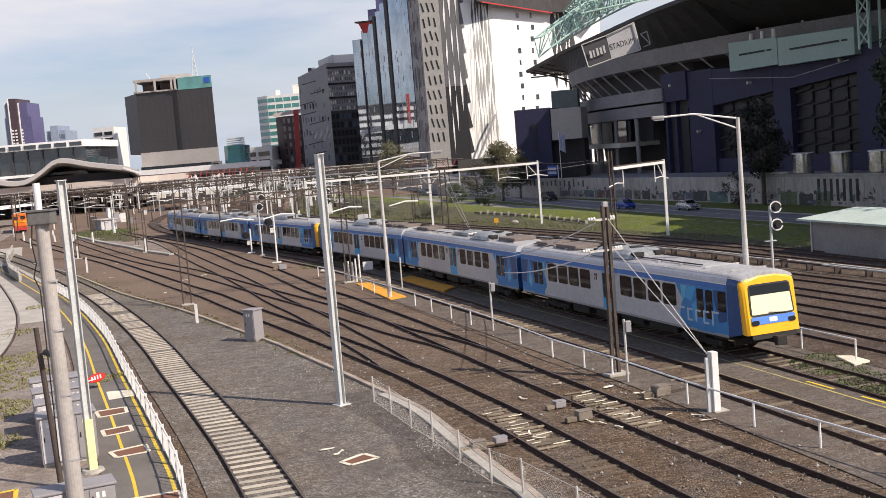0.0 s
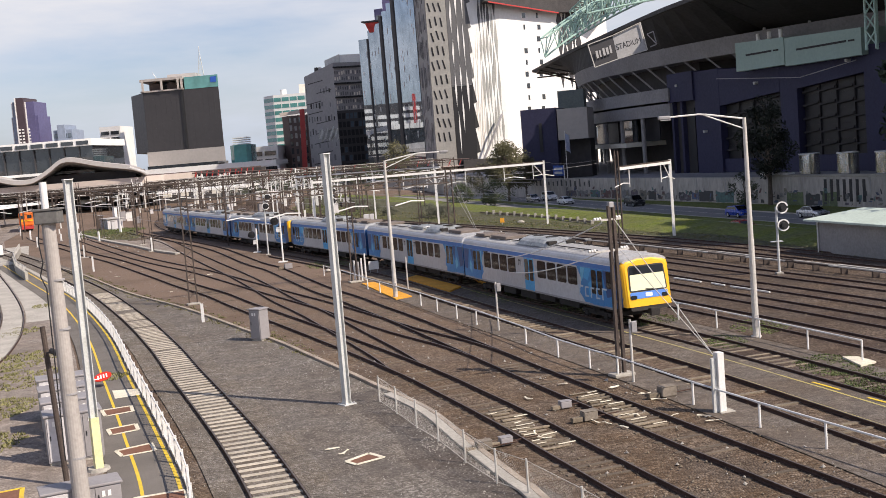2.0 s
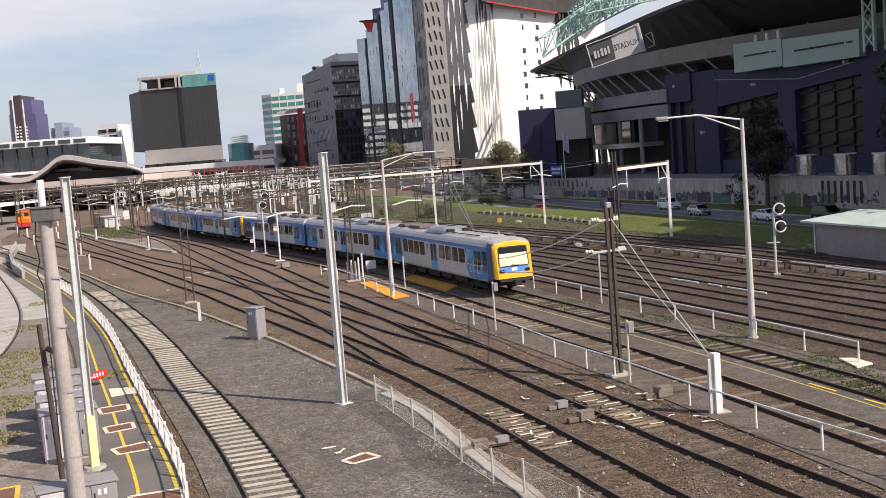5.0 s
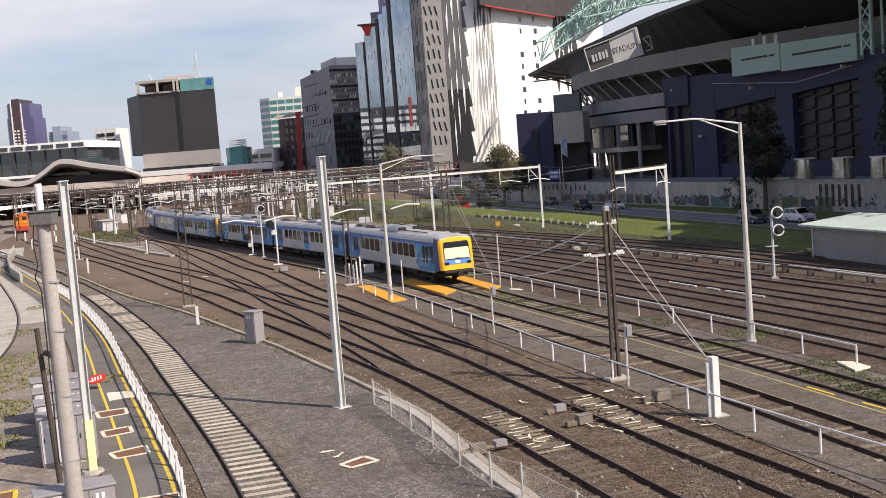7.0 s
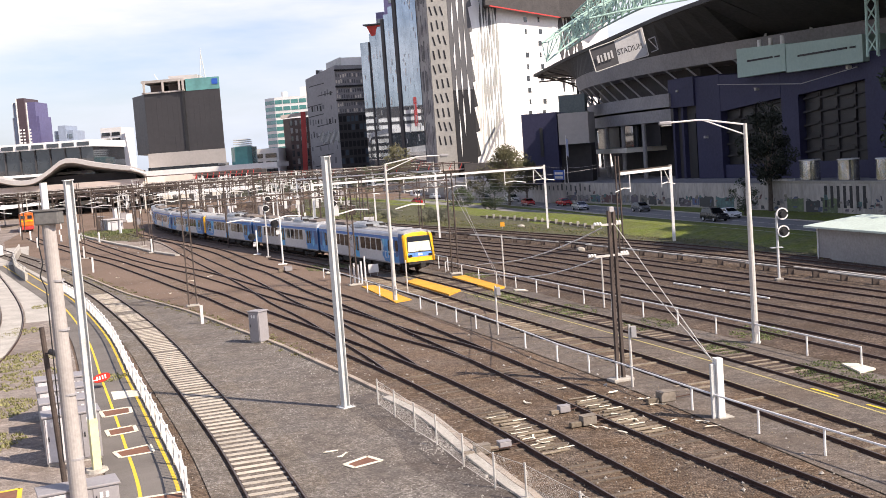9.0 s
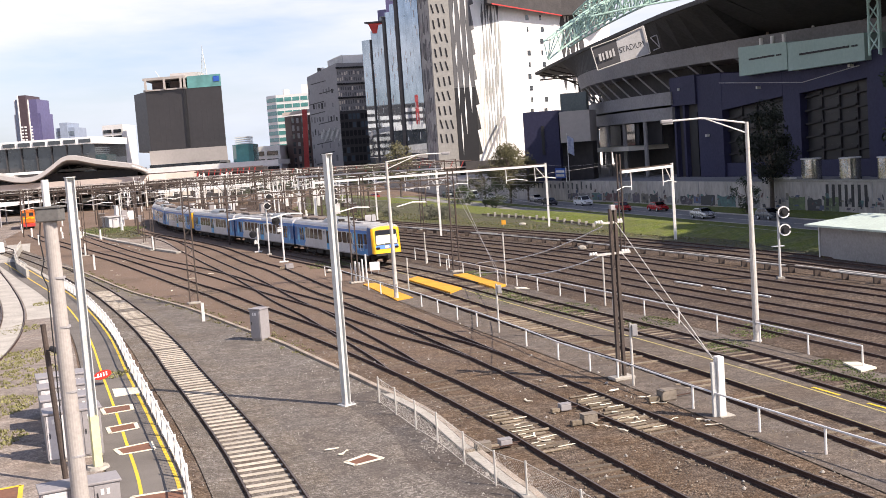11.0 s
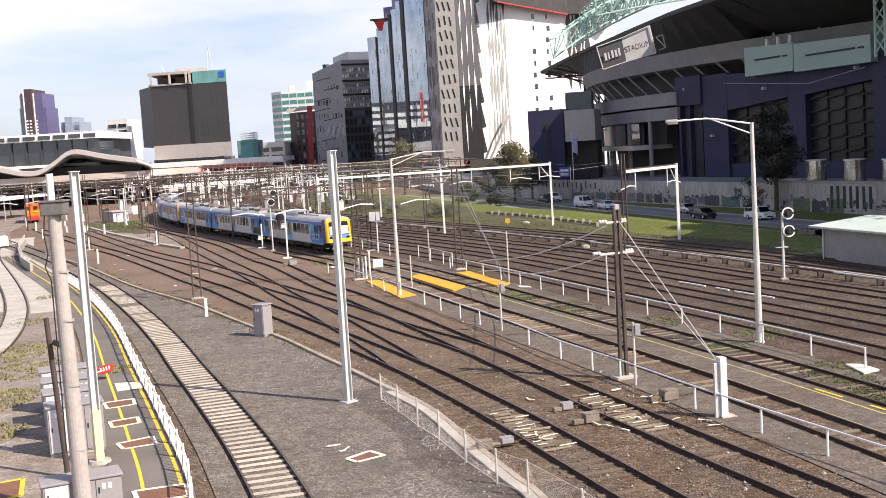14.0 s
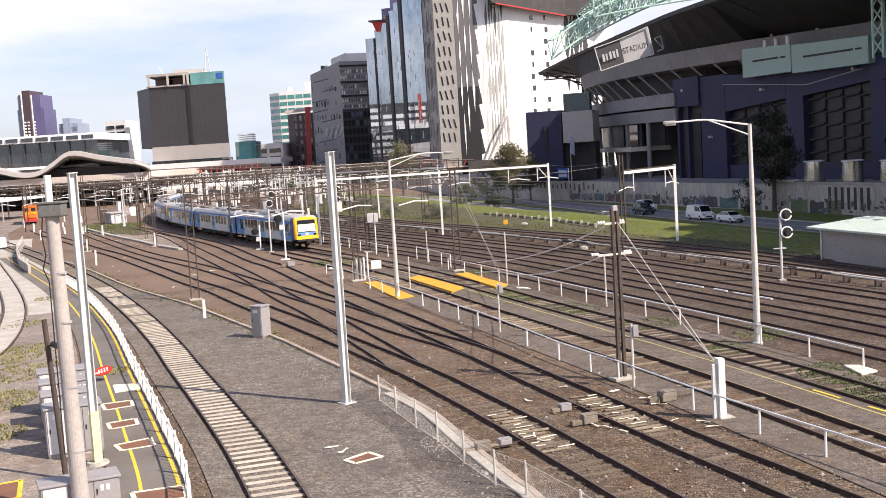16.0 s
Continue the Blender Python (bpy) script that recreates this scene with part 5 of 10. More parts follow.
for k in range(12):
    a = -22 + 3.6 * k
    bm = bmesh.new()
    v = around(a, BR - 1.2, 26.0)
    box(bm, v.x - 0.2, v.y - 0.2, v.z - 0.2, v.x + 0.2, v.y + 0.2, v.z + 0.3, 0.05)
    part("rim_lamp", bm, M["pale_galv"], STADIUM)
# pale lattice trusses above the roof
M["truss_white"] = surface("pale_truss_paint", (0.44, 0.64, 0.56), 0.5, scale=0.3, fine=4, amount=0.4)


def space_truss(p, q, rise, h, n, name, w=3.0):
    """An arched lattice truss from p to q."""
    bm = bmesh.new()
    p, q = Vector(p), Vector(q)
    side = Vector((q.y - p.y, -(q.x - p.x), 0)).normalized() * w / 2
    lows, his = [], []
    for i in range(n + 1):
        u = i / n
        v = p.lerp(q, u) + Vector((0, 0, rise * 4 * u * (1 - u)))
        lows.append(v)
        his.append((v + Vector((0, 0, h)) + side, v + Vector((0, 0, h)) - side))
    for i in range(n):
        tube(bm, lows[i], lows[i + 1], 0.24, n=6)
        for s in (0, 1):
            tube(bm, his[i][s], his[i + 1][s], 0.24, n=6)
            tube(bm, lows[i], his[i][s], 0.14, n=5)
            tube(bm, lows[i], his[i + 1][s], 0.14, n=5)
        tube(bm, his[i][0], his[i + 1][1], 0.12, n=5)
        tube(bm, his[i][0], his[i][1], 0.12, n=5)
    part(name, bm, M["truss_white"], STADIUM, "pale green lattice roof truss")


space_truss((28.5, 270, 30.0), (95, 300, 41), 9, 4.5, 20, "roof_truss")
space_truss((38, 262, 38.5), (100, 262, 42), 1.5, 4.5, 18, "roof_truss")
space_truss((40, 268, 43.5), (104, 274, 48), 1.0, 4.5, 18, "roof_truss")
space_truss((37.1, 300, 34.8), (57.3, 262, 42.2), 1.0, 5.0, 16, "roof_truss")
space_truss((40.0, 300, 38.4), (58.3, 275, 46.8), 2.0, 5.0, 16, "roof_truss")
# sign boards at the roof edge
M["sign_grey"] = surface("pale_grey_sign_board", (0.50, 0.49, 0.48), 0.6, scale=0.4, fine=3, amount=0.4)


def roof_sign():
    root = tagged(empty("stadium_sign"), "dark and white sign boards below the stadium roof edge", "sign")
    bm = bmesh.new()
    quad(bm, [(31.8, 213.6, 23.4), (36.1, 213.6, 24.6), (35.5, 214.2, 28.8), (30.9, 214.2, 27.5)], 0.3)
    dark_b = part("dark_board", bm, M["charcoal"], root, "dark board with pale bars")
    bm = bmesh.new()
    quad(bm, [(36.15, 213.6, 24.62), (41.5, 213.0, 25.8), (40.7, 213.6, 30.8), (35.55, 214.2, 28.82)], 0.3)
    white_b = part("white_board", bm, M["sign_grey"], root, "pale grey board with dark lettering")
    ex = Vector((4.3, 0, 1.25)).normalized()
    ez = Vector((-0.14, 0.14, 1)).normalized()
    for i, (w, h) in enumerate(((0.42, 1.4), (0.3, 1.3), (0.42, 1.45), (0.42, 1.3), (0.36, 1.45))):
        o = Vector((32.2, 213.35, 24.9)) + ex * (0.68 * i)
        bm = bmesh.new()
        quad(bm, [o, o + ex * w, o + ex * w + ez * h, o + ez * h], 0.06)
        part("lettering_bar", bm, M["sign_grey"], dark_b)
    for a, b in (((30.75, 213.9, 27.6), (35.4, 213.9, 28.95)), ((35.4, 213.9, 28.95), (40.7, 213.3, 30.9)), ((31.7, 213.3, 23.3), (36.1, 213.3, 24.5)), ((36.1, 213.3, 24.5), (41.6, 212.7, 25.7)),
                 ((30.75, 213.9, 27.6), (31.7, 213.3, 23.3)), ((40.7, 213.3, 30.9), (41.6, 212.7, 25.7))):
        bm = bmesh.new()
        bar(bm, a, b, 0.16, 0.16)
        part("frame_bar", bm, M["pale_galv"], root)
    cu = bpy.data.curves.new("lettering", "FONT")
    cu.body, cu.size, cu.extrude = "STADIUM", 1.24, 0.012
    tmp = bpy.data.objects.new("lettering_source", cu)
    me = bpy.data.meshes.new_from_object(tmp)
    bpy.data.objects.remove(tmp)
    me.materials.append(M["black"])
    txt = new("lettering", me)
    txt.parent = white_b
    c0 = Vector((36.15, 213.6, 24.62))
    x = (Vector((41.5, 213.0, 25.8)) - c0).normalized()
    zz = x.cross(Vector((35.55, 214.2, 28.82)) - c0).normalized()
    up = zz.cross(x)
    width = max(v.co.x for v in me.vertices) - min(v.co.x for v in me.vertices)
    mt = Matrix((x, up, zz)).transposed().to_4x4() @ Matrix.Diagonal((4.7 / width, 1.25, 1, 1))
    mt.translation = c0 + x * 0.25 + up * 1.55 + zz * 0.05
    txt.matrix_basis = mt
    bm = bmesh.new()
    for a, b in (((42.2, 213, 26.2), (43.4, 212.5, 26.6)), ((43.4, 212.5, 26.6), (42.9, 212.5, 29)), ((42.9, 212.5, 29), (41.8, 213, 28.6)), ((41.8, 213, 28.6), (43.4, 212.5, 26.6))):
        tube(bm, a, b, 0.1, n=6)
    part("side_frame", bm, M["grey_steel"], root)
    root.matrix_basis = Matrix.Translation((0, 0, 10.55)) @ Matrix.Scale(0.93, 4) @ Matrix.Translation((0, 0, -10.55))
    return root


roof_sign()
# navy and grey entrance blocks beside the bowl
M["drum_green"] = surface("dull_green_cladding", (0.16, 0.19, 0.175), 0.6, scale=0.3, fine=3, amount=0.6)
ENT = tagged(empty("entrance_block"), "navy and grey concrete entrance blocks beside the stadium", "building")
for o, z0, z1, m_, n_ in (([(18.9, 236), (26.0, 234), (29.5, 246), (22, 248)], 2.2, 17.0, "navy", "navy_block"), ([(26.2, 233.6), (32.2, 232), (35, 242), (29, 244)], 10.2, 16.6, "beige", "grey_block"),
                          ([(26.5, 237), (33, 235.5), (35, 243), (29, 245)], 2.2, 10.2, "soffit", "dark_block"), ([(28, 246), (33.5, 245), (35, 252), (29.5, 253)], 16.4, 20.8, "drum_green", "stair_drum")):
    bm = bmesh.new()
    prism(bm, o, z0, z1)
    part(n_, bm, M[m_], ENT)
bm = bmesh.new()
prism(bm, [(22.4, 234.7), (23.0, 234.55), (23.1, 235.0), (22.5, 235.2)], 8, 14)
part("slot_window", bm, M["black"], ENT)
# drums on the concourse
M["drum_metal"] = surface("streaked_metal_drum", (0.92, 0.91, 0.86), 0.14, 0.75, dark=(0.40, 0.38, 0.30), scale=0.5, fine=1.6, amount=1.0, streak=(1, 1, 0.4))
for a in (131.2, 123.2, 115.9):
    root = tagged(empty("metal_drum"), "large shiny streaked metal drum on the concourse", "metal drum", "metal drums")
    v = sn(101.6, a)
    bm = bmesh.new()
    tube(bm, (v[0], v[1], 2.3), (v[0], v[1], 5.7), 1.4, n=28)
    part("drum", bm, M["drum_metal"], root)
    for z in (2.4, 5.6):
        bm = bmesh.new()
        tube(bm, (v[0], v[1], z), (v[0], v[1], z + 0.15), 1.46, n=28)
        part("hoop", bm, M["white_steel"], root)
# parapet pieces, railings on the wall
front_block("wall_cap", WALL_S - 0.15, WALL_S + 0.9, 60, 138, 2.6, 2.95, M["concrete"], "pale concrete cap", WALL)
for i in range(16):
    front_block("wall_joint", WALL_S - 0.03, WALL_S + 0.02, 108 + i * 8, 108.12 + i * 8, -1.5, 2.55, M["grey_panel"], "", WALL)
for i in range(7):
    front_block("dark_slot", WALL_S - 0.06, WALL_S + 0.1, 117.0 + i * 1.25, 117.5 + i * 1.25, -0.6, 2.3, M["soffit"], "dark vertical slot strip", WALL)
front_block("wall_bench", WALL_S + 0.3, WALL_S + 1.4, 133, 140, 2.95, 3.2, M["white_steel"], "pale slats on the wall", WALL)
# graffiti panels: painted shapes on the wall foot
PAINTS = {"teal": (0.09, 0.24, 0.23), "red": (0.20, 0.06, 0.055), "white": (0.34, 0.33, 0.33), "violet": (0.17, 0.13, 0.17), "green": (0.16, 0.24, 0.07), "black": (0.03, 0.03, 0.03),
          "sand": (0.30, 0.26, 0.19), "blue": (0.10, 0.14, 0.30)}
PAINTS = {k: tuple(0.62 * c + 0.05 for c in v) for k, v in PAINTS.items()}
PM = {k: surface("spray_paint_" + k, v, 0.8, dark=tuple(c * 0.35 + 0.05 for c in v), scale=0.7, fine=3.0, amount=1.0) for k, v in PAINTS.items()}
rnd = random.Random(12)


def mural(a0, a1, z0, z1, tone):
    bm = bmesh.new()
    n = 7
    pts = []
    for i in range(n + 1):
        pts.append((a0 + (a1 - a0) * i / n, z0 + rnd.uniform(0, 0.15)))
    for i in range(n, -1, -1):
        pts.append((a0 + (a1 - a0) * i / n, z1 - rnd.uniform(0, 0.35)))
    quad(bm, [sn(WALL_S - 0.03, a, z) for a, z in pts[::-1]], 0.02)
    part("mural", bm, PM[tone], WALL, "spray-painted graffiti panel")


for a0, w, z0, z1, tone in ((199, 4.5, -0.9, 0.3, "violet"), (194, 4.5, -1.0, 0.4, "white"), (189.2, 3.8, -1.0, 0.5, "teal"), (185, 3.6, -1.1, 0.5, "red"), (181, 3.6, -1.1, 0.5, "red"), (178, 2.6, -1.1, 0.6, "white"),
                            (175, 2.5, -1.2, 0.6, "violet"), (172, 2.4, -1.2, 0.6, "sand"), (168.8, 2.6, -1.2, 0.6, "black"), (163, 3.0, -1.1, 0.2, "white"), (158, 3.4, -1.2, 0.1, "violet"),
                            (151.5, 4.0, -1.2, 0.6, "black"), (146, 4.8, -1.3, 0.6, "teal"), (140, 4.0, -1.3, 0.3, "white"), (129.5, 3.6, -1.4, 0.7, "green"), (126, 3.0, -1.4, 0.5, "black"), (122.5, 3.0, -1.4, 0.7, "green"),
                            (160, 1.6, -0.9, 0.4, "black"), (155.6, 2.0, -1.0, 0.4, "blue")):
    mural(a0, a0 + w, z0, z1, tone)
for i in range(150):
    a, z = rnd.uniform(112, 203), rnd.uniform(-1.2, 0.55)
    w, h = rnd.uniform(0.15, 1.0), rnd.uniform(0.1, 0.7)
    k = rnd.uniform(-0.4, 0.4)
    bm = bmesh.new()
    quad(bm, [sn(WALL_S - 0.06, a + w, z), sn(WALL_S - 0.06, a, z), sn(WALL_S - 0.06, a + k, z + h), sn(WALL_S - 0.06, a + w * 0.8 + k, z + h)], 0.015)
    part("graffiti_stroke", bm, PM[rnd.choice(("black", "white", "violet", "teal", "black", "red", "sand", "blue"))], WALL, "")
for i in range(14):
    a = 193 + i * 2.0
    front_block("graffiti_stroke", WALL_S - 0.035, WALL_S - 0.005, a, a + rnd.uniform(0.35, 0.7), 0.9 + rnd.uniform(0, 0.3), 2.1 + rnd.uniform(-0.3, 0.5), PM["black"], "", WALL)
# small sign by the flag pole
root = tagged(empty("blue_sign"), "small blue and white sign board above the wall", "sign")
bm = bmesh.new()
block(bm, WALL_S - 0.4, WALL_S - 0.3, 203.5, 208, 3.2, 5.2)
board = part("board", bm, M["blue_paint"], root)
for z in (3.5, 4.3):
    bm = bmesh.new()
    block(bm, WALL_S - 0.46, WALL_S - 0.41, 203.8, 207.4, z, z + 0.5)
    part("lettering_bar", bm, M["white_steel"], board)
bm = bmesh.new()
tube(bm, sn(WALL_S - 0.2, 203.4, 2.4), sn(WALL_S - 0.2, 203.4, 5.3), 0.08, n=8)
part("post", bm, M["white_steel"], root)
FLAGPOLE = tagged(empty("flagpole"), "white flagpole with a pale flag above the wall", "flagpole")
fx, fy, _ = sn(WALL_S + 0.3, 203.0)
FLAGPOLE.matrix_basis = pose(fx, fy, 2.4)
bm = bmesh.new()
tube(bm, (0, 0, 0), (0, 0, 9.6), 0.08, 0.05, n=8)
part("pole", bm, M["white_steel"], FLAGPOLE)
M["flag_cloth"] = surface("pale_flag_cloth", (0.70, 0.72, 0.78), 0.8, dark=(0.42, 0.48, 0.66), scale=0.8, fine=2.5, amount=0.9, local=True)
bm = bmesh.new()
rows = []
for i in range(7):
    x = 0.06 + i * 0.2
    rows.append([bm.verts.new((x, 0.12 * math.sin(i * 1.3), z - 0.12 * i)) for z in (5.8, 9.2)])
for a, b in zip(rows[:-1], rows[1:]):
    bm.faces.new((a[0], b[0], b[1], a[1]))
bmesh.ops.solidify(bm, geom=bm.faces[:], thickness=0.03)
FLAG = part("flag", bm, M["flag_cloth"], FLAGPOLE, "pale flag with a blue mark")

# ---- tall white and glass tower
A_, B_, C_, D_, E_, F_, G_ = (-22.2, 398), (-1.83, 380.6), (1.58, 377), (8.13, 375.8), (14.9, 376.4), (25.86, 380.6), (54.9, 401)
TW = tagged(empty("folded_tower"), "tall white and blue glass tower with folded panels", "building")
bm = bmesh.new()
prism(bm, [(-7.6, 386.4), B_, C_, D_, E_, F_, G_, (66.0, 410), (68, 440), (-2, 440)], 0, 92)
part("core", bm, M["white_panel"], TW)
for u0, u1, z1 in ((0.0, 0.17, 48.5), (0.17, 0.44, 51.6), (0.44, 0.7, 57)):
    a0, a1 = on_face(A_, B_, u0, 0), on_face(A_, B_, u1, 0)
    bm = bmesh.new()
    prism(bm, [a0[:2], a1[:2], (a1[0] + 2, a1[1] + 45), (a0[0] + 6, a0[1] + 45)], 0, z1)
    part("core", bm, M["charcoal"], TW)
M["mirror_glass"] = surface("mirror_facade_glass", (0.46, 0.50, 0.54), 0.08, 0.9, dark=(0.30, 0.34, 0.38), scale=0.05, fine=0.25, amount=1.0, streak=(1, 1, 0.5), bump=0.03, bump_scale=0.12)
mirror = M["mirror_glass"].node_tree.nodes["Principled BSDF"]
M["mirror_glass"].node_tree.links.remove(mirror.inputs["Roughness"].links[0])
mirror.inputs["Roughness"].default_value = 0.02
# grey for the painted shade of white folds, also for the stair steps
M["pale_fold"] = surface("pale_grey_fold_shade_and_steps", (0.36, 0.36, 0.33), 0.65, dark=(0.28, 0.28, 0.26), scale=0.1, fine=1.2, amount=0.6)
M["mid_fold"] = surface("mid_grey_folded_panel", (0.13, 0.128, 0.13), 0.6, dark=(0.09, 0.09, 0.092), scale=0.1, fine=1.2, amount=0.6)


def glass_face():
    cols = [(0.0, 0.155), (0.17, 0.395), (0.44, 0.61), (0.665, 0.995)]
    tops = [(49.0, 51.4), (52.0, 55.6), (57.2, 62), (92, 92)]
    for (u0, u1), (t0, t1) in zip(cols, tops):
        z = 3.0
        while z < max(t0, t1):
            n = max(1, round((u1 - u0) * 9))
            for i in range(n):
                a, b = u0 + (u1 - u0) * i / n, u0 + (u1 - u0) * (i + 1) / n
                top = min(z + 7.58, t0 + (t1 - t0) * (i + 0.5) / n)
                if top - z > 0.6:
                    bm = bmesh.new()
                    face_panel(bm, A_, B_, a + 0.0008, b - 0.0008, z, top, 0.5, 0.3)
                    part("glass_panel", bm, M["mirror_glass"], TW)
            z += 7.6
    for u, w, z1 in ((0.155, 0.016, 50), (0.395, 0.042, 57), (0.612, 0.05, 66)):
        bm = bmesh.new()
        face_panel(bm, A_, B_, u, u + w, 0, z1, 0.9, 0.9)
        part("dark_fin", bm, M["charcoal"], TW, "dark vertical fin")


glass_face()
rnd = random.Random(4)
# bright speckles of the glass, put on as pale dashes at random
bm = bmesh.new()
for _ in range(95):
    u, z = rnd.uniform(0.01, 0.97), rnd.uniform(14, 70)
    if z < 47 + 12 * u + (20 if u > 0.68 else 0):
        face_panel(bm, A_, B_, u, u + 0.008, z, z + rnd.uniform(1.0, 2.4), 0.62, 0.1)
part("mullions", bm, M["white_steel"], TW, "short pale dashes for bright speckles on the glass")["kind"] = "stuff"
bm = bmesh.new()
face_panel(bm, B_, C_, 0.0, 1.0, 0, 92, 0.3, 0.3)
part("grey_side", bm, M["grey_panel"], TW, "grey folded side panel")
for i in range(9):
    for j in range(10):
        bm = bmesh.new()
        u = 0.04 + i * 0.105 + rnd.uniform(-0.02, 0.02)
        z = 3 + j * 9.0 + rnd.uniform(0, 3)
        face_panel(bm, B_, C_, u, u + rnd.uniform(0.03, 0.07), z, z + rnd.uniform(4, 8), 0.4, 0.14)
        part("groove", bm, M["mid_fold"] if rnd.random() < 0.4 else M["stadium_concrete"], TW)
bm = bmesh.new()
face_panel(bm, C_, D_, 0.0, 1.0, 0, 92, 0.3, 0.3)
part("perforated_side", bm, M["tan_panel"], TW, "pale panel with slanted slots")
for j in range(17):
    for i in range(3):
        z = 12.5 + j * 4.75 + rnd.uniform(-0.3, 0.3)
        u = 0.17 + i * 0.27 + (0.07 if j % 3 == 1 else 0)
        lean = 0.05 + 0.05 * (j % 2)
        bm = bmesh.new()
        quad(bm, [on_face(C_, D_, u, z, 0.36), on_face(C_, D_, u + 0.085, z, 0.36), on_face(C_, D_, u + 0.075 - lean, z + 3.0, 0.36), on_face(C_, D_, u - lean, z + 3.0, 0.36)], 0.1)
        part("slot_window", bm, M["black"], TW)
for z0, z1, tone in ((0, 30.5, "black"), (30.6, 92, "mid_fold")):
    bm = bmesh.new()
    face_panel(bm, D_, E_, 0.0, 1.0, z0, z1, 0.3, 0.3)
    part("dark_side", bm, M[tone], TW, "black folded panel" if z0 == 0 else "dark grey folded panel")
rnd = random.Random(23)
for i, u in enumerate((0.22, 0.5, 0.76)):
    z = 8 + 7 * i
    while z < 86:
        h = rnd.uniform(9, 15)
        bm = bmesh.new()
        c, c2 = u + rnd.uniform(-0.03, 0.03), u + rnd.uniform(-0.03, 0.03)
        w = rnd.uniform(0.035, 0.06)
        k = rnd.uniform(0.4, 0.6)
        quad(bm, [on_face(D_, E_, c, z, 0.42), on_face(D_, E_, c + w, z + h * k, 0.42), on_face(D_, E_, c2, z + h, 0.42), on_face(D_, E_, c - w, z + h * k, 0.42)], 0.12)
        part("white_diamond", bm, M["white_panel"], TW, "white diamond panel")
        z += h + rnd.uniform(0.0, 2.5)
# ragged dark teeth where the black fold meets the white one
for j in range(10):
    z = 8 + j * 8.2
    bm = bmesh.new()
    quad(bm, [on_face(E_, F_, 0.0, z, 0.2), on_face(E_, F_, rnd.uniform(0.07, 0.13), z + 0.4, 0.2), on_face(E_, F_, 0.0, z + 8.0, 0.2)], 0.2)
    part("dark_tooth", bm, M["black"] if z < 30 else M["mid_fold"], TW)
# flat grey blades put the shade of the folds onto the white face
for i in range(6):
    z = 8 + rnd.uniform(0, 5)
    while z < 90:
        h = rnd.uniform(9, 17)
        u = 0.40 + i * 0.095 + rnd.uniform(-0.012, 0.012) - z * 0.0009
        w = rnd.uniform(0.03, 0.05)
        bm = bmesh.new()
        quad(bm, [on_face(E_, F_, u, z, 0.12), on_face(E_, F_, u + w, z + h * 0.5, 0.12), on_face(E_, F_, u + 0.01, z + h, 0.12), on_face(E_, F_, u - w, z + h * 0.5, 0.12)], 0.12)
        part("folded_blade", bm, M["pale_fold"] if z + h < 57 else M["mid_fold"], TW, "narrow grey blade painting the shade of a fold")
        z += h
for j in range(26):
    u = 0.06 + 0.3 * rnd.random()
    z = rnd.uniform(4, 40)
    bm = bmesh.new()
    quad(bm, [on_face(E_, F_, u, z, 0.1), on_face(E_, F_, u + 0.02, z, 0.1), on_face(E_, F_, u + 0.05, z + rnd.uniform(6, 14), 0.1)], 0.1)
    part("fold_line", bm, M["cream_panel"], TW, "thin grey fold")
for j in range(9):
    for u in (0.27, 0.445):
        if (j * 7 + int(u * 100)) % 11 == 3:
            continue
        bm = bmesh.new()
        z = 20.5 + j * 3.95
        d = 0.008 * ((j * 5) % 3)
        face_panel(bm, F_, G_, u + d, u + d + (0.038 if (j + int(u * 10)) % 3 else 0.02), z, z + 1.7, 0.1, 0.1)
        part("window", bm, M["dark_glass"], TW)
for i, x in enumerate((0.74, 0.80, 0.86, 0.92, 0.98)):
    z = 28 + (i % 2) * 4
    while z < 53:
        bm = bmesh.new()
        h = rnd.uniform(9, 13)
        w = 0.034
        quad(bm, [on_face(F_, G_, x, z, 0.2), on_face(F_, G_, x + w, z + h / 2, 0.2), on_face(F_, G_, x, z + h, 0.2), on_face(F_, G_, x - w, z + h / 2, 0.2)], 0.2)
        part("dark_blade", bm, M["charcoal"], TW)
        z += h * 0.85
bm = bmesh.new()
prism(bm, [(20.6, 372), (47, 392), (66, 398), (68, 430), (16, 430)], 57.0, 65)
for v in bm.verts:
    if v.co.x > 40:
        v.co.z -= 3.4
part("roof_canopy", bm, M["louvre"], TW, "grey projecting roof edge")
bm = bmesh.new()
bar(bm, (22.0, 373.0, 56.75), (47, 391.9, 53.4), 0.3, 0.4)
part("red_trim", bm, M["red_steel"], TW, "thin red trim under the roof edge")
bm = bmesh.new()
prism(bm, [(10, 370), (26, 374), (26, 381), (10, 377)], 0, 6)
part("dark_lobby", bm, M["soffit"], TW)
bm = bmesh.new()
chain(bm, [(16, 374, 4), (22, 375, 16), (24, 377, 20)], 0.4, 6)
part("slanted_strut", bm, M["grey_steel"], TW)

# red-bellied roof piece on the glass wing, with stairs beside it
RR = tagged(empty("roof_pavilion"), "dark winged roof pavilion with red underside", "building")
bm = bmesh.new()
quad(bm, [(-20.8, 392, 55.9), (-12.8, 391, 55.9), (-11.5, 398, 56.3), (-19, 402, 56.3)], 0.5)
part("wing", bm, M["charcoal"], RR)
bm = bmesh.new()
top = [bm.verts.new(p) for p in ((-19.6, 392.4, 55.3), (-14.2, 391.6, 55.3), (-13.5, 397, 55.5), (-18.4, 399, 55.5))]
low = [bm.verts.new(p) for p in ((-18.2, 393.0, 52.0), (-16.6, 392.6, 52.0), (-16.2, 395, 52.0), (-17.6, 395.6, 52.0))]
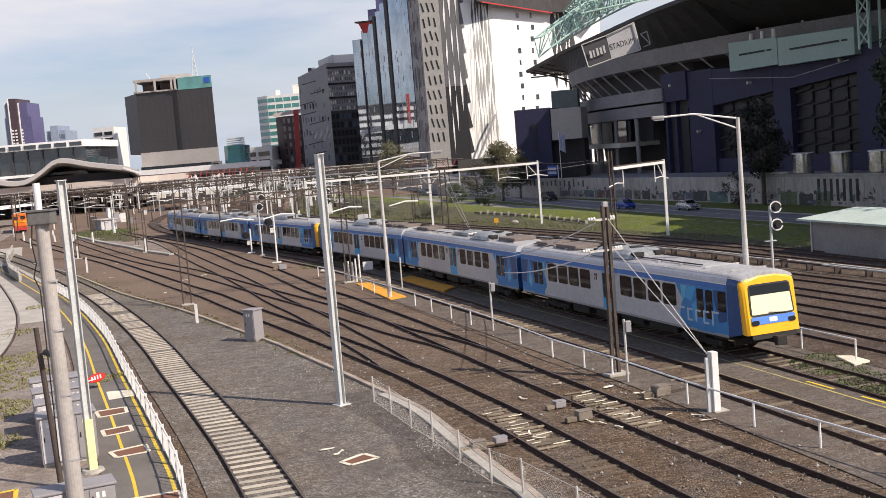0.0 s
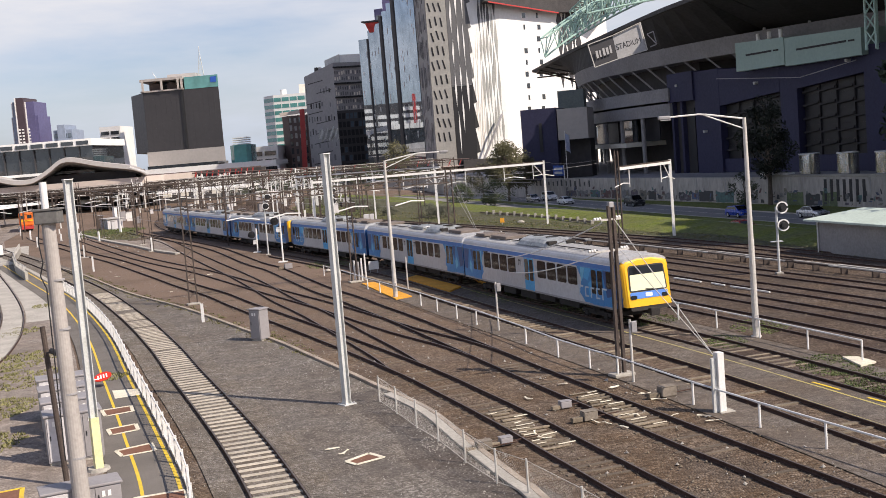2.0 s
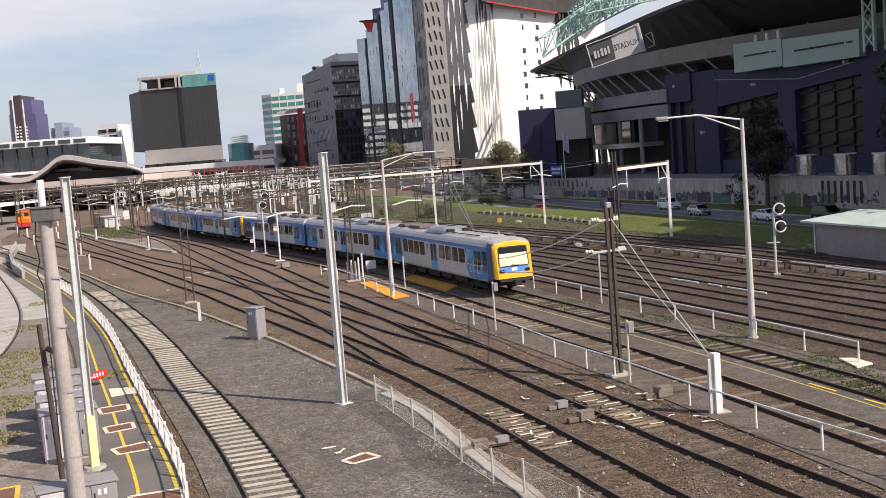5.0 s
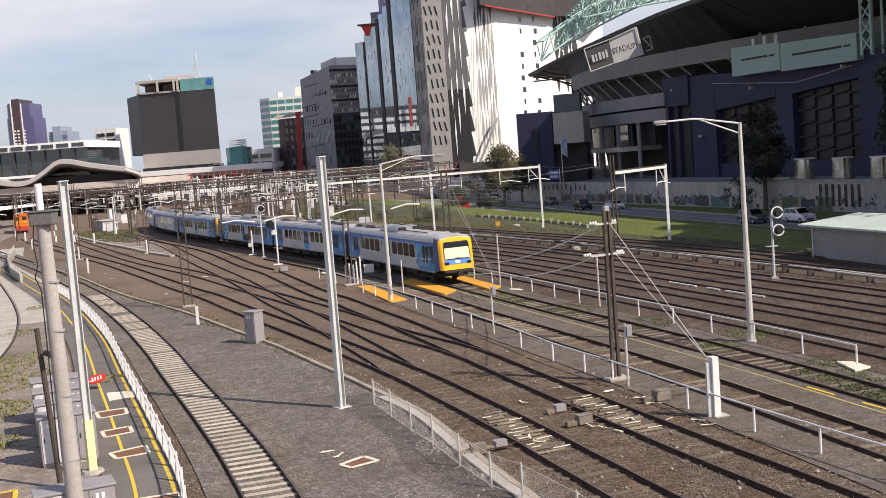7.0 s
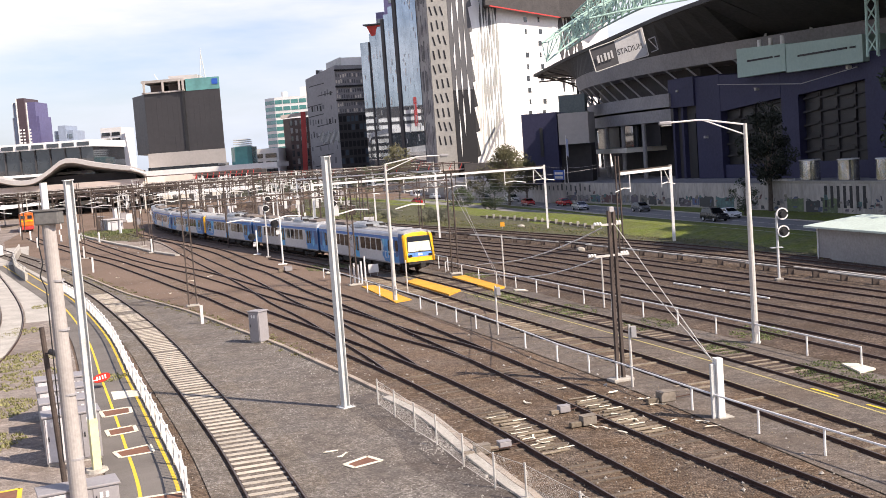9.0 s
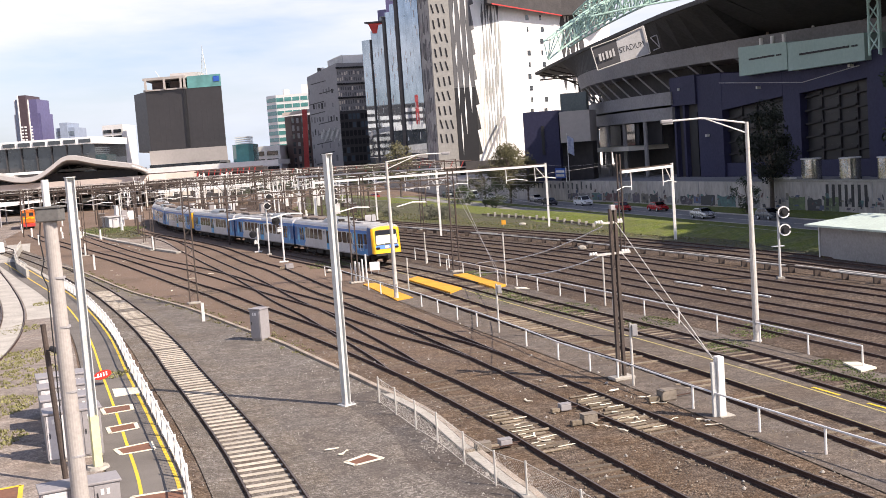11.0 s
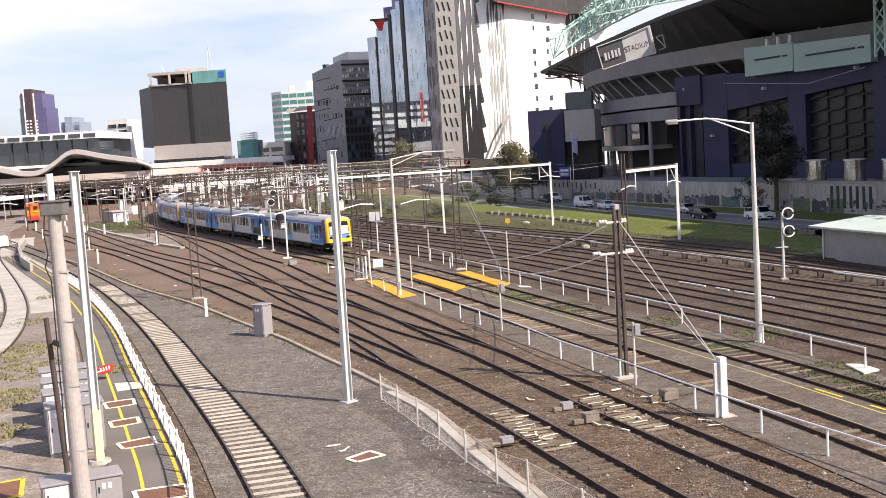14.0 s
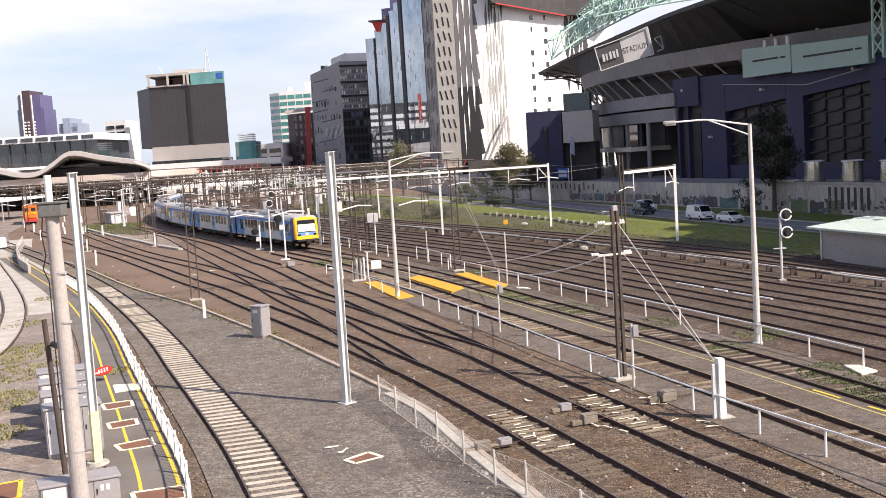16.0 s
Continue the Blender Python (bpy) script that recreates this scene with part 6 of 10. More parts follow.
for i in range(4):
    bm.faces.new((low[i], low[(i + 1) % 4], top[(i + 1) % 4], top[i]))
bm.faces.new(top)
bm.faces.new(low[::-1])
bmesh.ops.recalc_face_normals(bm, faces=bm.faces[:])
part("stem", bm, M["red_steel"], RR)
for k in range(6):
    bm = bmesh.new()
    bar(bm, (-12.6 + 0.55 * k, 391.0 - 0.4 * k, 56.2 + 0.75 * k), (-11.6 + 0.55 * k, 390.4 - 0.4 * k, 56.5 + 0.75 * k), 0.4, 0.45)
    part("stair_step", bm, M["pale_fold"] if k % 2 else M["charcoal"], RR)
MT = tagged(empty("mauve_tower"), "stepped mauve grey tower rising behind the glass wing", "building")
for x0, x1, z1 in ((-19.2, -15.6, 69.3), (-15.6, -2, 84)):
    bm = bmesh.new()
    prism(bm, [(x0, 470), (x1, 468), (x1, 500), (x0, 500)], 0, z1)
    part("wall", bm, M["purple"], MT)
    for j in range(5):
        bm = bmesh.new()
        face_panel(bm, (x0, 470), (x1, 468), 0.15, 0.85, z1 - 4.5 - j * 3.4, z1 - 2.6 - j * 3.4, 0.1, 0.1)
        part("window", bm, M["blue_glass"], MT)


# ---- other buildings
def dark_office():
    o = [(-118.5, 470), (-86.4, 466), (-93.5, 505), (-130, 516), (-127.5, 486)]
    root = tagged(empty("office_tower"), "dark charcoal office tower with beige base and teal crown", "building")
    bm = bmesh.new()
    prism(bm, o, 18.5, 43.0)
    part("wall", bm, M["charcoal"], root)
    p0, p1 = o[0], o[1]
    for j in range(8):
        for i in range(14):
            if 6.7 < i + 0.5 < 7.6:
                continue
            bm = bmesh.new()
            face_panel(bm, p0, p1, 0.015 + i * 0.07, 0.015 + i * 0.07 + 0.0675, 19.0 + j * 3.0, 21.9 + j * 3.0, 0.04, 0.06)
            part("dark_pane", bm, M["charcoal_pane"], root)
    bm = bmesh.new()
    face_panel(bm, p0, p1, 0.5, 0.535, 18.6, 43, 0.5, 0.5)
    part("dark_slot", bm, M["black"], root)
    bm = bmesh.new()
    prism(bm, [(-118.8, 468.8), (-86.0, 464.8), (-93, 500), (-122, 505)], 11.6, 18.5)
    part("base_band", bm, M["beige"], root, "beige clad base")
    bm = bmesh.new()
    prism(bm, [(-100.5, 467.6), (-86.3, 465.8), (-92.5, 495), (-102, 498)], 43.0, 47.9)
    crown = part("crown", bm, M["teal_glass"], root, "teal glass crown")
    bm = bmesh.new()
    face_panel(bm, (-100.5, 467.6), (-86.3, 465.8), 0.78, 0.95, 45.0, 47.2, 0.2, 0.1)
    part("blue_badge", bm, M["blue_paint"], crown)
    for z0, z1, x0 in ((43.0, 43.6, -118.5), (47.4, 48.4, -118.5)):
        bm = bmesh.new()
        prism(bm, [(-119.2, 469.5), (-101, 467.2), (-98, 490), (-120, 500)], z0, z1)
        part("roof_frame", bm, M["beige"], root, "open beige roof frame")
    for x in (-118, -110, -103, -101.5):
        bm = bmesh.new()
        bar(bm, (x, 469 - 0.12 * (x + 118), 43.4), (x, 469 - 0.12 * (x + 118), 47.6), 0.8, 0.8)
        part("frame_post", bm, M["beige"], root)
    for x0, x1 in ((-116.5, -111), (-109, -104)):
        bm = bmesh.new()
        prism(bm, [(x0, 474), (x1, 474), (x1, 486), (x0, 486)], 43.4, 46.6)
        part("plant_box", bm, M["brick_brown"], root)
    bm = bmesh.new()
    prism(bm, [(-110, 480), (-98, 480), (-98, 492), (-110, 492)], 47, 50.5)
    part("plant_room", bm, M["roof_grey"], root)
    bm = bmesh.new()
    for s in (-1.3, 1.3):
        tube(bm, (-96 + s, 482, 47.5), (-96 + s * 0.15, 482, 58), 0.17, n=5)
    for k in range(8):
        w = 1.3 * (1 - 0.11 * k)
        tube(bm, (-96 - w, 482, 48 + k), (-96 + w * 0.9, 482, 49 + k), 0.12, n=4)
    tube(bm, (-96, 482, 58), (-96, 482, 61.5), 0.22, 0.12, n=5)
    part("antenna", bm, M["galv"], root)
    bm = bmesh.new()
    tube(bm, (-113, 476, 48), (-115, 476, 51.5), 0.12, n=5)
    part("mast", bm, M["white_steel"], root)
    root.matrix_basis = Matrix.Translation((1.3, 0, 0))
    return root


M["charcoal_pane"] = surface("charcoal_pane", (0.052, 0.049, 0.050), 0.5, dark=(0.043, 0.040, 0.042), scale=0.06, fine=0.7, amount=0.7)
dark_office()


def stacked_office():
    p0, p1, p2 = (-49.0, 458), (-36.0, 446), (-22, 451)
    root = tagged(empty("stacked_office"), "grey stacked office block with metal fins", "building")
    rnd = random.Random(3)
    bm = bmesh.new()
    prism(bm, [p0, p1, p2, (-22, 490), (-49, 490)], 0, 43.4)
    part("wall", bm, M["office_grey"], root, "smooth grey clad wall")
    # slanting parapet and white penthouse
    bm = bmesh.new()
    face = [(p0, 43.4), ((-40.0, 449.7), 46.0), (p1, 47.2), (p2, 46.9)]
    for (a, za), (b, zb) in zip(face[:-1], face[1:]):
        quad(bm, [(*a, 43.3), (*b, 43.3), (*b, zb), (*a, za)], 0.6)
    part("parapet", bm, M["office_grey"], root)
    bm = bmesh.new()
    prism(bm, [(-39.6, 450.5), (-33.5, 449), (-33.5, 470), (-39.6, 470)], 43.4, 48.6)
    for v in bm.verts:
        if v.co.z > 48 and v.co.x > -35:
            v.co.z += 2.0
    part("roof_screen", bm, M["galv"], root)
    bm = bmesh.new()
    prism(bm, [(-33.4, 449.3), (-22.5, 452.5), (-22.5, 475), (-33.4, 475)], 43.4, 50.3)
    part("penthouse", bm, M["white_panel"], root, "white clad penthouse")
    for x in (-44.4, -43.0):
        bm = bmesh.new()
        prism(bm, [(x, 456), (x + 1.2, 455), (x + 1.2, 462), (x, 462)], 43.4, 46.6)
        part("plant_room", bm, M["charcoal"] if x < -44 else M["white_panel"], root)
    # thin slanting charcoal strips paint shadow lines on the smooth face
    for j in range(9):
        z = 8 + j * 4.0
        u = rnd.uniform(0.0, 0.45)
        bm = bmesh.new()
        quad(bm, [on_face(p0, p1, u, z, 0.06), on_face(p0, p1, min(1, u + 0.5), z + 0.8, 0.06), on_face(p0, p1, min(1, u + 0.5), z + 1.15, 0.06), on_face(p0, p1, u, z + 0.35, 0.06)], 0.06)
        part("joint", bm, M["charcoal"], root)
    for j in range(7):
        for i in range(10):
            if rnd.random() < 0.55:
                u, z = 0.04 + i * 0.093, 3.5 + j * 5.4 + rnd.uniform(-0.4, 0.4)
                bm = bmesh.new()
                face_panel(bm, p0, p1, u, u + rnd.uniform(0.02, 0.06), z, z + rnd.uniform(1.4, 2.4), 0.05, 0.08)
                part("window", bm, M["office_pane"] if rnd.random() < 0.75 else M["smoked_glass"], root)
    # toothed bands above, dark glazing below on the other face
    bm = bmesh.new()
    face_panel(bm, p1, p2, 0.0, 1.0, 0, 28.4, 0.06, 0.06)
    part("dark_face", bm, M["charcoal"], root)
    for z in (28.6, 34.0, 40.0):
        # a black strip above each band paints the shadow gap
        bm = bmesh.new()
        face_panel(bm, p1, p2, -0.02, 1.0, z + 4.6 if z < 40 else z + 5.0, z + 5.3 if z < 40 else z + 5.6, 0.5, 0.5)
        part("shadow_gap", bm, M["black"], root)
        for r in range(2):
            for i in range(16):
                bm = bmesh.new()
                u = (i + rnd.uniform(0.1, 0.3)) / 16
                zz = z + r * 2.3 + rnd.uniform(0.0, 0.5)
                face_panel(bm, p1, p2, u, u + rnd.uniform(0.4, 0.6) / 16, zz, zz + rnd.uniform(1.0, 1.6), 0.12, 0.14)
                part("fin", bm, M["office_pane"] if rnd.random() < 0.6 else M["cream_panel"], root)
    for j in range(8):
        for i in range(9):
            bm = bmesh.new()
            u = (i + 0.1) / 9
            face_panel(bm, p1, p2, u, u + 0.085, 2 + j * 3.3, 4.2 + j * 3.3, 0.1, 0.08)
            part("window", bm, M["smoked_glass"] if rnd.random() < 0.8 else M["blue_glass"], root)
    # pale fins over the lower storeys
    for i in range(16):
        bm = bmesh.new()
        u = 0.35 + i * 0.042
        face_panel(bm, p0, p1, u, u + 0.014, 17.5 + rnd.uniform(-0.8, 0.8), 21.5 + rnd.uniform(-0.8, 1.2), 0.35, 0.3)
        part("fin", bm, M["galv"], root)
    return root


M["office_grey"] = surface("smooth_grey_cladding", (0.30, 0.295, 0.30), 0.5, dark=(0.24, 0.235, 0.24), scale=0.08, fine=0.9, amount=0.6)
M["office_pane"] = surface("dull_office_pane", (0.15, 0.15, 0.16), 0.35, dark=(0.10, 0.10, 0.11), scale=0.1, fine=0.9, amount=0.6)
stacked_office()


def banded_office():
    root = tagged(empty("banded_office"), "white office block with green glass bands", "building")
    p = [(-81.5, 566), (-76, 560), (-52, 557), (-50, 600), (-80, 600)]
    bm = bmesh.new()
    prism(bm, p, 0, 43)
    part("wall", bm, M["white_panel"], root)
    for j in range(12):
        for a, b, n in ((p[0], p[1], 2), (p[1], p[2], 6)):
            for i in range(n):
                bm = bmesh.new()
                face_panel(bm, a, b, i / n + 0.01, (i + 1) / n - 0.01, 4.0 + j * 3.25, 5.9 + j * 3.25, 0.1, 0.1)
                part("glass_band", bm, M["teal_glass"], root)
    bm = bmesh.new()
    prism(bm, [(-64, 570), (-54, 570), (-54, 590), (-64, 590)], 43, 48)
    part("plant_room", bm, M["cream_panel"], root)
    bm = bmesh.new()
    tube(bm, (-72, 570, 43), (-72, 570, 46), 1.6, n=14)
    part("roof_tank", bm, M["white_panel"], root)
    return root


banded_office()


def mirrored_block():
    """White banded block west of the station, seen only in the glass wing."""
    root = tagged(empty("banded_block"), "white banded block with a red mast west of the station", "building")
    p = [(-228, 300), (-222, 300), (-216, 420), (-228, 420)]
    bm = bmesh.new()
    prism(bm, p, 0, 36)
    part("wall", bm, M["charcoal"], root)
    for j in range(9):
        for k in range(10):
            if (j * 3 + k * 5) % 7 == 0:
                continue
            bm = bmesh.new()
            face_panel(bm, p[1], p[2], k * 0.1 + 0.004, k * 0.1 + 0.094, 3 + j * 3.6, 5.0 + j * 3.6, 0.3, 0.4)
            part("band", bm, M["white_panel"], root)
    bm = bmesh.new()
    bar(bm, (-214, 352, 0), (-214, 352, 40), 1.6, 1.6)
    part("red_mast", bm, M["red_steel"], root)
    return root


mirrored_block()


def brown_block():
    root = tagged(empty("brown_block"), "brown clad block with a red portal frame", "building")
    p = [(-65.5, 506), (-62, 500), (-49, 497), (-49, 530), (-64, 530)]
    bm = bmesh.new()
    prism(bm, p, 0, 30)
    part("wall", bm, M["brick_brown"], root)
    rnd = random.Random(9)
    for j in range(8):
        for i in range(6):
            bm = bmesh.new()
            h = rnd.uniform(1.6, 2.8)
            face_panel(bm, p[1], p[2], i / 6 + 0.02, i / 6 + 0.10, 3 + j * 3.4, 3 + j * 3.4 + h, 0.1, 0.1)
            part("window", bm, M["dark_glass"] if rnd.random() < 0.5 else M["grey_panel"], root)
    bm = bmesh.new()
    bar(bm, (-55.5, 489, 2), (-54.4, 489, 32), 2.0, 2.0)
    part("red_column", bm, M["red_steel"], root, "tall red column")
    bm = bmesh.new()
    bar(bm, (-64.2, 490, 30.4), (-50, 489, 31.6), 1.4, 1.4)
    part("top_beam", bm, M["pink_slab"], root)
    return root


brown_block()


def plain_tower(name, o, z1, m_, label, bands=None, nx=6, nz=8, z0=0):
    root = tagged(empty(name), label, "building", "far buildings")
    bm = bmesh.new()
    prism(bm, o, z0, z1)
    part("wall", bm, M[m_], root)
    if bands:
        window_rows(root, o[0], o[1], z1 * 0.35, z1 - 1.5, nx, nz, M[bands], (0.8, 0.55), 0.3, joined=False)
    return root


# distance haze is mixed into this cladding colour
M["haze_blue"] = surface("hazy_blue_cladding", (0.30, 0.36, 0.46), 0.5, scale=0.05, fine=0.5, amount=0.5)
M["plum"] = surface("dark_plum_cladding", (0.075, 0.05, 0.06), 0.5, scale=0.05, fine=0.6, amount=0.5)
PT = tagged(empty("purple_tower"), "far slim tower of dark and purple cladding with pale stripes", "building", "far buildings")
for x0, x1, y0, z1, m_ in ((-329.2, -325.0, 902, 73.8, "haze_blue"), (-325.2, -318.4, 898, 76.6, "plum"), (-318.5, -311.2, 901, 73.2, "purple"), (-330.0, -326.6, 901.5, 62, "haze_blue"), (-313.0, -309.2, 901.5, 62, "purple")):
    bm = bmesh.new()
    prism(bm, [(x0, y0), (x1, y0), (x1, 930), (x0, 930)], 0, z1)
    wall_p = part("wall", bm, M[m_], PT)
    bm = bmesh.new()
    face_panel(bm, (x0, y0), (x1, y0), 0.0, 0.14, 20, z1, 0.3, 0.3)
    part("pale_edge", bm, M["white_panel"], wall_p)
for j in range(11):
    for x in (-324.0, -321.4, -316.6):
        bm = bmesh.new()
        face_panel(bm, (x, 897.6), (x + 1.6, 897.6), 0, 1, 26 + j * 2.5, 27.2 + j * 2.5, 0.2, 0.2)
        part("pale_window", bm, M["white_panel"], PT)
plain_tower("far_block", [(-298, 900), (-283, 900), (-283, 930), (-298, 930)], 49, "haze_blue", "far bluish apartment block", "blue_glass", 4, 5)
plain_tower("far_block", [(-294, 898), (-288, 898), (-288, 928), (-294, 928)], 53, "haze_blue", "far bluish apartment block", None)
plain_tower("far_block", [(-283, 890), (-266, 890), (-266, 915), (-283, 915)], 40, "charcoal", "far dark low block", None)
plain_tower("far_block", [(-229, 800), (-217, 800), (-217, 830), (-229, 830)], 43.5, "haze_blue", "far grey blue block", "blue_glass", 4, 4)
plain_tower("white_block", [(-151, 520), (-141, 518), (-141, 540), (-151, 540)], 32.5, "white_panel", "white block with dark slots behind the station", "dark_glass", 2, 7)
plain_tower("white_office", [(-79, 490), (-66, 486), (-66, 520), (-78, 520)], 17.5, "white_panel", "low white office with dark bands", "dark_glass", 2, 3)
plain_tower("grey_block", [(-86, 640), (-82, 636), (-82, 670), (-86, 670)], 36, "grey_panel", "far plain grey office block", None)
TS = tagged(empty("teal_pavilion"), "small teal clad pavilion with roof grille", "building")
bm = bmesh.new()
prism(bm, [(-81, 442), (-79, 438), (-74, 437), (-72.8, 441), (-73, 455), (-81, 455)], 7.6, 17.5)
TS.matrix_basis = Matrix.Translation((2.6, 0, 0.6))
part("wall", bm, M["teal_glass"], TS)
for k in range(4):
    bm = bmesh.new()
    prism(bm, [(-80, 442), (-74, 440), (-74, 450), (-80, 450)], 17.7 + k * 0.8, 18.1 + k * 0.8)
    part("roof_louvre", bm, M["white_panel"], TS)

# ---- railway station
ST = tagged(empty("railway_station"), "railway station with wavy roof and long pinkish deck", "railway station")


def st_block(name, o, z0, z1, m_, label=""):
    bm = bmesh.new()
    prism(bm, o, z0, z1)
    return part(name, bm, M[m_], ST, label)


st_block("deck", [(-200, 331), (-86, 330), (-80, 336), (-80, 390), (-200, 390)], 7.5, 9.3, "pink_slab", "long pinkish concrete deck")
# solid dark block stands in for the shade below the deck
st_block("dark_hall", [(-200, 350), (-62, 362), (-62, 392), (-200, 392)], 0, 7.5, "soffit", "dark block standing in for the shade below the deck")
st_block("upper_hall", [(-200, 346), (-103.0, 345), (-103.0, 380), (-200, 380)], 9.3, 20.0, "dark_glass", "dark glazed upper hall")
st_block("fascia", [(-200, 344), (-102.4, 343), (-102.4, 380), (-200, 380)], 20.0, 22.1, "white_panel", "white upper fascia")
st_block("fascia", [(-200, 344), (-102.8, 343.5), (-102.8, 360), (-200, 360)], 12.0, 12.8, "white_panel")
for i in range(16):
    x = -107 - i * 4.6
    st_block("fascia_slot", [(x, 342.85), (x + 3.6, 342.8), (x + 3.6, 343.2), (x, 343.3)], 20.35, 21.5, "dark_glass")
    st_block("mullion", [(x, 344.6), (x + 0.3, 344.6), (x + 0.3, 345.2), (x, 345.2)], 12.8, 20.0, "charcoal")
# wavy roof
bm = bmesh.new()
wave = [(-205, 15.5), (-190, 12.2), (-175, 11.6), (-160, 15.8), (-147, 12.4), (-136, 14.4), (-128, 12.8), (-121, 11.1), (-116, 11.3), (-111.5, 13.6), (-107.5, 16.2), (-104, 16.4), (-98, 14.9), (-92, 13.7), (-88, 13.0), (-85, 12.1), (-83.2, 11.0)]
w2 = curve([(x, z) for x, z in wave], 1.5)
rows = []
for x, z in w2:
    rows.append([bm.verts.new(p) for p in ((x, 328, z), (x, 328, z - 1.25), (x - 5, 345, z - 2.6), (x - 16, 380, z - 0.6), (x - 16, 380, z + 0.2), (x - 5, 345, z + 0.4))])
for a, b in zip(rows[:-1], rows[1:]):
    for i in range(6):
        bm.faces.new((a[i], a[(i + 1) % 6], b[(i + 1) % 6], b[i]))
bm.faces.new(rows[0])
bm.faces.new(rows[-1][::-1])
bmesh.ops.recalc_face_normals(bm, faces=bm.faces[:])
part("wave_roof", bm, M["roof_grey"], ST, "wavy pale grey metal roof")
# dark wall paints the shade under the wavy roof
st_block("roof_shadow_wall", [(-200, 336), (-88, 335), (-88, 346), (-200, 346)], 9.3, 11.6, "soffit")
bm = bmesh.new()
bar(bm, (-87.5, 327.5, 12.4), (-82.6, 327.0, 10.4), 0.4, 0.4)
part("roof_tip", bm, M["white_panel"], ST)
for i in range(24):
    x = -190 + i * 5.2
    bm = bmesh.new()
    tube(bm, (x, 334, 0), (x, 334, 7.5), 0.4, n=8)
    part("column", bm, M["pale_galv"] if i % 3 else M["brown_steel"], ST)
# cream panels stand in for bright gaps below the deck
for i in range(12):
    x = -120 + i * 5.1
    st_block("bright_gap", [(x, 349), (x + 3, 349), (x + 3, 349.5), (x, 349.5)], 2.2, 3.6, "cream_panel", "pale panel standing in for a bright gap")
# podium with red frames to the right
st_block("podium", [(-119, 438), (-60, 434), (-60, 470), (-119, 470)], 9.4, 11.4, "white_panel", "white podium fascia")
st_block("podium_glass", [(-112, 445), (-84, 443), (-84, 466), (-112, 466)], 11.4, 12.6, "dark_glass")
for i in range(22):
    x = -101 + i * 1.9
    y = 378 + i * 0.13
    bm = bmesh.new()
    bar(bm, (x, y - 1.2, 5.6 + 0.03 * i), (x + 0.8, y - 1.2, 9.2), 0.3, 0.3)
    part("red_post", bm, M["red_steel"], ST, "slanted red steel post")
st_block("red_band", [(-102, 377.5), (-58, 380.5), (-58, 382), (-102, 379)], 9.2, 9.6, "brick_brown")
# dark block puts the gallery's shade behind the red posts
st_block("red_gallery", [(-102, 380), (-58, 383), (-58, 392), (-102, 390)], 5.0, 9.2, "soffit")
# footbridge towards the road
FB = tagged(empty("footbridge"), "long dark red footbridge with a pale lower beam over the tracks", "bridge")
bm = bmesh.new()
bar(bm, (-104, 376.0, 5.7), (12, 372, 4.4), 0.5, 0.4)
part("lower_beam", bm, M["pink_slab"], FB, "pale lower beam")
bm = bmesh.new()
prism(bm, [(-104, 376.6), (12, 372.6), (12, 378), (-104, 382)], 4.0, 4.4)
part("deck", bm, M["brick_brown"], FB)
bm = bmesh.new()
chain(bm, [(-104, 375.7, 9.9), (-60, 375.2, 8.1), (12, 371.8, 6.4)], 0.2, 6)
part("top_rail", bm, M["brick_brown"], FB)
for i in range(34):
    u = i / 33
    x, y = -104 + 116 * u, 375.8 - 4 * u
    zb, zt = 5.8 - 1.3 * u, (9.9 - 1.8 * u / 0.38 if u < 0.38 else 8.1 - 1.7 * (u - 0.38) / 0.62)
    bm = bmesh.new()
    bar(bm, (x, y, zb), (x + 0.9, y, zt), 0.22, 0.22)
    part("slanted_post", bm, M["red_steel"] if i % 3 else M["brick_brown"], FB)
for u in (0.1, 0.3, 0.5, 0.7, 0.9):
    bm = bmesh.new()
    x, y = -104 + 116 * u, 379 - 4 * u
    tube(bm, (x, y, -1.6), (x, y, 4.0), 0.45, n=10)
    part("pier", bm, M["louvre"], FB)
# platform canopies and hut
for o, z in (([(-114, 262), (-101, 258), (-99, 285), (-112, 290)], 4.6), ([(-74, 300), (-50, 300), (-50, 325), (-74, 325)], 4.4)):
    c_ = tagged(empty("platform_canopy"), "pale flat platform canopy on thin posts", "platform canopy", "platform canopies")
    bm = bmesh.new()
    prism(bm, o, z, z + 0.5)
    part("roof", bm, M["white_panel"], c_)
    for x, y in o:
        bm = bmesh.new()
        tube(bm, (x * 0.99, y, 0), (x * 0.99, y, z), 0.15, n=8)
        part("post", bm, M["grey_steel"], c_)
hut = tagged(empty("equipment_hut"), "small pale grey equipment hut on the grass", "hut")
bm = bmesh.new()
prism(bm, [(-66.7, 223.5), (-64.2, 219.8), (-61.7, 221.5), (-64.2, 225.2)], 0, 2.0)
part("wall", bm, M["cabinet_pale"], hut)
bm = bmesh.new()
prism(bm, [(-67.0, 223.5), (-64.2, 219.4), (-61.3, 221.5), (-64.1, 225.6)], 2.0, 2.14)
part("roof", bm, M["roof_grey"], hut)
for i in range(5):
    bm = bmesh.new()
    face_panel(bm, (-66.7, 223.5), (-64.2, 219.8), 0.06 + i * 0.19, 0.12 + i * 0.19, 0.1, 1.95, 0.1, 0.1)
    part("rib", bm, M["grey_steel"], hut)


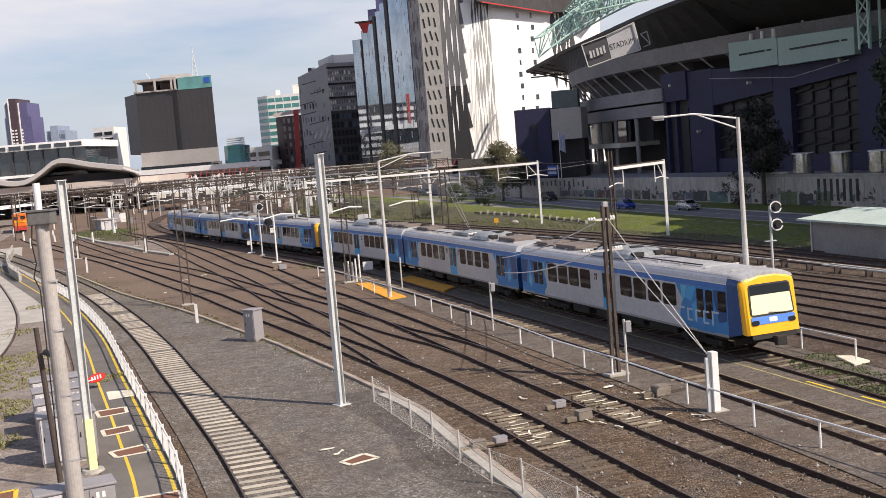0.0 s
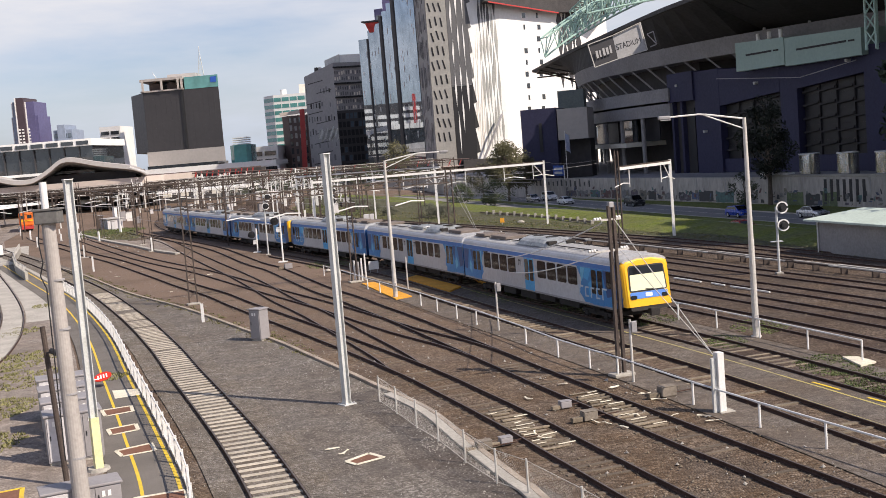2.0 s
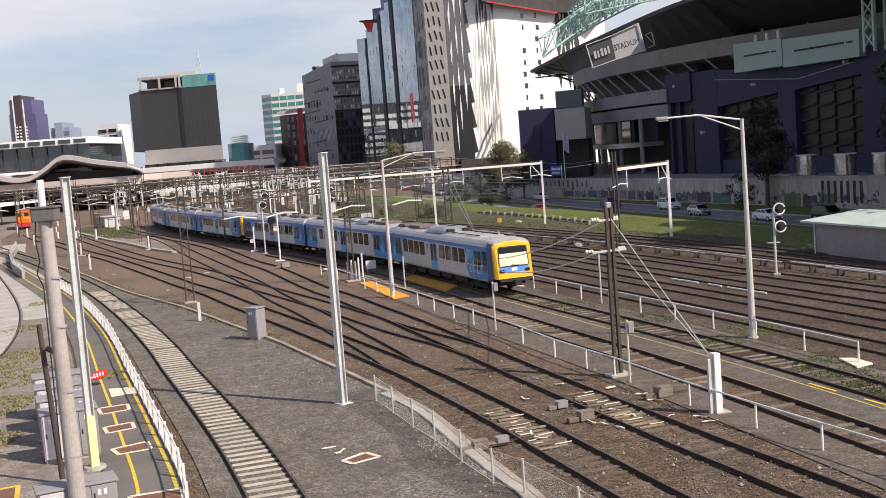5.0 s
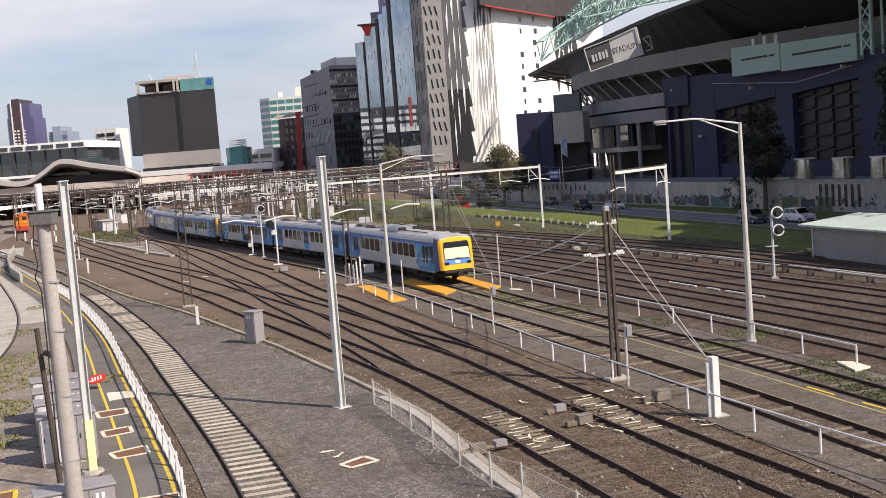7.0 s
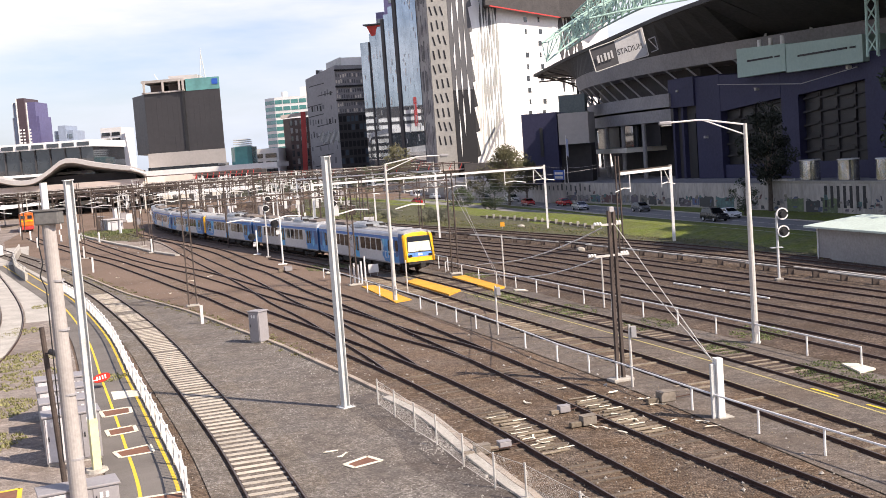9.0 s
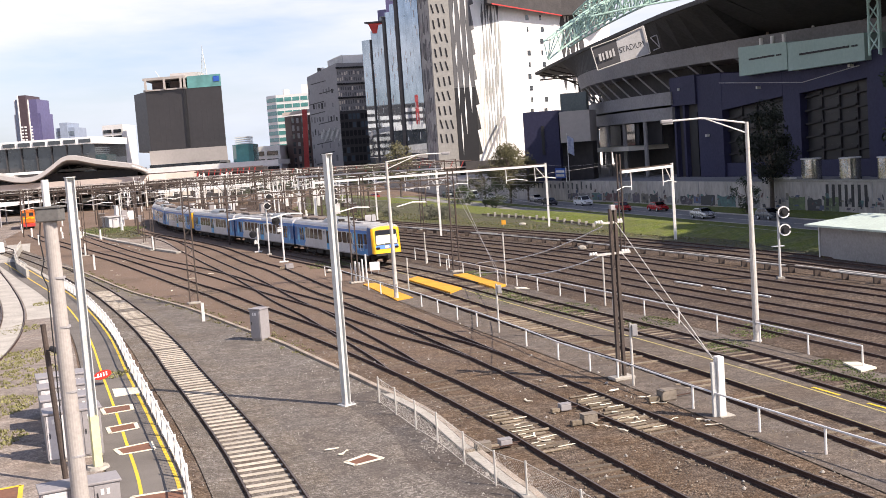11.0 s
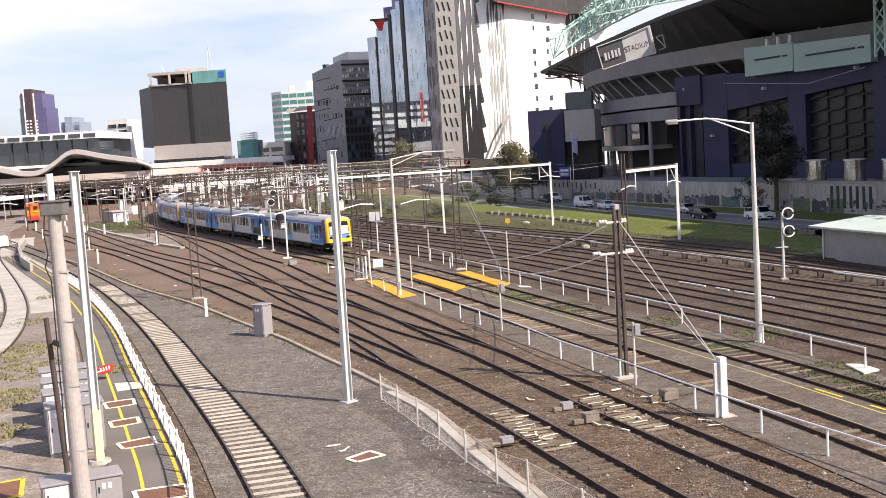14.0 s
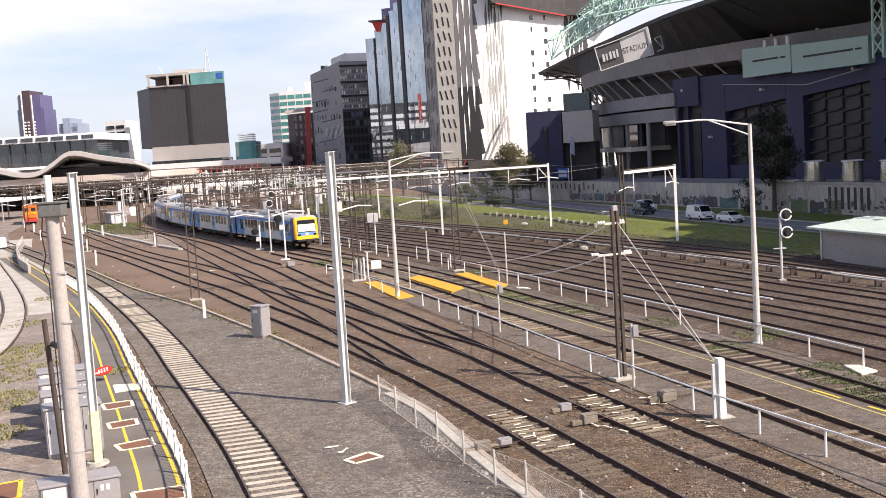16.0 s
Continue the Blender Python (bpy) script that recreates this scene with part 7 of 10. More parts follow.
def locomotive():
    root = tagged(empty("locomotive", -89.8, 247.1, 0, -70), "orange and yellow diesel locomotive at the platform", "locomotive")
    bm = bmesh.new()
    box(bm, -8, -1.4, 1.2, 5, 1.4, 3.6, 0.25)
    part("hood", bm, M["orange_loco"], root)
    bm = bmesh.new()
    box(bm, 5, -1.45, 1.2, 7.6, 1.45, 4.1, 0.3)
    cab_ = part("cab", bm, M["orange_loco"], root)
    for s in (-0.7, 0.7):
        bm = bmesh.new()
        box(bm, 7.58, s - 0.45, 2.8, 7.66, s + 0.45, 3.5, 0.03)
        part("windscreen", bm, M["dark_glass"], cab_)
    bm = bmesh.new()
    box(bm, 7.6, -1.3, 2.2, 7.65, 1.3, 2.5)
    part("yellow_band", bm, M["train_yellow"], cab_)
    bm = bmesh.new()
    box(bm, 7.4, -1.4, 0.5, 7.9, 1.4, 1.2, 0.05)
    part("buffer_beam", bm, M["red_steel"], root)
    bm = bmesh.new()
    box(bm, -8, -1.2, 0.17, 7, 1.2, 1.2, 0.1)
    part("bogie", bm, M["black"], root)
    return root


locomotive()

# ---- road vehicles
def car_paint(name, c, metal=0.2):
    return surface("car_paint_" + name, c, 0.28, metal, dark=tuple(v * 0.85 for v in c), scale=0.5, fine=3, amount=0.4, local=True)


CARP = {"white": car_paint("white", (0.80, 0.80, 0.79), 0.0), "silver": car_paint("silver", (0.50, 0.51, 0.53), 0.6), "black": car_paint("black", (0.02, 0.021, 0.024)),
        "grey": car_paint("grey", (0.13, 0.14, 0.15), 0.4), "blue": car_paint("blue", (0.02, 0.06, 0.38)), "red": car_paint("red", (0.42, 0.015, 0.015)), "dark_green": car_paint("dark_green", (0.03, 0.05, 0.05))}
M["tail_red"] = surface("red_lamp_plastic", (0.5, 0.02, 0.02), 0.3, scale=2, fine=8, amount=0.2, local=True)
SHAPES = {
    "sedan": (4.6, 1.78, [(-2.3, 0.55, 0.72), (-2.25, 0.95, 0.95), (-1.4, 1.0, 1.0), (1.0, 0.98, 1.0), (2.15, 0.80, 0.98), (2.3, 0.60, 0.85)], [(-1.75, 0.98), (-1.0, 1.42), (0.35, 1.44), (1.25, 0.97)]),
    "hatch": (4.1, 1.74, [(-2.05, 0.6, 0.8), (-2.0, 1.02, 0.96), (-1.0, 1.02, 1.0), (0.9, 1.0, 1.0), (1.9, 0.84, 0.98), (2.05, 0.62, 0.85)], [(-1.95, 1.0), (-1.45, 1.46), (0.3, 1.5), (1.2, 0.99)]),
    "suv": (4.7, 1.88, [(-2.35, 0.65, 0.85), (-2.3, 1.12, 0.97), (-1.2, 1.12, 1.0), (1.0, 1.1, 1.0), (2.2, 1.0, 0.98), (2.35, 0.7, 0.88)], [(-2.25, 1.1), (-1.95, 1.74), (0.35, 1.78), (1.2, 1.09)]),
    "van": (5.0, 1.9, [(-2.5, 0.7, 0.95), (-2.48, 1.2, 1.0), (-1.2, 1.2, 1.0), (1.2, 1.15, 1.0), (2.35, 1.0, 0.97), (2.5, 0.65, 0.88)], [(-2.47, 1.15), (-2.35, 1.98), (1.05, 2.0), (1.95, 1.1)]),
    "ute": (5.1, 1.85, [(-2.55, 0.75, 0.97), (-2.5, 1.0, 1.0), (-0.9, 1.0, 1.0), (1.2, 1.02, 1.0), (2.4, 0.95, 0.97), (2.55, 0.7, 0.88)], [(-0.75, 1.0), (-0.5, 1.72), (0.65, 1.75), (1.45, 1.0)]),
}


def road_car(shape, paint, label):
    length, width, deck, cabin = SHAPES[shape]
    root = tagged(empty(shape if shape in ("van", "hatch", "ute") else shape + "_car"), label, "car" if shape != "van" else "van", "cars on the road")
    h = width / 2
    bm = bmesh.new()
    rings = []
    for x, z, w in deck:
        y = h * w
        rings.append([(x, -y, 0.32), (x, -y * 1.0, z * 0.72), (x, -y * 0.94, z), (x, y * 0.94, z), (x, y, z * 0.72), (x, y, 0.32)])
    loft(bm, rings)
    body = part("body", bm, CARP[paint], root)
    (x0, z0), (x1, z1), (x2, z2), (x3, z3) = cabin
    bm = bmesh.new()
    t, b = h * 0.78, h * 0.93
    loft(bm, [[(x0, -b, z0), (x0, b, z0)], [(x1, -t, z1), (x1, t, z1)], [(x2, -t, z2), (x2, t, z2)], [(x3, -b, z3), (x3, b, z3)]][1:3] and
         [[(x0, -b, z0 - 0.03), (x1, -t, z1), (x2, -t, z2), (x3, -b, z3 - 0.03)], [(x0, b, z0 - 0.03), (x1, t, z1), (x2, t, z2), (x3, b, z3 - 0.03)]])
    part("cabin", bm, CARP[paint], root)
    # glazing
    def lerp(p, q, u):
        return (p[0] + (q[0] - p[0]) * u, p[1] + (q[1] - p[1]) * u, p[2] + (q[2] - p[2]) * u)
    for s in (-1, 1):
        lo0, hi0, hi1, lo1 = (x0, s * b, z0), (x1, s * t, z1), (x2, s * t, z2), (x3, s * b, z3)
        panes = ((0.06, 0.47), (0.50, 0.93)) if shape != "van" else ((0.62, 0.96),)
        for u0, u1 in panes:
            bm = bmesh.new()
            a, d = lerp(lo0, lo1, u0), lerp(lo0, lo1, u1)
            e, f = lerp(hi0, hi1, u0), lerp(hi0, hi1, u1)
            pts = [lerp(a, e, 0.12), lerp(d, f, 0.12), lerp(d, f, 0.86), lerp(a, e, 0.86)]
            pts = [(p[0], p[1] + s * 0.015, p[2]) for p in pts]
            quad(bm, pts if s < 0 else pts[::-1], 0.02)
            part("side_window", bm, M["pane"], root)
    for lo, hi, dx, nm in (((x3, z3), (x2, z2), 0.02, "windscreen"), ((x0, z0), (x1, z1), -0.02, "rear_window")):
        if shape == "van" and nm == "rear_window":
            continue
        bm = bmesh.new()
        pts = [(lo[0] + (hi[0] - lo[0]) * u + dx, s * (b + (t - b) * u) * 0.9, lo[1] + (hi[1] - lo[1]) * u + 0.015) for u, s in ((0.1, -1), (0.1, 1), (0.9, 1), (0.9, -1))]
        quad(bm, pts if dx > 0 else pts[::-1], 0.02)
        part(nm, bm, M["pane"], root)
    for x in (-length * 0.3, length * 0.31):
        for s in (-1, 1):
            bm = bmesh.new()
            tube(bm, (x, s * (h - 0.2), 0.33), (x, s * (h + 0.01), 0.33), 0.33, n=16)
            wh = part("wheel", bm, M["rubber"], root)
            bm = bmesh.new()
            tube(bm, (x, s * (h + 0.005), 0.33), (x, s * (h + 0.025), 0.33), 0.2, n=12)
            part("rim", bm, M["galv"], wh)
    for s in (-1, 1):
        bm = bmesh.new()
        z = deck[-2][1] * 0.86
        box(bm, length / 2 - 0.14, s * h * 0.72 - 0.18, z - 0.16, length / 2 - 0.02, s * h * 0.72 + 0.18, z, 0.02)
        part("headlight", bm, M["lamp_glass"], root)
        bm = bmesh.new()
        box(bm, -length / 2 - 0.01, s * h * 0.74 - 0.12, 0.72, -length / 2 + 0.1, s * h * 0.74 + 0.12, 0.9, 0.02)
        part("tail_lamp", bm, M["tail_red"], root)
    bm = bmesh.new()
    box(bm, length / 2 - 0.1, -h * 0.5, 0.4, length / 2 + 0.01, h * 0.5, 0.58, 0.02)
    part("grille", bm, M["black"], root)
    if shape == "ute":
        bm = bmesh.new()
        for p, q in (((-2.45, -0.85, 1.0), (-2.45, -0.85, 1.5)), ((-2.45, 0.85, 1.0), (-2.45, 0.85, 1.5)), ((-2.45, -0.85, 1.5), (-2.45, 0.85, 1.5))):
            tube(bm, p, q, 0.04, n=6)
        part("rack", bm, M["white_steel"], root)
    return root


CAR_LIST = [
    ("sedan", "silver", "silver sedan driving on the road", 1.7, 118.5, -15.0), ("hatch", "blue", "bright blue hatchback driving on the road", -1.7, 133.0, -16.5),
    ("suv", "black", "black off-road car driving on the road", 1.7, 176.0, -18.25), ("sedan", "white", "white sedan driving on the road", -1.7, 208.1, -23.13),
    ("suv", "white", "white off-road car driving on the road", 1.7, 214.8, -17.78), ("hatch", "silver", "silver hatchback driving on the road", -1.7, 225.9, -23.25),
    ("suv", "grey", "dark grey off-road car driving on the road", -1.7, 253.3, -22.56), ("sedan", "white", "white sedan driving on the road", 1.7, 275.5, -18.55),
    ("suv", "black", "black off-road car driving on the road", -1.7, 310.0, -22.63), ("hatch", "grey", "dark grey hatchback driving on the road", 1.7, 310.4, -19.25),
    ("sedan", "silver", "silver sedan driving on the road", -1.7, 357.4, -22.5), ("hatch", "red", "red hatchback driving on the road", -1.7, 385.3, -22.52),
    ("sedan", "red", "red sedan driving on the road", 1.7, 351.9, -20.05), ("ute", "white", "white utility truck driving on the road", 1.7, 384.6, -20.2),
    ("sedan", "black", "black sedan driving on the road", -1.7, 391.4, -20.04), ("sedan", "silver", "silver sedan driving on the road", 1.7, 429.1, -21.88),
    ("sedan", "white", "white sedan driving on the road", -1.7, 442.8, -21.24), ("van", "white", "white delivery van driving on the road", -1.7, 466.5, -22.2),
    ("suv", "white", "white off-road car driving on the road", 1.7, 485.6, -21.82), ("suv", "dark_green", "dark green off-road car driving on the road", -1.7, 490.0, -22.5),
    ("sedan", "red", "dark red sedan driving away on the near carriageway", NEAR_ROAD - 1.7, 34.9, 20.8), ("suv", "black", "black off-road car driving away on the near carriageway", NEAR_ROAD - 1.7, -283.9, 24.9)]
CARS = []
made = {}
for shape, paint, label, off, s0, v in CAR_LIST:
    if (shape, paint) in made:
        ob = copy_thing(made[(shape, paint)], pose(0, 0, 0))
        ob["label"] = label
    else:
        ob = made[(shape, paint)] = road_car(shape, paint, label)
    CARS.append((ob, off, s0, v))

# ---- trees
M["bark"] = surface("grey_brown_bark", (0.16, 0.125, 0.10), 0.9, dark=(0.07, 0.055, 0.045), scale=1.5, fine=10, amount=0.9, bump=0.3)
M["leaf_olive"] = surface("olive_leaves", (0.115, 0.105, 0.05), 0.75, dark=(0.05, 0.05, 0.022), scale=0.5, fine=4, amount=0.9)
M["leaf_grey"] = surface("grey_green_leaves", (0.12, 0.125, 0.09), 0.8, dark=(0.06, 0.065, 0.045), scale=0.5, fine=4, amount=0.9)
# darker copy of the green leaves, with the stadium's shade in its colour
M["leaf_shaded"] = surface("shaded_green_leaves", (0.030, 0.036, 0.020), 0.85, dark=(0.014, 0.017, 0.010), scale=0.5, fine=4, amount=0.9)
M["leaf_dark"] = surface("dark_green_leaves", (0.055, 0.075, 0.03), 0.75, dark=(0.02, 0.03, 0.012), scale=0.5, fine=4, amount=0.9)


def tree(x, y, z0, h, spread, leaf, label, seed, clumps=26, per=70, low=0.3):
    rnd = random.Random(seed)
    root = tagged(empty("tree", x, y, z0), label, "tree", "trees")
    bm = bmesh.new()
    tube(bm, (0, 0, 0), (0.1, 0, h * 0.35), 0.025 * h, 0.018 * h, 8)
    tube(bm, (0.1, 0, h * 0.35), (0.0, 0.1, h * 0.75), 0.018 * h, 0.008 * h, 8)
    ends = []
    for i in range(clumps):
        a = rnd.uniform(0, 6.28)
        f = rnd.uniform(low, 1.0)
        r = spread * math.sin(math.pi * min(1, 0.15 + 0.8 * (f - low) / (1 - low))) * rnd.uniform(0.45, 1.0)
        e = Vector((r * math.cos(a), r * math.sin(a), h * (f * 0.92 + 0.04)))
        ends.append(e)
        if i % 2 == 0:
            tube(bm, (0.05, 0, h * max(0.2, f * 0.6)), e, 0.007 * h, 0.003 * h, 5)
    part("trunk", bm, M["bark"], root)
    vs, fs = [], []
    for e in ends:
        cr = spread * rnd.uniform(0.22, 0.42)
        for _ in range(per):
            d = Vector((rnd.gauss(0, 1), rnd.gauss(0, 1), rnd.gauss(0, 0.75))).normalized() * cr * rnd.random() ** 0.4
            c = e + d
            s = rnd.uniform(0.10, 0.24) * (h / 8) ** 0.5
            u = Vector((rnd.uniform(-1, 1), rnd.uniform(-1, 1), rnd.uniform(-1, 1))).normalized()
            w = u.orthogonal().normalized()
            k = len(vs)
            vs += [c - u * s, c + w * s * 0.5, c + u * s, c - w * s * 0.5]
            fs.append((k, k + 1, k + 2, k + 3))
    me = bpy.data.meshes.new("crown")
    me.from_pydata(vs, [], fs)
    me.materials.append(leaf)
    cr_ob = new("crown", me)
    cr_ob.parent = root
    cr_ob["kind"] = "stuff"
    return root


tree(14.5, 224, -1.0, 11.5, 4.4, M["leaf_olive"], "olive brown tree with uneven crown beside the wall", 1, 46, 150)
tree(9.5, 226, -1.0, 7.5, 3.2, M["leaf_olive"], "small olive tree beside the wall", 2)
tree(18.5, 230, -1.0, 8.5, 3.2, M["leaf_olive"], "olive brown tree beside the wall", 3, 30, 120)
tree(-8.5, 268, 0, 13.0, 4.2, M["leaf_olive"], "olive tree below the glass tower", 4, 30, 80)
tree(4.6, 216, -1.0, 4.2, 2.6, M["leaf_dark"], "low dark shrub by the road", 5, 22, 130, 0.1)
tree(11.0, 214, -1.0, 4.6, 3.2, M["leaf_dark"], "low dark shrub by the road", 6, 22, 130, 0.1)
tree(47.6, 160.5, -1.4, 15.0, 4.4, M["leaf_shaded"], "tall dark tree in front of the stadium wall", 7, 40, 110, 0.32)
for i, (x, y, h, r) in enumerate(((-1.4, 172.5, 2.3, 1.9), (1.2, 171.5, 2.2, 1.9), (-12.2, 208, 2.6, 2.4), (-15.5, 214, 2.2, 2.0), (-8.0, 190, 1.6, 1.5))):
    tree(x, y, 0, h, r, M["leaf_grey"], "low grey-green rounded shrub on the rough ground", 140 + i, 20, 110, 0.12)
tree(43.2, 158, -1.4, 5.2, 2.0, M["leaf_dark"], "dark shrub beside the wall", 8, 14, 70, 0.1)
for i, (x, y) in enumerate(((-60, 346), (-51, 350), (-43, 345), (-36, 348), (-27, 344), (-19, 346), (-11, 340), (-4, 336))):
    tree(x, y, 0, 5 + (i * 7 % 4) * 0.8, 4.2, M["leaf_dark"], "low dark green tree below the footbridge", 60 + i, 18, 80, 0.08)
for i, (x, y) in enumerate(((-34, 300), (-27, 296), (-18, 292), (-45, 318), (-52, 330))):
    tree(x, y, 0, 6 + (i % 3), 3.5, M["leaf_dark"], "dark green tree near the station", 20 + i, 16, 60, 0.2)
# two groups of trees added right of the view to shade the grass bank
for i, (x, y, h) in enumerate(((46.5, 93, 20), (45.0, 86, 19), (50.0, 101, 20), (49.5, 92, 22), (54.5, 109, 20), (53.0, 103, 22), (58.5, 113, 21), (51.5, 97, 22), (62.0, 121, 20))):
    tree(x, y, -1.4, h, 6.0, M["leaf_dark"], "unseen tall dark tree added to shade the grass", 40 + i, 44, 80, 0.12)
for i, (x, y, h) in enumerate(((47.5, 104, 24), (50.5, 111, 25), (45.5, 98, 24), (54.5, 119, 25), (49.5, 106, 26), (43.5, 91, 25), (45.0, 95, 27), (53.5, 115, 27), (48.8, 106, 27), (46.5, 99.5, 27))):
    tree(x, y, -1.4, h, 4.6, M["leaf_dark"], "unseen slender dark tree added to shade the grass", 80 + i, 100, 260, 0.2)

# ---- poles, masts, portals and signals
def lamp_post(x, y, h, reach, label):
    root = tagged(empty("street_lamp", x, y), label, "street lamp", "yard street lamps")
    bm = bmesh.new()
    tube(bm, (0, 0, 0), (0, 0, h * 0.45), 0.17, 0.14, 12)
    tube(bm, (0, 0, h * 0.45), (0, 0, h), 0.13, 0.09, 12)
    tube(bm, (0, 0, 0), (0, 0, 0.06), 0.26, n=12)
    part("pole", bm, M["pale_galv"], root)
    s = 1 if reach > 0 else -1
    bm = bmesh.new()
    chain(bm, [(0, 0, h - 0.05), (reach * 0.5, 0, h + 0.28), (reach * 0.62, 0, h + 0.33), (reach, 0, h + 0.30)], 0.045)
    part("arm", bm, M["white_steel"], root)
    bm = bmesh.new()
    tube(bm, (0, 0, h - 0.55), (reach * 0.55, 0, h + 0.28), 0.035)
    part("brace", bm, M["white_steel"], root)
    bm = bmesh.new()
    box(bm, min(reach, reach + s * 0.6), -0.13, h + 0.2, max(reach, reach + s * 0.6), 0.13, h + 0.38, 0.05)
    head = part("lamp_head", bm, M["grey_steel"], root)
    bm = bmesh.new()
    box(bm, min(reach, reach + s * 0.5), -0.1, h + 0.14, max(reach, reach + s * 0.5), 0.1, h + 0.2, 0.02)
    part("lens", bm, M["lamp_glass"], head)
    bm = bmesh.new()
    box(bm, -0.1, -0.2, 0.5, 0.1, -0.15, 1.1)
    part("hatch", bm, M["grey_steel"], root)
    return root


lamp_post(15.3, 55.2, 10.85, -3.6, "tall pale street lamp with a braced arm beside the fence")
lamp_post(-3.5, 81.4, 10.0, 4.0, "tall pale street lamp standing on an orange board")


def beam_mast(x, y, h, turn, foot, label, w=0.28, d=0.28):
    """A mast of H-section steel on a small footing."""
    root = tagged(empty("catenary_mast", x, y, 0, turn), label, "catenary mast", "steel masts")
    bm = bmesh.new()
    box(bm, -w / 2, -d / 2, 0, w / 2, -d / 2 + 0.03, h)
    box(bm, -w / 2, d / 2 - 0.03, 0, w / 2, d / 2, h)
    box(bm, -0.015, -d / 2 + 0.03, 0, 0.015, d / 2 - 0.03, h)
    part("column", bm, M["galv"], root)
    bm = bmesh.new()
    box(bm, -w / 2 - 0.03, -d / 2 - 0.03, h, w / 2 + 0.03, d / 2 + 0.03, h + 0.03)
    part("cap", bm, M["white_steel"], root)
    bm = bmesh.new()
    if foot == "concrete":
        tube(bm, (0, 0, 0), (0, 0, 0.12), 0.42, 0.38, 14)
        part("footing", bm, M["concrete"], root)
    else:
        box(bm, -0.3, -0.3, 0, 0.3, 0.3, 0.06, 0.01)
        part("footing", bm, M["galv"], root)
        for i, j in ((-1, -1), (1, -1), (1, 1), (-1, 1)):
            bm = bmesh.new()
            tube(bm, (i * 0.22, j * 0.22, 0.06), (i * 0.22, j * 0.22, 0.14), 0.03, n=6)
            part("bolt", bm, M["grey_steel"], root)
    return root


beam_mast(-4.5, 47.4, 10.7, -52, "plate", "tall galvanised steel mast standing in the gravel yard")
m_left = beam_mast(-12.9, 39.9, 10.5, -58, "concrete", "tall galvanised steel mast with a pale yellow foot beside the walkway")
bm = bmesh.new()
box(bm, -0.145, -0.145, 0.1, 0.145, 0.145, 1.95)
part("foot_paint", bm, surface("pale_yellow_paint", (0.80, 0.76, 0.42), 0.6, scale=1, fine=9, amount=0.5), m_left, "pale yellow painted sleeve")


def round_pole():
    root = tagged(empty("utility_pole", -11.62, 34.0), "thick round grey concrete pole with a box near its top", "utility pole")
    bm = bmesh.new()
    tube(bm, (0, 0, 0), (-0.09, 0, 9.32), 0.27, 0.2, 20)
    part("pole", bm, surface("smooth_grey_pole", (0.43, 0.395, 0.365), 0.75, dark=(0.31, 0.28, 0.255), scale=0.9, fine=8, amount=0.6), root)
    bm = bmesh.new()
    box(bm, -0.42, -0.28, 9.24, 0.31, 0.28, 9.64, 0.04)
    box(bm, -0.46, -0.31, 9.64, 0.35, 0.31, 9.70, 0.01)
    part("junction_box", bm, surface("weathered_box", (0.17, 0.165, 0.155), 0.8, scale=2, fine=9, amount=0.6), root, "weathered dark grey box")
    bm = bmesh.new()
    tube(bm, (-0.16, 0.1, 9.69), (-0.16, 0.1, 10.5), 0.11, n=12)
    part("stub", bm, M["white_steel"], root)
    bm = bmesh.new()
    chain(bm, [(-0.3, -0.2, 9.34), (-0.38, -0.2, 8.7), (-0.3, -0.22, 8.1), (-0.42, -0.22, 7.7), (-0.28, -0.2, 7.3), (-0.3, -0.2, 2.0)], 0.02, 5)
    part("loose_cable", bm, M["black"], root)
    for z in (2.0, 4.0, 6.0, 7.5):
        bm = bmesh.new()
        r = 0.275 - 0.07 * z / 8.7
        tube(bm, (0, 0, z), (0, 0, z + 0.06), r, n=20)
        part("band", bm, M["grey_steel"], root)
    return root


round_pole()


def camera_pole():
    root = tagged(empty("camera_pole", -13.5, 38.2), "slim dark pole with a small surveillance camera", "camera pole")
    bm = bmesh.new()
    tube(bm, (0, 0, 0), (-0.25, 0, 5.6), 0.1, 0.09, 10)
    part("pole", bm, M["brown_steel"], root)
    bm = bmesh.new()
    tube(bm, (-0.2, -0.05, 4.7), (0.12, -0.3, 4.72), 0.03, n=6)
    part("bracket", bm, M["black"], root)
    bm = bmesh.new()
    tube(bm, (0.02, -0.2, 4.78), (0.3, -0.34, 4.68), 0.1, n=10)
    cam_body = part("camera_housing", bm, M["black"], root)
    bm = bmesh.new()
    tube(bm, (0.295, -0.338, 4.682), (0.32, -0.35, 4.673), 0.07, n=10)
    part("lens", bm, M["lamp_glass"], cam_body)
    return root


camera_pole()


def lattice_mast(x, y, h, turn=20, w=0.42, label="rusty brown lattice mast beside the tracks", base=True, t=0.085):
    root = tagged(empty("lattice_mast", x, y, 0, turn), label, "catenary mast", "brown lattice masts")
    for s in (-1, 1):
        bm = bmesh.new()
        k = 0.8
        bar(bm, (s * w / 2, 0, 0), (s * w / 2 * k, 0, h), t, 0.16)
        part("leg", bm, M["brown_steel"], root)
    n = int(h / 0.85)
    for i in range(n):
        z = 0.5 + i * (h - 0.8) / n
        f = 1 - 0.2 * z / h
        bm = bmesh.new()
        a = -1 if i % 2 else 1
        bar(bm, (-w / 2 * f * a, 0, z), (w / 2 * f * a, 0, z + 0.55), 0.05, 0.03)
        part("lacing_bar", bm, M["brown_steel"], root)
    if base:
        bm = bmesh.new()
        box(bm, -0.5, -0.35, 0, 0.5, 0.35, 0.14, 0.03)
        part("footing", bm, M["concrete"], root)
    return root


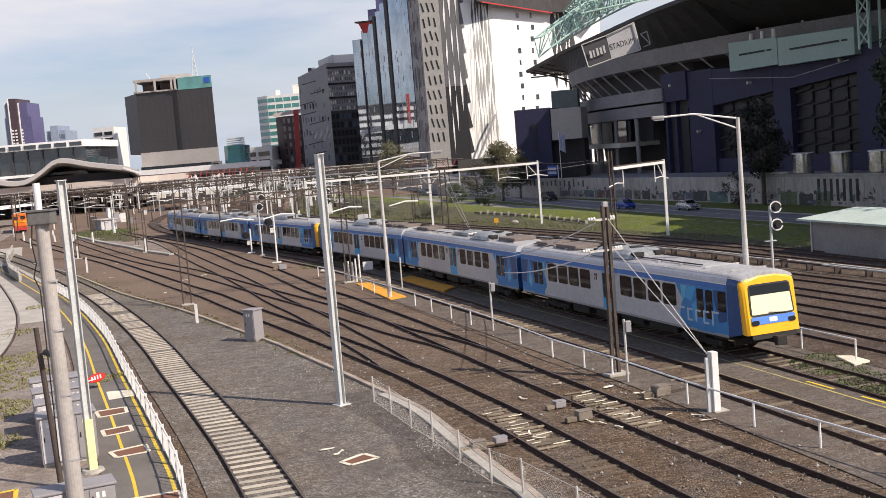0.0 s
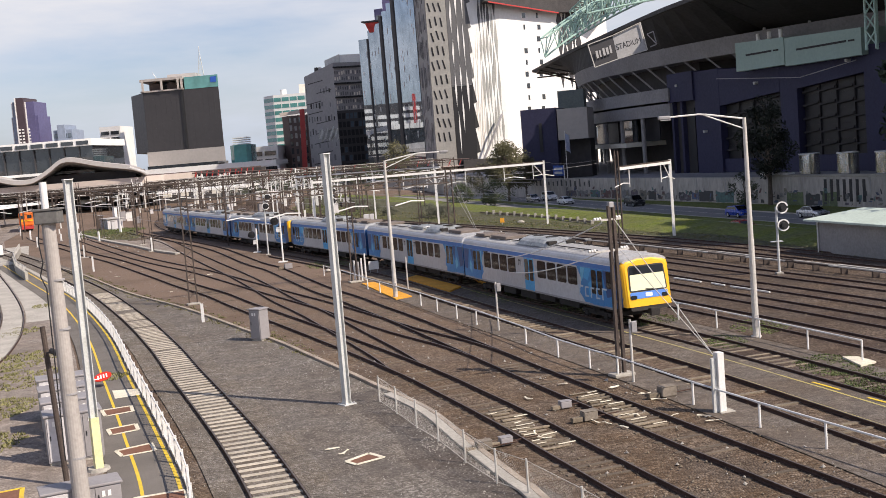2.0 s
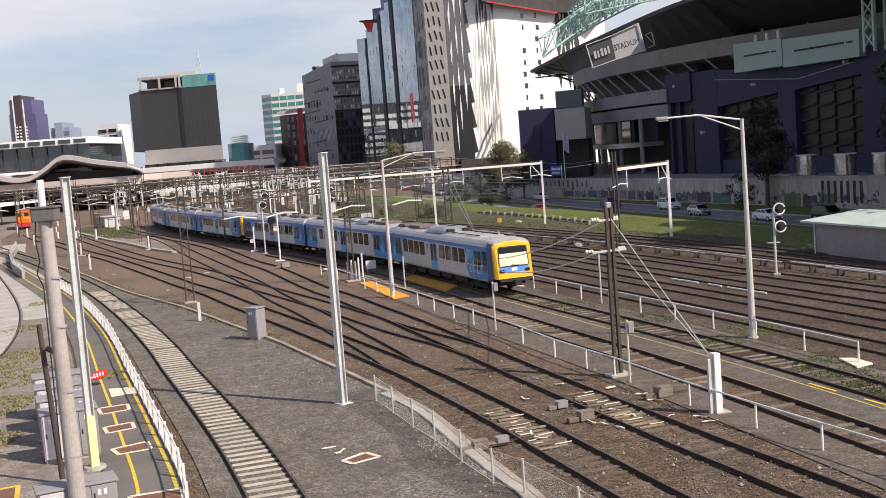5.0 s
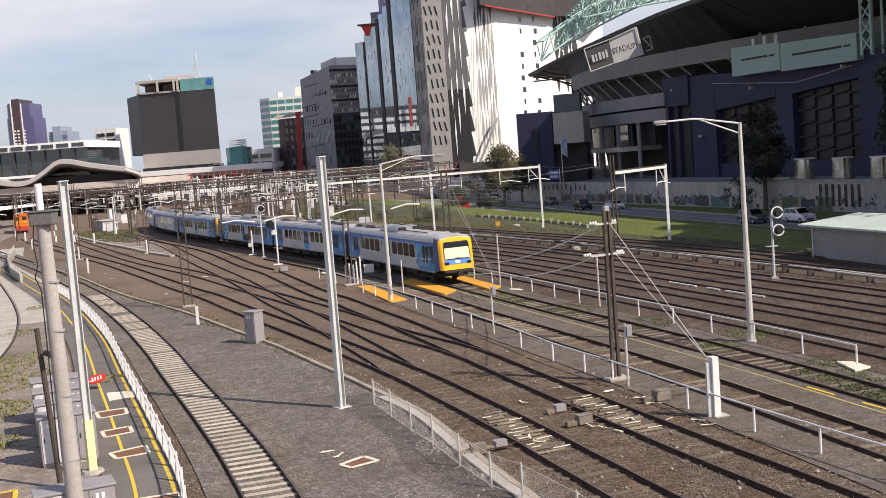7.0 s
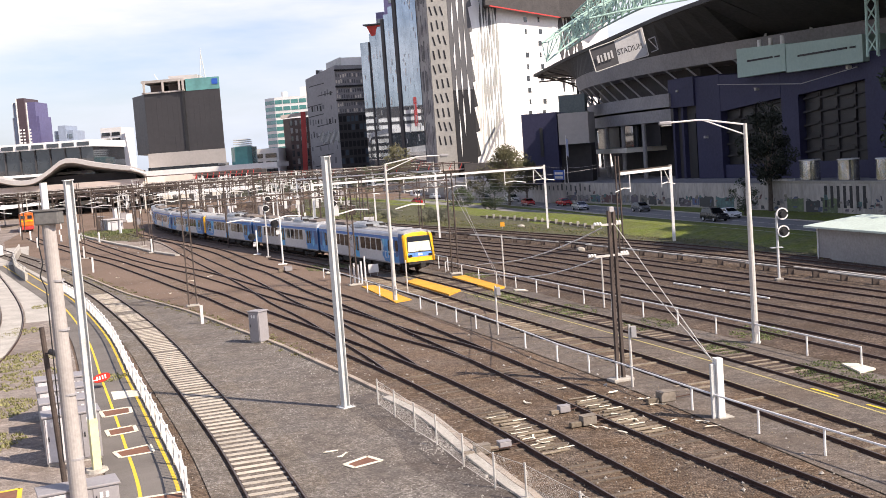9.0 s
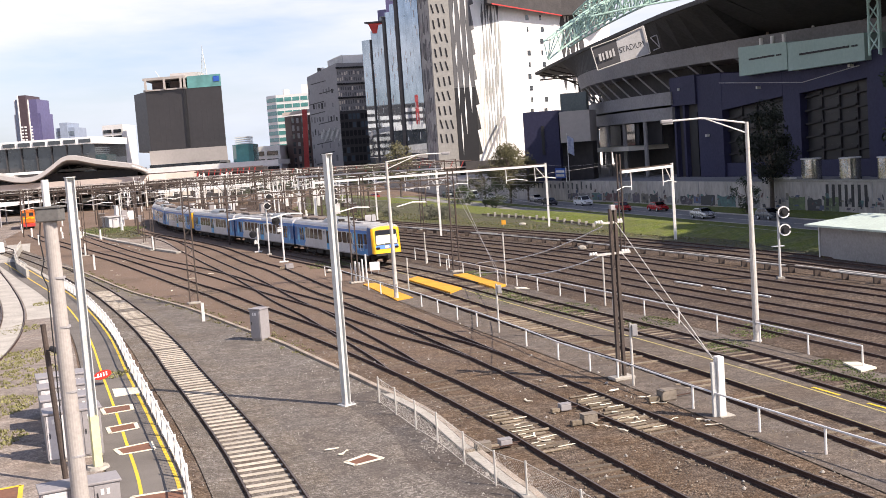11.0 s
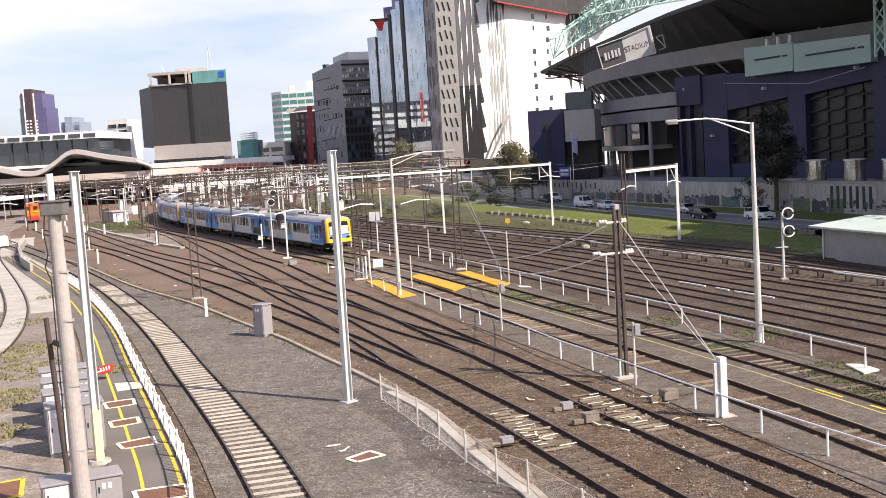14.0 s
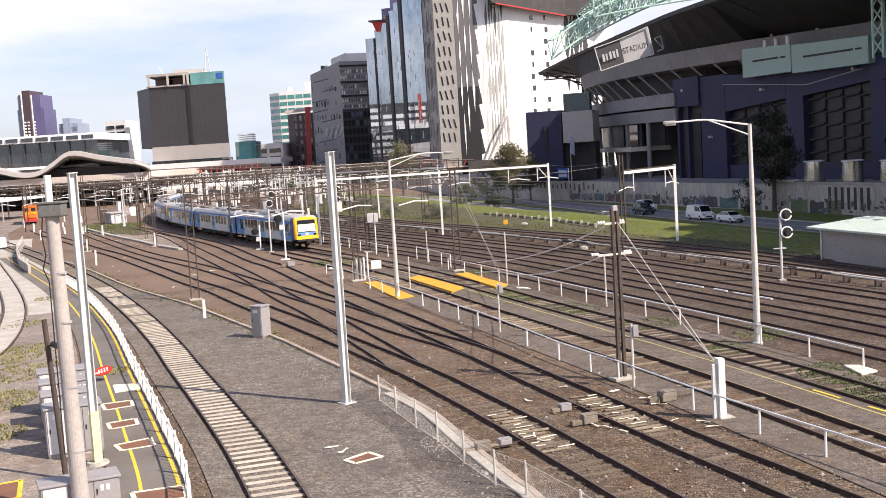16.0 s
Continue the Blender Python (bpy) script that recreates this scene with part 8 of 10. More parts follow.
MAST = lattice_mast(7.5, 48.7, 7.5, 20, 0.28, "dark rusty lattice mast with insulated cross arms", t=0.13)
for z, l in ((6.9, 0.9), (5.55, 1.5)):
    bm = bmesh.new()
    bar(bm, (-l * 0.6, 0, z), (l * 0.5, 0, z), 0.12, 0.09)
    arm = part("cross_arm", bm, M["pale_galv"], MAST)
    for x in (-l * 0.6, l * 0.45):
        bm = bmesh.new()
        for k in range(3):
            tube(bm, (x - 0.05 - k * 0.13, 0, z + 0.06), (x + 0.02 - k * 0.13, 0, z + 0.06), 0.075, n=10)
        part("insulator", bm, M["white_steel"], arm)
bm = bmesh.new()
box(bm, -0.12, -0.1, 7.42, 0.12, 0.1, 7.66, 0.03)
part("switch_box", bm, M["grey_steel"], MAST, "small grey switch box")
lattice_mast(-19.5, 87.3, 9.7, 20, 0.62, "tall rusty lattice mast on a pale round footing")
lattice_mast(-7.3, 93.6, 8.3, 20, 0.5)
lattice_mast(1.2, 96.6, 8.8, 20, 0.6)
lattice_mast(16.7, 103.2, 9.0, 20, 0.42, "slender rusty lattice mast between suburban tracks")
lattice_mast(-8.0, 120.5, 8.6, 20, 0.4)
lattice_mast(-2.3, 151.8, 7.6, 20, 0.4)
lattice_mast(-38.0, 149.1, 10.2, 20, 0.35, "rusty mast with a white painted foot")
lattice_mast(-43.1, 164.3, 9.6, 20, 0.35)
lattice_mast(-46.5, 147.5, 9.9, 20, 0.35)
lattice_mast(-56.5, 190.2, 8.0, 20, 0.35)
for x, y, h in ((-38.0, 149.0, 1.9), (-46.5, 147.4, 1.7), (-16.6, 76.8, 1.3), (-38.7, 125.4, 1.7)):
    root = tagged(empty("marker_post", x, y), "short white painted marker post", "marker post", "marker posts")
    bm = bmesh.new()
    box(bm, -0.1, -0.12, 0, 0.1, -0.09 + 0.03, h, 0.01)
    part("board", bm, M["white_steel"], root)
    bm = bmesh.new()
    tube(bm, (0, 0, 0), (0, 0, h - 0.1), 0.05, n=8)
    part("stake", bm, M["brown_steel"], root)


def truss_beam(root, p0, p1, depth, material, name="truss"):
    a, b = Vector(p0), Vector(p1)
    n = max(4, int((b - a).length / 1.3))
    for dz in (0, -depth):
        bm = bmesh.new()
        bar(bm, a + Vector((0, 0, dz)), b + Vector((0, 0, dz)), 0.1, 0.1)
        part(name + "_chord", bm, material, root)
    bm = bmesh.new()
    for i in range(n):
        u, v = a.lerp(b, i / n), a.lerp(b, (i + 1) / n)
        lo, hi = (u, v) if i % 2 else (v, u)
        bar(bm, lo + Vector((0, 0, -depth)), hi, 0.055, 0.055)
    part(name + "_lacing", bm, material, root)["kind"] = "stuff"


def droppers(root, p0, p1, z, length, count, material, seed):
    """Hanging arms with registration rods below a portal beam."""
    rnd = random.Random(seed)
    a, b = Vector((*p0, 0)), Vector((*p1, 0))
    for i in range(count):
        u = a.lerp(b, (i + 0.5 + rnd.uniform(-0.25, 0.25)) / count)
        bm = bmesh.new()
        tube(bm, (u.x, u.y, z), (u.x, u.y, z - length), 0.05, n=6)
        d = part("drop_tube", bm, material, root)
        s = rnd.choice((-1, 1))
        bm = bmesh.new()
        e = u + (b - a).normalized() * s * 2.7
        chain(bm, [(u.x, u.y, z - length * 0.8), (u.x + (e.x - u.x) * 0.45, u.y + (e.y - u.y) * 0.45, z - length * 0.74), (e.x, e.y, z - length * 0.9)], 0.055, 5)
        part("registration_arm", bm, M["white_steel"], d)


def portal(p0, p1, z, masts, material, label, depth=0.7, drops=4, seed=1, mast_w=0.2, name="overhead_portal", solid=False):
    root = tagged(empty(name), label, "overhead line portal", "overhead portals")
    d = (Vector((*p1, 0)) - Vector((*p0, 0))).normalized()
    if solid:
        for dz, w, m_ in ((0.0, 0.26, material), (0.2, 0.2, M["brown_steel"])):
            bm = bmesh.new()
            bar(bm, (*p0, z - 0.2 + dz), (*p1, z - 0.2 + dz), w, w if dz == 0 else 0.1)
            part("beam", bm, m_, root)
    else:
        truss_beam(root, (*p0, z), (*p1, z), depth, material, "beam")
    for u in masts:
        x, y = p0[0] + (p1[0] - p0[0]) * u, p0[1] + (p1[1] - p0[1]) * u
        bm = bmesh.new()
        box(bm, -mast_w / 2, -mast_w / 2, -0.2, mast_w / 2, mast_w / 2, z + 0.1)
        for v in bm.verts:
            v.co += Vector((x, y, 0))
        part("mast", bm, material, root)
        bm = bmesh.new()
        for s in (-1, 1):
            if 0 <= u + s * 0.05 <= 1:
                bar(bm, (x, y, z - 1.9), (x + d.x * s * 1.3, y + d.y * s * 1.3, z - depth), 0.07, 0.07)
        if bm.verts:
            part("knee_brace", bm, material, root)
        else:
            bm.free()
    droppers(root, p0, p1, z - depth, 1.7, drops, material, seed)
    return root


portal((-14.6, 134.7), (13.7, 140.7), 7.9, (0.0, 0.52, 1.0), M["white_steel"], "pale galvanised portal over the suburban tracks", 0.35, 7, 2, 0.24, solid=True)
portal((-23.1, 189), (1.0, 174), 7.9, (0.0, 0.55, 0.96), M["white_steel"], "pale galvanised portal with hanging arms", 0.4, 7, 3, 0.24, solid=True)
portal((16.9, 103.4), (23.2, 111.0), 7.55, (1.0,), M["white_steel"], "pale galvanised half portal with a thick arm", 0.3, 2, 4, 0.26, solid=True)
portal((-19.5, 87.3), (1.2, 96.6), 8.1, (), M["brown_steel"], "rusty brown lattice portal beam between masts", 0.5, 4, 5)
portal((-46.5, 147.5), (-2.3, 151.8), 8.7, (0.42, 0.7), M["brown_steel"], "rusty brown portal across the station throat", 0.6, 7, 6)
portal((-63, 186), (-21, 196), 8.3, (0.0, 0.3, 0.55, 0.8), M["brown_steel"], "rusty brown portal across many tracks", 0.6, 8, 7)
portal((-92, 206), (4, 218), 8.5, (0.0, 0.16, 0.3, 0.46, 0.62, 0.8, 1.0), M["brown_steel"], "long brown portal across the station throat", 0.7, 14, 8)
portal((-100, 236), (2, 246), 8.2, (0.0, 0.13, 0.27, 0.4, 0.55, 0.7, 0.85, 1.0), M["brown_steel"], "long brown portal across the station throat", 0.7, 16, 9)
portal((-108, 268), (0, 276), 8.2, (0.0, 0.1, 0.2, 0.3, 0.4, 0.52, 0.66, 0.8, 1.0), M["pale_galv"], "far grey portal before the station", 0.7, 16, 10)
portal((-112, 298), (-6, 305), 8.0, (0.05, 0.15, 0.25, 0.35, 0.47, 0.6, 0.72, 0.85, 1.0), M["brown_steel"], "far brown portal before the station", 0.7, 16, 11)
portal((-62, 148), (-46.5, 147.5), 8.6, (0.0,), M["brown_steel"], "rusty brown portal beam over the western tracks", 0.5, 2, 12)


# crowded masts of the station throat, each with white registration arms
def throat_mast(x, y, h, seed):
    rnd = random.Random(seed)
    pale = rnd.random() < 0.32
    root = tagged(empty("throat_mast", x, y, 0, rnd.uniform(-20, 20)), "pale steel mast with white cross arms in the station throat" if pale else "rusty brown mast with white cross arms in the station throat",
                  "catenary mast", "throat masts")
    bm = bmesh.new()
    w = rnd.uniform(0.06, 0.11)
    box(bm, -w, -w, 0, w, w, h)
    part("column", bm, M["white_steel"] if pale else M["brown_steel"], root)
    for k in range(rnd.randint(2, 4)):
        z = h - 0.5 - k * rnd.uniform(0.9, 1.5)
        s = rnd.choice((-1, 1))
        l = rnd.uniform(1.2, 2.8) * s
        bm = bmesh.new()
        bar(bm, (0, 0, z), (l, 0, z + rnd.uniform(-0.5, 0.6)), 0.1, 0.1)
        arm = part("cross_arm", bm, M["white_steel"] if rnd.random() < 0.4 else M["pale_galv"], root)
        bm = bmesh.new()
        tube(bm, (l * 0.7, 0, z - 0.5), (l * 0.7, 0, z + 0.35), 0.12, n=7)
        part("insulator", bm, M["white_steel"], arm)
    if rnd.random() < 0.3:
        bm = bmesh.new()
        box(bm, -0.18, -0.18, 0, 0.18, 0.18, 1.4, 0.03)
        part("foot_guard", bm, M["white_steel"], root)
    return root


rnd = random.Random(77)
for k in range(62):
    y = rnd.uniform(195, 318)
    lo, hi = -0.285 * y, -0.085 * y
    x = rnd.uniform(lo, hi)
    if min(np.hypot(MAIN[:, 0] - x, MAIN[:, 1] - y)) < 2.6:
        x += 4.6
    throat_mast(x, y, rnd.uniform(6.5, 9.2), 500 + k)


# low boxes, huts and stub posts crowding the throat
for k in range(44):
    y = rnd.uniform(205, 330)
    x = rnd.uniform(-0.30 * y, -0.075 * y)
    if min(np.hypot(MAIN[:, 0] - x, MAIN[:, 1] - y)) < 3.0:
        continue
    w, h = rnd.uniform(0.5, 1.6), rnd.uniform(0.9, 2.6)
    root = tagged(empty("throat_cabinet", x, y, 0, rnd.uniform(0, 60)), "small equipment cabinet among the station tracks", "equipment cabinet", "throat cabinets")
    m_ = M[rnd.choice(("cabinet_pale", "brown_steel", "cabinet", "brown_steel", "white_steel"))]
    bm = bmesh.new()
    box(bm, -w / 2, -0.4, -0.02, w / 2, 0.4, h, 0.04)
    part("body", bm, m_, root)
    bm = bmesh.new()
    box(bm, -w / 2 - 0.06, -0.46, h, w / 2 + 0.06, 0.46, h + 0.08, 0.02)
    part("lid", bm, M["grey_steel"], root)
    bm = bmesh.new()
    box(bm, -w / 2 + 0.1, -0.43, 0.2, w / 2 - 0.1, -0.4, h - 0.15)
    part("door", bm, m_, root)


def ring_signal(x, y, h, heads, label, scale=1.0, ladder=True):
    """A signal post with round target plates edged in white."""
    root = tagged(empty("railway_signal", x, y, 0, 0), label, "railway signal", "railway signals")
    bm = bmesh.new()
    tube(bm, (0, 0, 0), (0, 0, h), 0.07 * scale + 0.02, n=10)
    part("post", bm, M["galv"], root)
    bm = bmesh.new()
    box(bm, -0.25, -0.25, 0, 0.25, 0.25, 0.15, 0.03)
    part("footing", bm, M["concrete"], root)
    for z, dx in heads:
        bm = bmesh.new()
        tube(bm, (dx, -0.18, z), (dx, -0.12, z), 0.40 * scale, n=24)
        plate = part("target_plate", bm, M["black"], root)
        bm = bmesh.new()
        n = 28
        rows = []
        for i in range(n):
            a = 2 * math.pi * i / n
            rows.append([bm.verts.new((dx + r * math.cos(a), yy, z + r * math.sin(a))) for r, yy in ((0.33 * scale, -0.21), (0.42 * scale, -0.21), (0.42 * scale, -0.17), (0.33 * scale, -0.17))])
        for i in range(1, n - 1):
            for j in range(4):
                bm.faces.new((rows[i][j], rows[i][(j + 1) % 4], rows[(i + 1) % n][(j + 1) % 4], rows[(i + 1) % n][j]))
        bm.faces.new(rows[1])
        bm.faces.new(rows[-1][::-1])
        bmesh.ops.recalc_face_normals(bm, faces=bm.faces[:])
        part("white_rim", bm, M["white_steel"], plate)
        bm = bmesh.new()
        tube(bm, (dx, -0.42, z + 0.02), (dx, -0.18, z + 0.02), 0.16 * scale, n=12)
        part("lamp_hood", bm, M["black"], plate)
        bm = bmesh.new()
        box(bm, dx - 0.15, -0.12, z - 0.25, dx + 0.15, 0.12, z + 0.25, 0.03)
        part("lamp_case", bm, M["black"], root)
    if ladder:
        bm = bmesh.new()
        for s in (-0.17, 0.17):
            tube(bm, (s, 0.35, 0.1), (s, 0.15, h - 0.6), 0.018, n=5)
        for k in range(int(h / 0.32)):
            f = k / (h / 0.32)
            tube(bm, (-0.17, 0.35 - 0.2 * f, 0.25 + k * 0.3), (0.17, 0.35 - 0.2 * f, 0.25 + k * 0.3), 0.012, n=4)
        part("ladder", bm, M["galv"], root)
    bm = bmesh.new()
    box(bm, -0.45, -0.1, h * 0.48, 0.35, 0.3, h * 0.48 + 0.05)
    part("platform", bm, M["galv"], root)
    return root


ring_signal(23.3, 77.4, 4.7, ((4.62, 0.36), (3.4, 0.40)), "railway signal with two white-rimmed round targets", 1.0, False)
ring_signal(-19.6, 128.4, 7.4, ((6.6, 0.5), (5.6, 0.2)), "tall railway signal with two white-rimmed targets", 1.0, False)
ring_signal(-12.2, 133.0, 8.4, ((6.6, 0.1), (5.4, 0.1)), "white signal post with two round targets", 1.0, False)


def shunt_signal(x, y, h, label):
    root = tagged(empty("shunting_signal", x, y), label, "railway signal", "railway signals")
    bm = bmesh.new()
    tube(bm, (0, 0, 0), (0, 0, h), 0.09, n=10)
    part("post", bm, M["white_steel"], root)
    bm = bmesh.new()
    box(bm, -0.5, -0.3, 0, 0.4, 0.3, 0.12, 0.02)
    part("footing", bm, M["white_steel"], root)
    bm = bmesh.new()
    tube(bm, (-0.55, -0.15, h - 0.75), (-0.55, 0.2, h - 0.75), 0.42, n=16)
    tube(bm, (-0.55, -0.4, h - 0.55), (-0.55, -0.1, h - 0.55), 0.2, n=12)
    part("signal_head", bm, M["black"], root)
    bm = bmesh.new()
    box(bm, -0.45, -0.15, h - 1.9, -0.1, 0.15, h - 1.55, 0.02)
    box(bm, -0.4, -0.12, h - 1.5, 0.1, 0.0, h - 1.4)
    part("relay_box", bm, M["white_steel"], root)
    return root


shunt_signal(-16.5, 117.8, 5.1, "white post with a black signal head")
shunt_signal(-21.6, 133.5, 2.9, "short post with a small plate")


def thin_post(x, y, h, label, material, box_top=False):
    root = tagged(empty("trackside_post", x, y), label, "post", "thin trackside posts")
    bm = bmesh.new()
    tube(bm, (0, 0, 0), (0, 0, h), 0.055, n=8)
    part("post", bm, material, root)
    if box_top:
        bm = bmesh.new()
        box(bm, 0.05, -0.12, h - 0.55, 0.28, 0.12, h - 0.08, 0.02)
        part("control_box", bm, M["grey_steel"], root)
    return root


for x, y, h, b in ((4.7, 84.7, 4.0, False), (-1.5, 105.6, 3.0, False), (-2.7, 86.0, 2.5, False), (10.1, 70.6, 3.3, False), (2.95, 63.3, 2.8, True), (7.75, 47.2, 2.7, True)):
    thin_post(x, y, h, "thin grey post with a small box" if b else "thin pale grey trackside post", M["pale_galv"], b)


def relay_box_on_post(x, y, h):
    root = tagged(empty("relay_box", x, y), "pale relay boxes on a thin post", "relay box")
    bm = bmesh.new()
    tube(bm, (0.2, 0, 0), (0.2, 0, h - 0.9), 0.06, n=8)
    part("post", bm, M["white_steel"], root)
    for x0, w in ((-0.55, 0.62), (0.15, 0.4)):
        bm = bmesh.new()
        box(bm, x0, -0.25, h - 0.95, x0 + w, 0.25, h, 0.03)
        part("case", bm, M["cabinet_pale"], root)
    return root


relay_box_on_post(-7.3, 120.0, 4.2)


def wire(pts, label, r=0.012, name="wire", material="grey_steel"):
    bm = bmesh.new()
    pts = [Vector(p) for p in pts]
    rows = []
    for i, p in enumerate(pts):
        d = (pts[min(i + 1, len(pts) - 1)] - pts[max(i - 1, 0)]).normalized()
        u = d.cross(Vector((0, 0, 1)))
        u = u.normalized() if u.length > 1e-3 else Vector((1, 0, 0))
        w = u.cross(d).normalized()
        rows.append([bm.verts.new(p + (u * math.cos(a) + w * math.sin(a)) * r) for a in (0, 1.571, 3.142, 4.712)])
    for a, b in zip(rows[:-1], rows[1:]):
        for i in range(4):
            bm.faces.new((a[i], a[(i + 1) % 4], b[(i + 1) % 4], b[i]))
    bm.faces.new(rows[0])
    bm.faces.new(rows[-1][::-1])
    bmesh.ops.recalc_face_normals(bm, faces=bm.faces[:])
    return tagged(part(name, bm, M[material]), label, "wire", "wires")


def sag(a, b, drop, n=10):
    a, b = Vector(a), Vector(b)
    return [a.lerp(b, i / n) - Vector((0, 0, drop * 4 * (i / n) * (1 - i / n))) for i in range(n + 1)]


# white anchor post with its two guy wires
def anchor_post():
    root = tagged(empty("anchor_post", 9.8, 41.0, 0, 15), "short thick white steel anchor post with guy wires", "anchor post")
    bm = bmesh.new()
    box(bm, 0.0, -0.17, -0.05, 0.26, 0.17, 2.25, 0.012)
    part("face", bm, M["white_steel"], root)
    bm = bmesh.new()
    box(bm, -0.2, -0.06, -0.05, -0.003, 0.06, 2.05, 0.01)
    part("web", bm, M["galv"], root)
    bm = bmesh.new()
    box(bm, -0.05, -0.3, 0, 0.55, 0.3, 0.05, 0.01)
    part("footing", bm, M["concrete"], root)
    for i, z in enumerate((6.9, 5.6)):
        top = root.matrix_basis.inverted() @ Vector((7.6 + 0.15 * i, 48.6, z))
        bm = bmesh.new()
        chain(bm, [Vector((-0.05, 0.05, 2.15)), top], 0.02, 5)
        part("guy_wire", bm, M["pale_galv"], root)
    return root


anchor_post()
wire(sag((7.1, 48.9, 6.75), (3.6, 82, 2.2), 0.4) + sag((3.6, 82, 2.2), (2.6, 87, 1.6), 0.0, 2), "pale tension wire from the dark mast", 0.03, material="white_steel")
wire(sag((7.0, 48.8, 5.5), (3.9, 80, 1.6), 0.5) + sag((3.9, 80, 1.6), (2.4, 86.5, 0.9), 0.0, 2), "pale tension wire from the dark mast", 0.03, material="white_steel")
for a in (0.0, 0.25):
    wire([(1.4, 96.4, 8.4 - a * 5), (4.3 + a, 86.5, 0.4)], "steep guy wire of a lattice mast", 0.02)
for a, b, s in (((16.7, 103.2, 8.2), (1.2, 96.6, 8.0), 0.3), ((-19.5, 87.3, 9.2), (-46.5, 147.5, 9.2), 0.6), ((-12.9, 39.9, 9.6), (-19.5, 87.3, 9.0), 0.5),
                ((7.5, 48.7, 7.3), (1.2, 96.6, 8.2), 0.5), ((16.7, 103.2, 8.6), (13.7, 140.7, 7.8), 0.4), ((-4.5, 47.4, 10.2), (-7.3, 93.6, 8.0), 0.6)):
    wire(sag(a, b, s), "thin overhead wire between masts", 0.011)
for q, d, y0, y1 in ((MAIN, 0.1, 100, 300), (MAIN, 5.3, 98, 300), (MAIN, 9.2, 100, 300), (MAIN, 13.0, 105, 300), (MAIN, 17.0, 110, 300), (THIRD, 0.0, 98, 215), (SECOND, 0.0, 95, 215)):
    line = between(shifted(q, d), y0, y1)[::6]
    for z, r in ((5.6, 0.010), (6.7, 0.011)):
        wire([Vector((x, y, z)) for x, y in line], "thin overhead contact wire above a track", r, "contact_wire")


# ---- fences
def rail_fence(points, h, label, ends=True, post_r=0.045, rail_r=0.04):
    root = tagged(empty("post_and_rail_fence"), label, "fence", "white track fences")
    top = []
    for x, y in points:
        z = 0.0
        bm = bmesh.new()
        tube(bm, (x, y, z), (x, y, h), post_r, n=8)
        part("post", bm, M["white_steel"], root)
        top.append((x, y, h - 0.02))
    for a, b in zip(top[:-1], top[1:]):
        bm = bmesh.new()
        tube(bm, a, b, rail_r, n=8)
        part("rail", bm, M["white_steel"], root)
    return root


rail_fence([(-10.6, 101), (-8.7, 96.0), (-5.9, 87.9), (-4.8, 84.9), (-1.6, 76.1), (-0.5, 72.7), (0.7, 69.0), (1.8, 65.9), (4.1, 58.3), (5.3, 54.0), (6.4, 50.8), (7.3, 48.4), (9.2, 42.4),
            (10.6, 38.4), (11.8, 35.2), (13.1, 31.8), (14.4, 28)], 0.92, "low white post-and-rail fence along the siding")
line = shifted(between(MAIN, 45.5, 100), 2.58)
arc = np.r_[0, np.cumsum(np.hypot(*np.diff(line, axis=0).T))]
rail_fence([(np.interp(s, arc, line[:, 0]), np.interp(s, arc, line[:, 1])) for s in np.arange(0.4, arc[-1], 3.85)], 0.98, "low white post-and-rail fence beside the passenger track")
rail_fence([(-2.6, 110), (-1.4, 106), (-0.2, 102.3), (0.6, 100)], 1.2, "short white fence beside a mast")
rail_fence([(-14.8, 140), (-12.4, 133), (-10.6, 127.5), (-9.0, 123), (-7.0, 117.5), (-5.6, 114)], 1.15, "white fence between tracks in the throat")


def lattice_fence():
    root = tagged(empty("walkway_fence"), "white steel fence with close bars along the walkway", "fence")
    line = between(shifted(WALKWAY, 0.83), 20, 112)
    arc = np.r_[0, np.cumsum(np.hypot(*np.diff(line, axis=0).T))]
    at = lambda s: (float(np.interp(s, arc, line[:, 0])), float(np.interp(s, arc, line[:, 1])))
    for z in (0.12, 0.95):
        for s in np.arange(0, arc[-1] - 2.2, 2.2):
            a, b = at(s), at(s + 2.2)
            bm = bmesh.new()
            bar(bm, (*a, z), (*b, z), 0.05, 0.05)
            part("rail", bm, M["white_steel"], root)
    for s in np.arange(0, arc[-1], 2.2):
        x, y = at(s)
        bm = bmesh.new()
        box(bm, x - 0.05, y - 0.05, 0, x + 0.05, y + 0.05, 1.05)
        part("post", bm, M["white_steel"], root)
    for k, s in enumerate(np.arange(0.25, arc[-1], 0.44)):
        x, y = at(s)
        x2, y2 = at(s + 0.2)
        bm = bmesh.new()
        bar(bm, (x, y, 0.12), (x2, y2, 0.95), 0.036, 0.02)
        part("bar", bm, M["white_steel"], root)
    return root


lattice_fence()


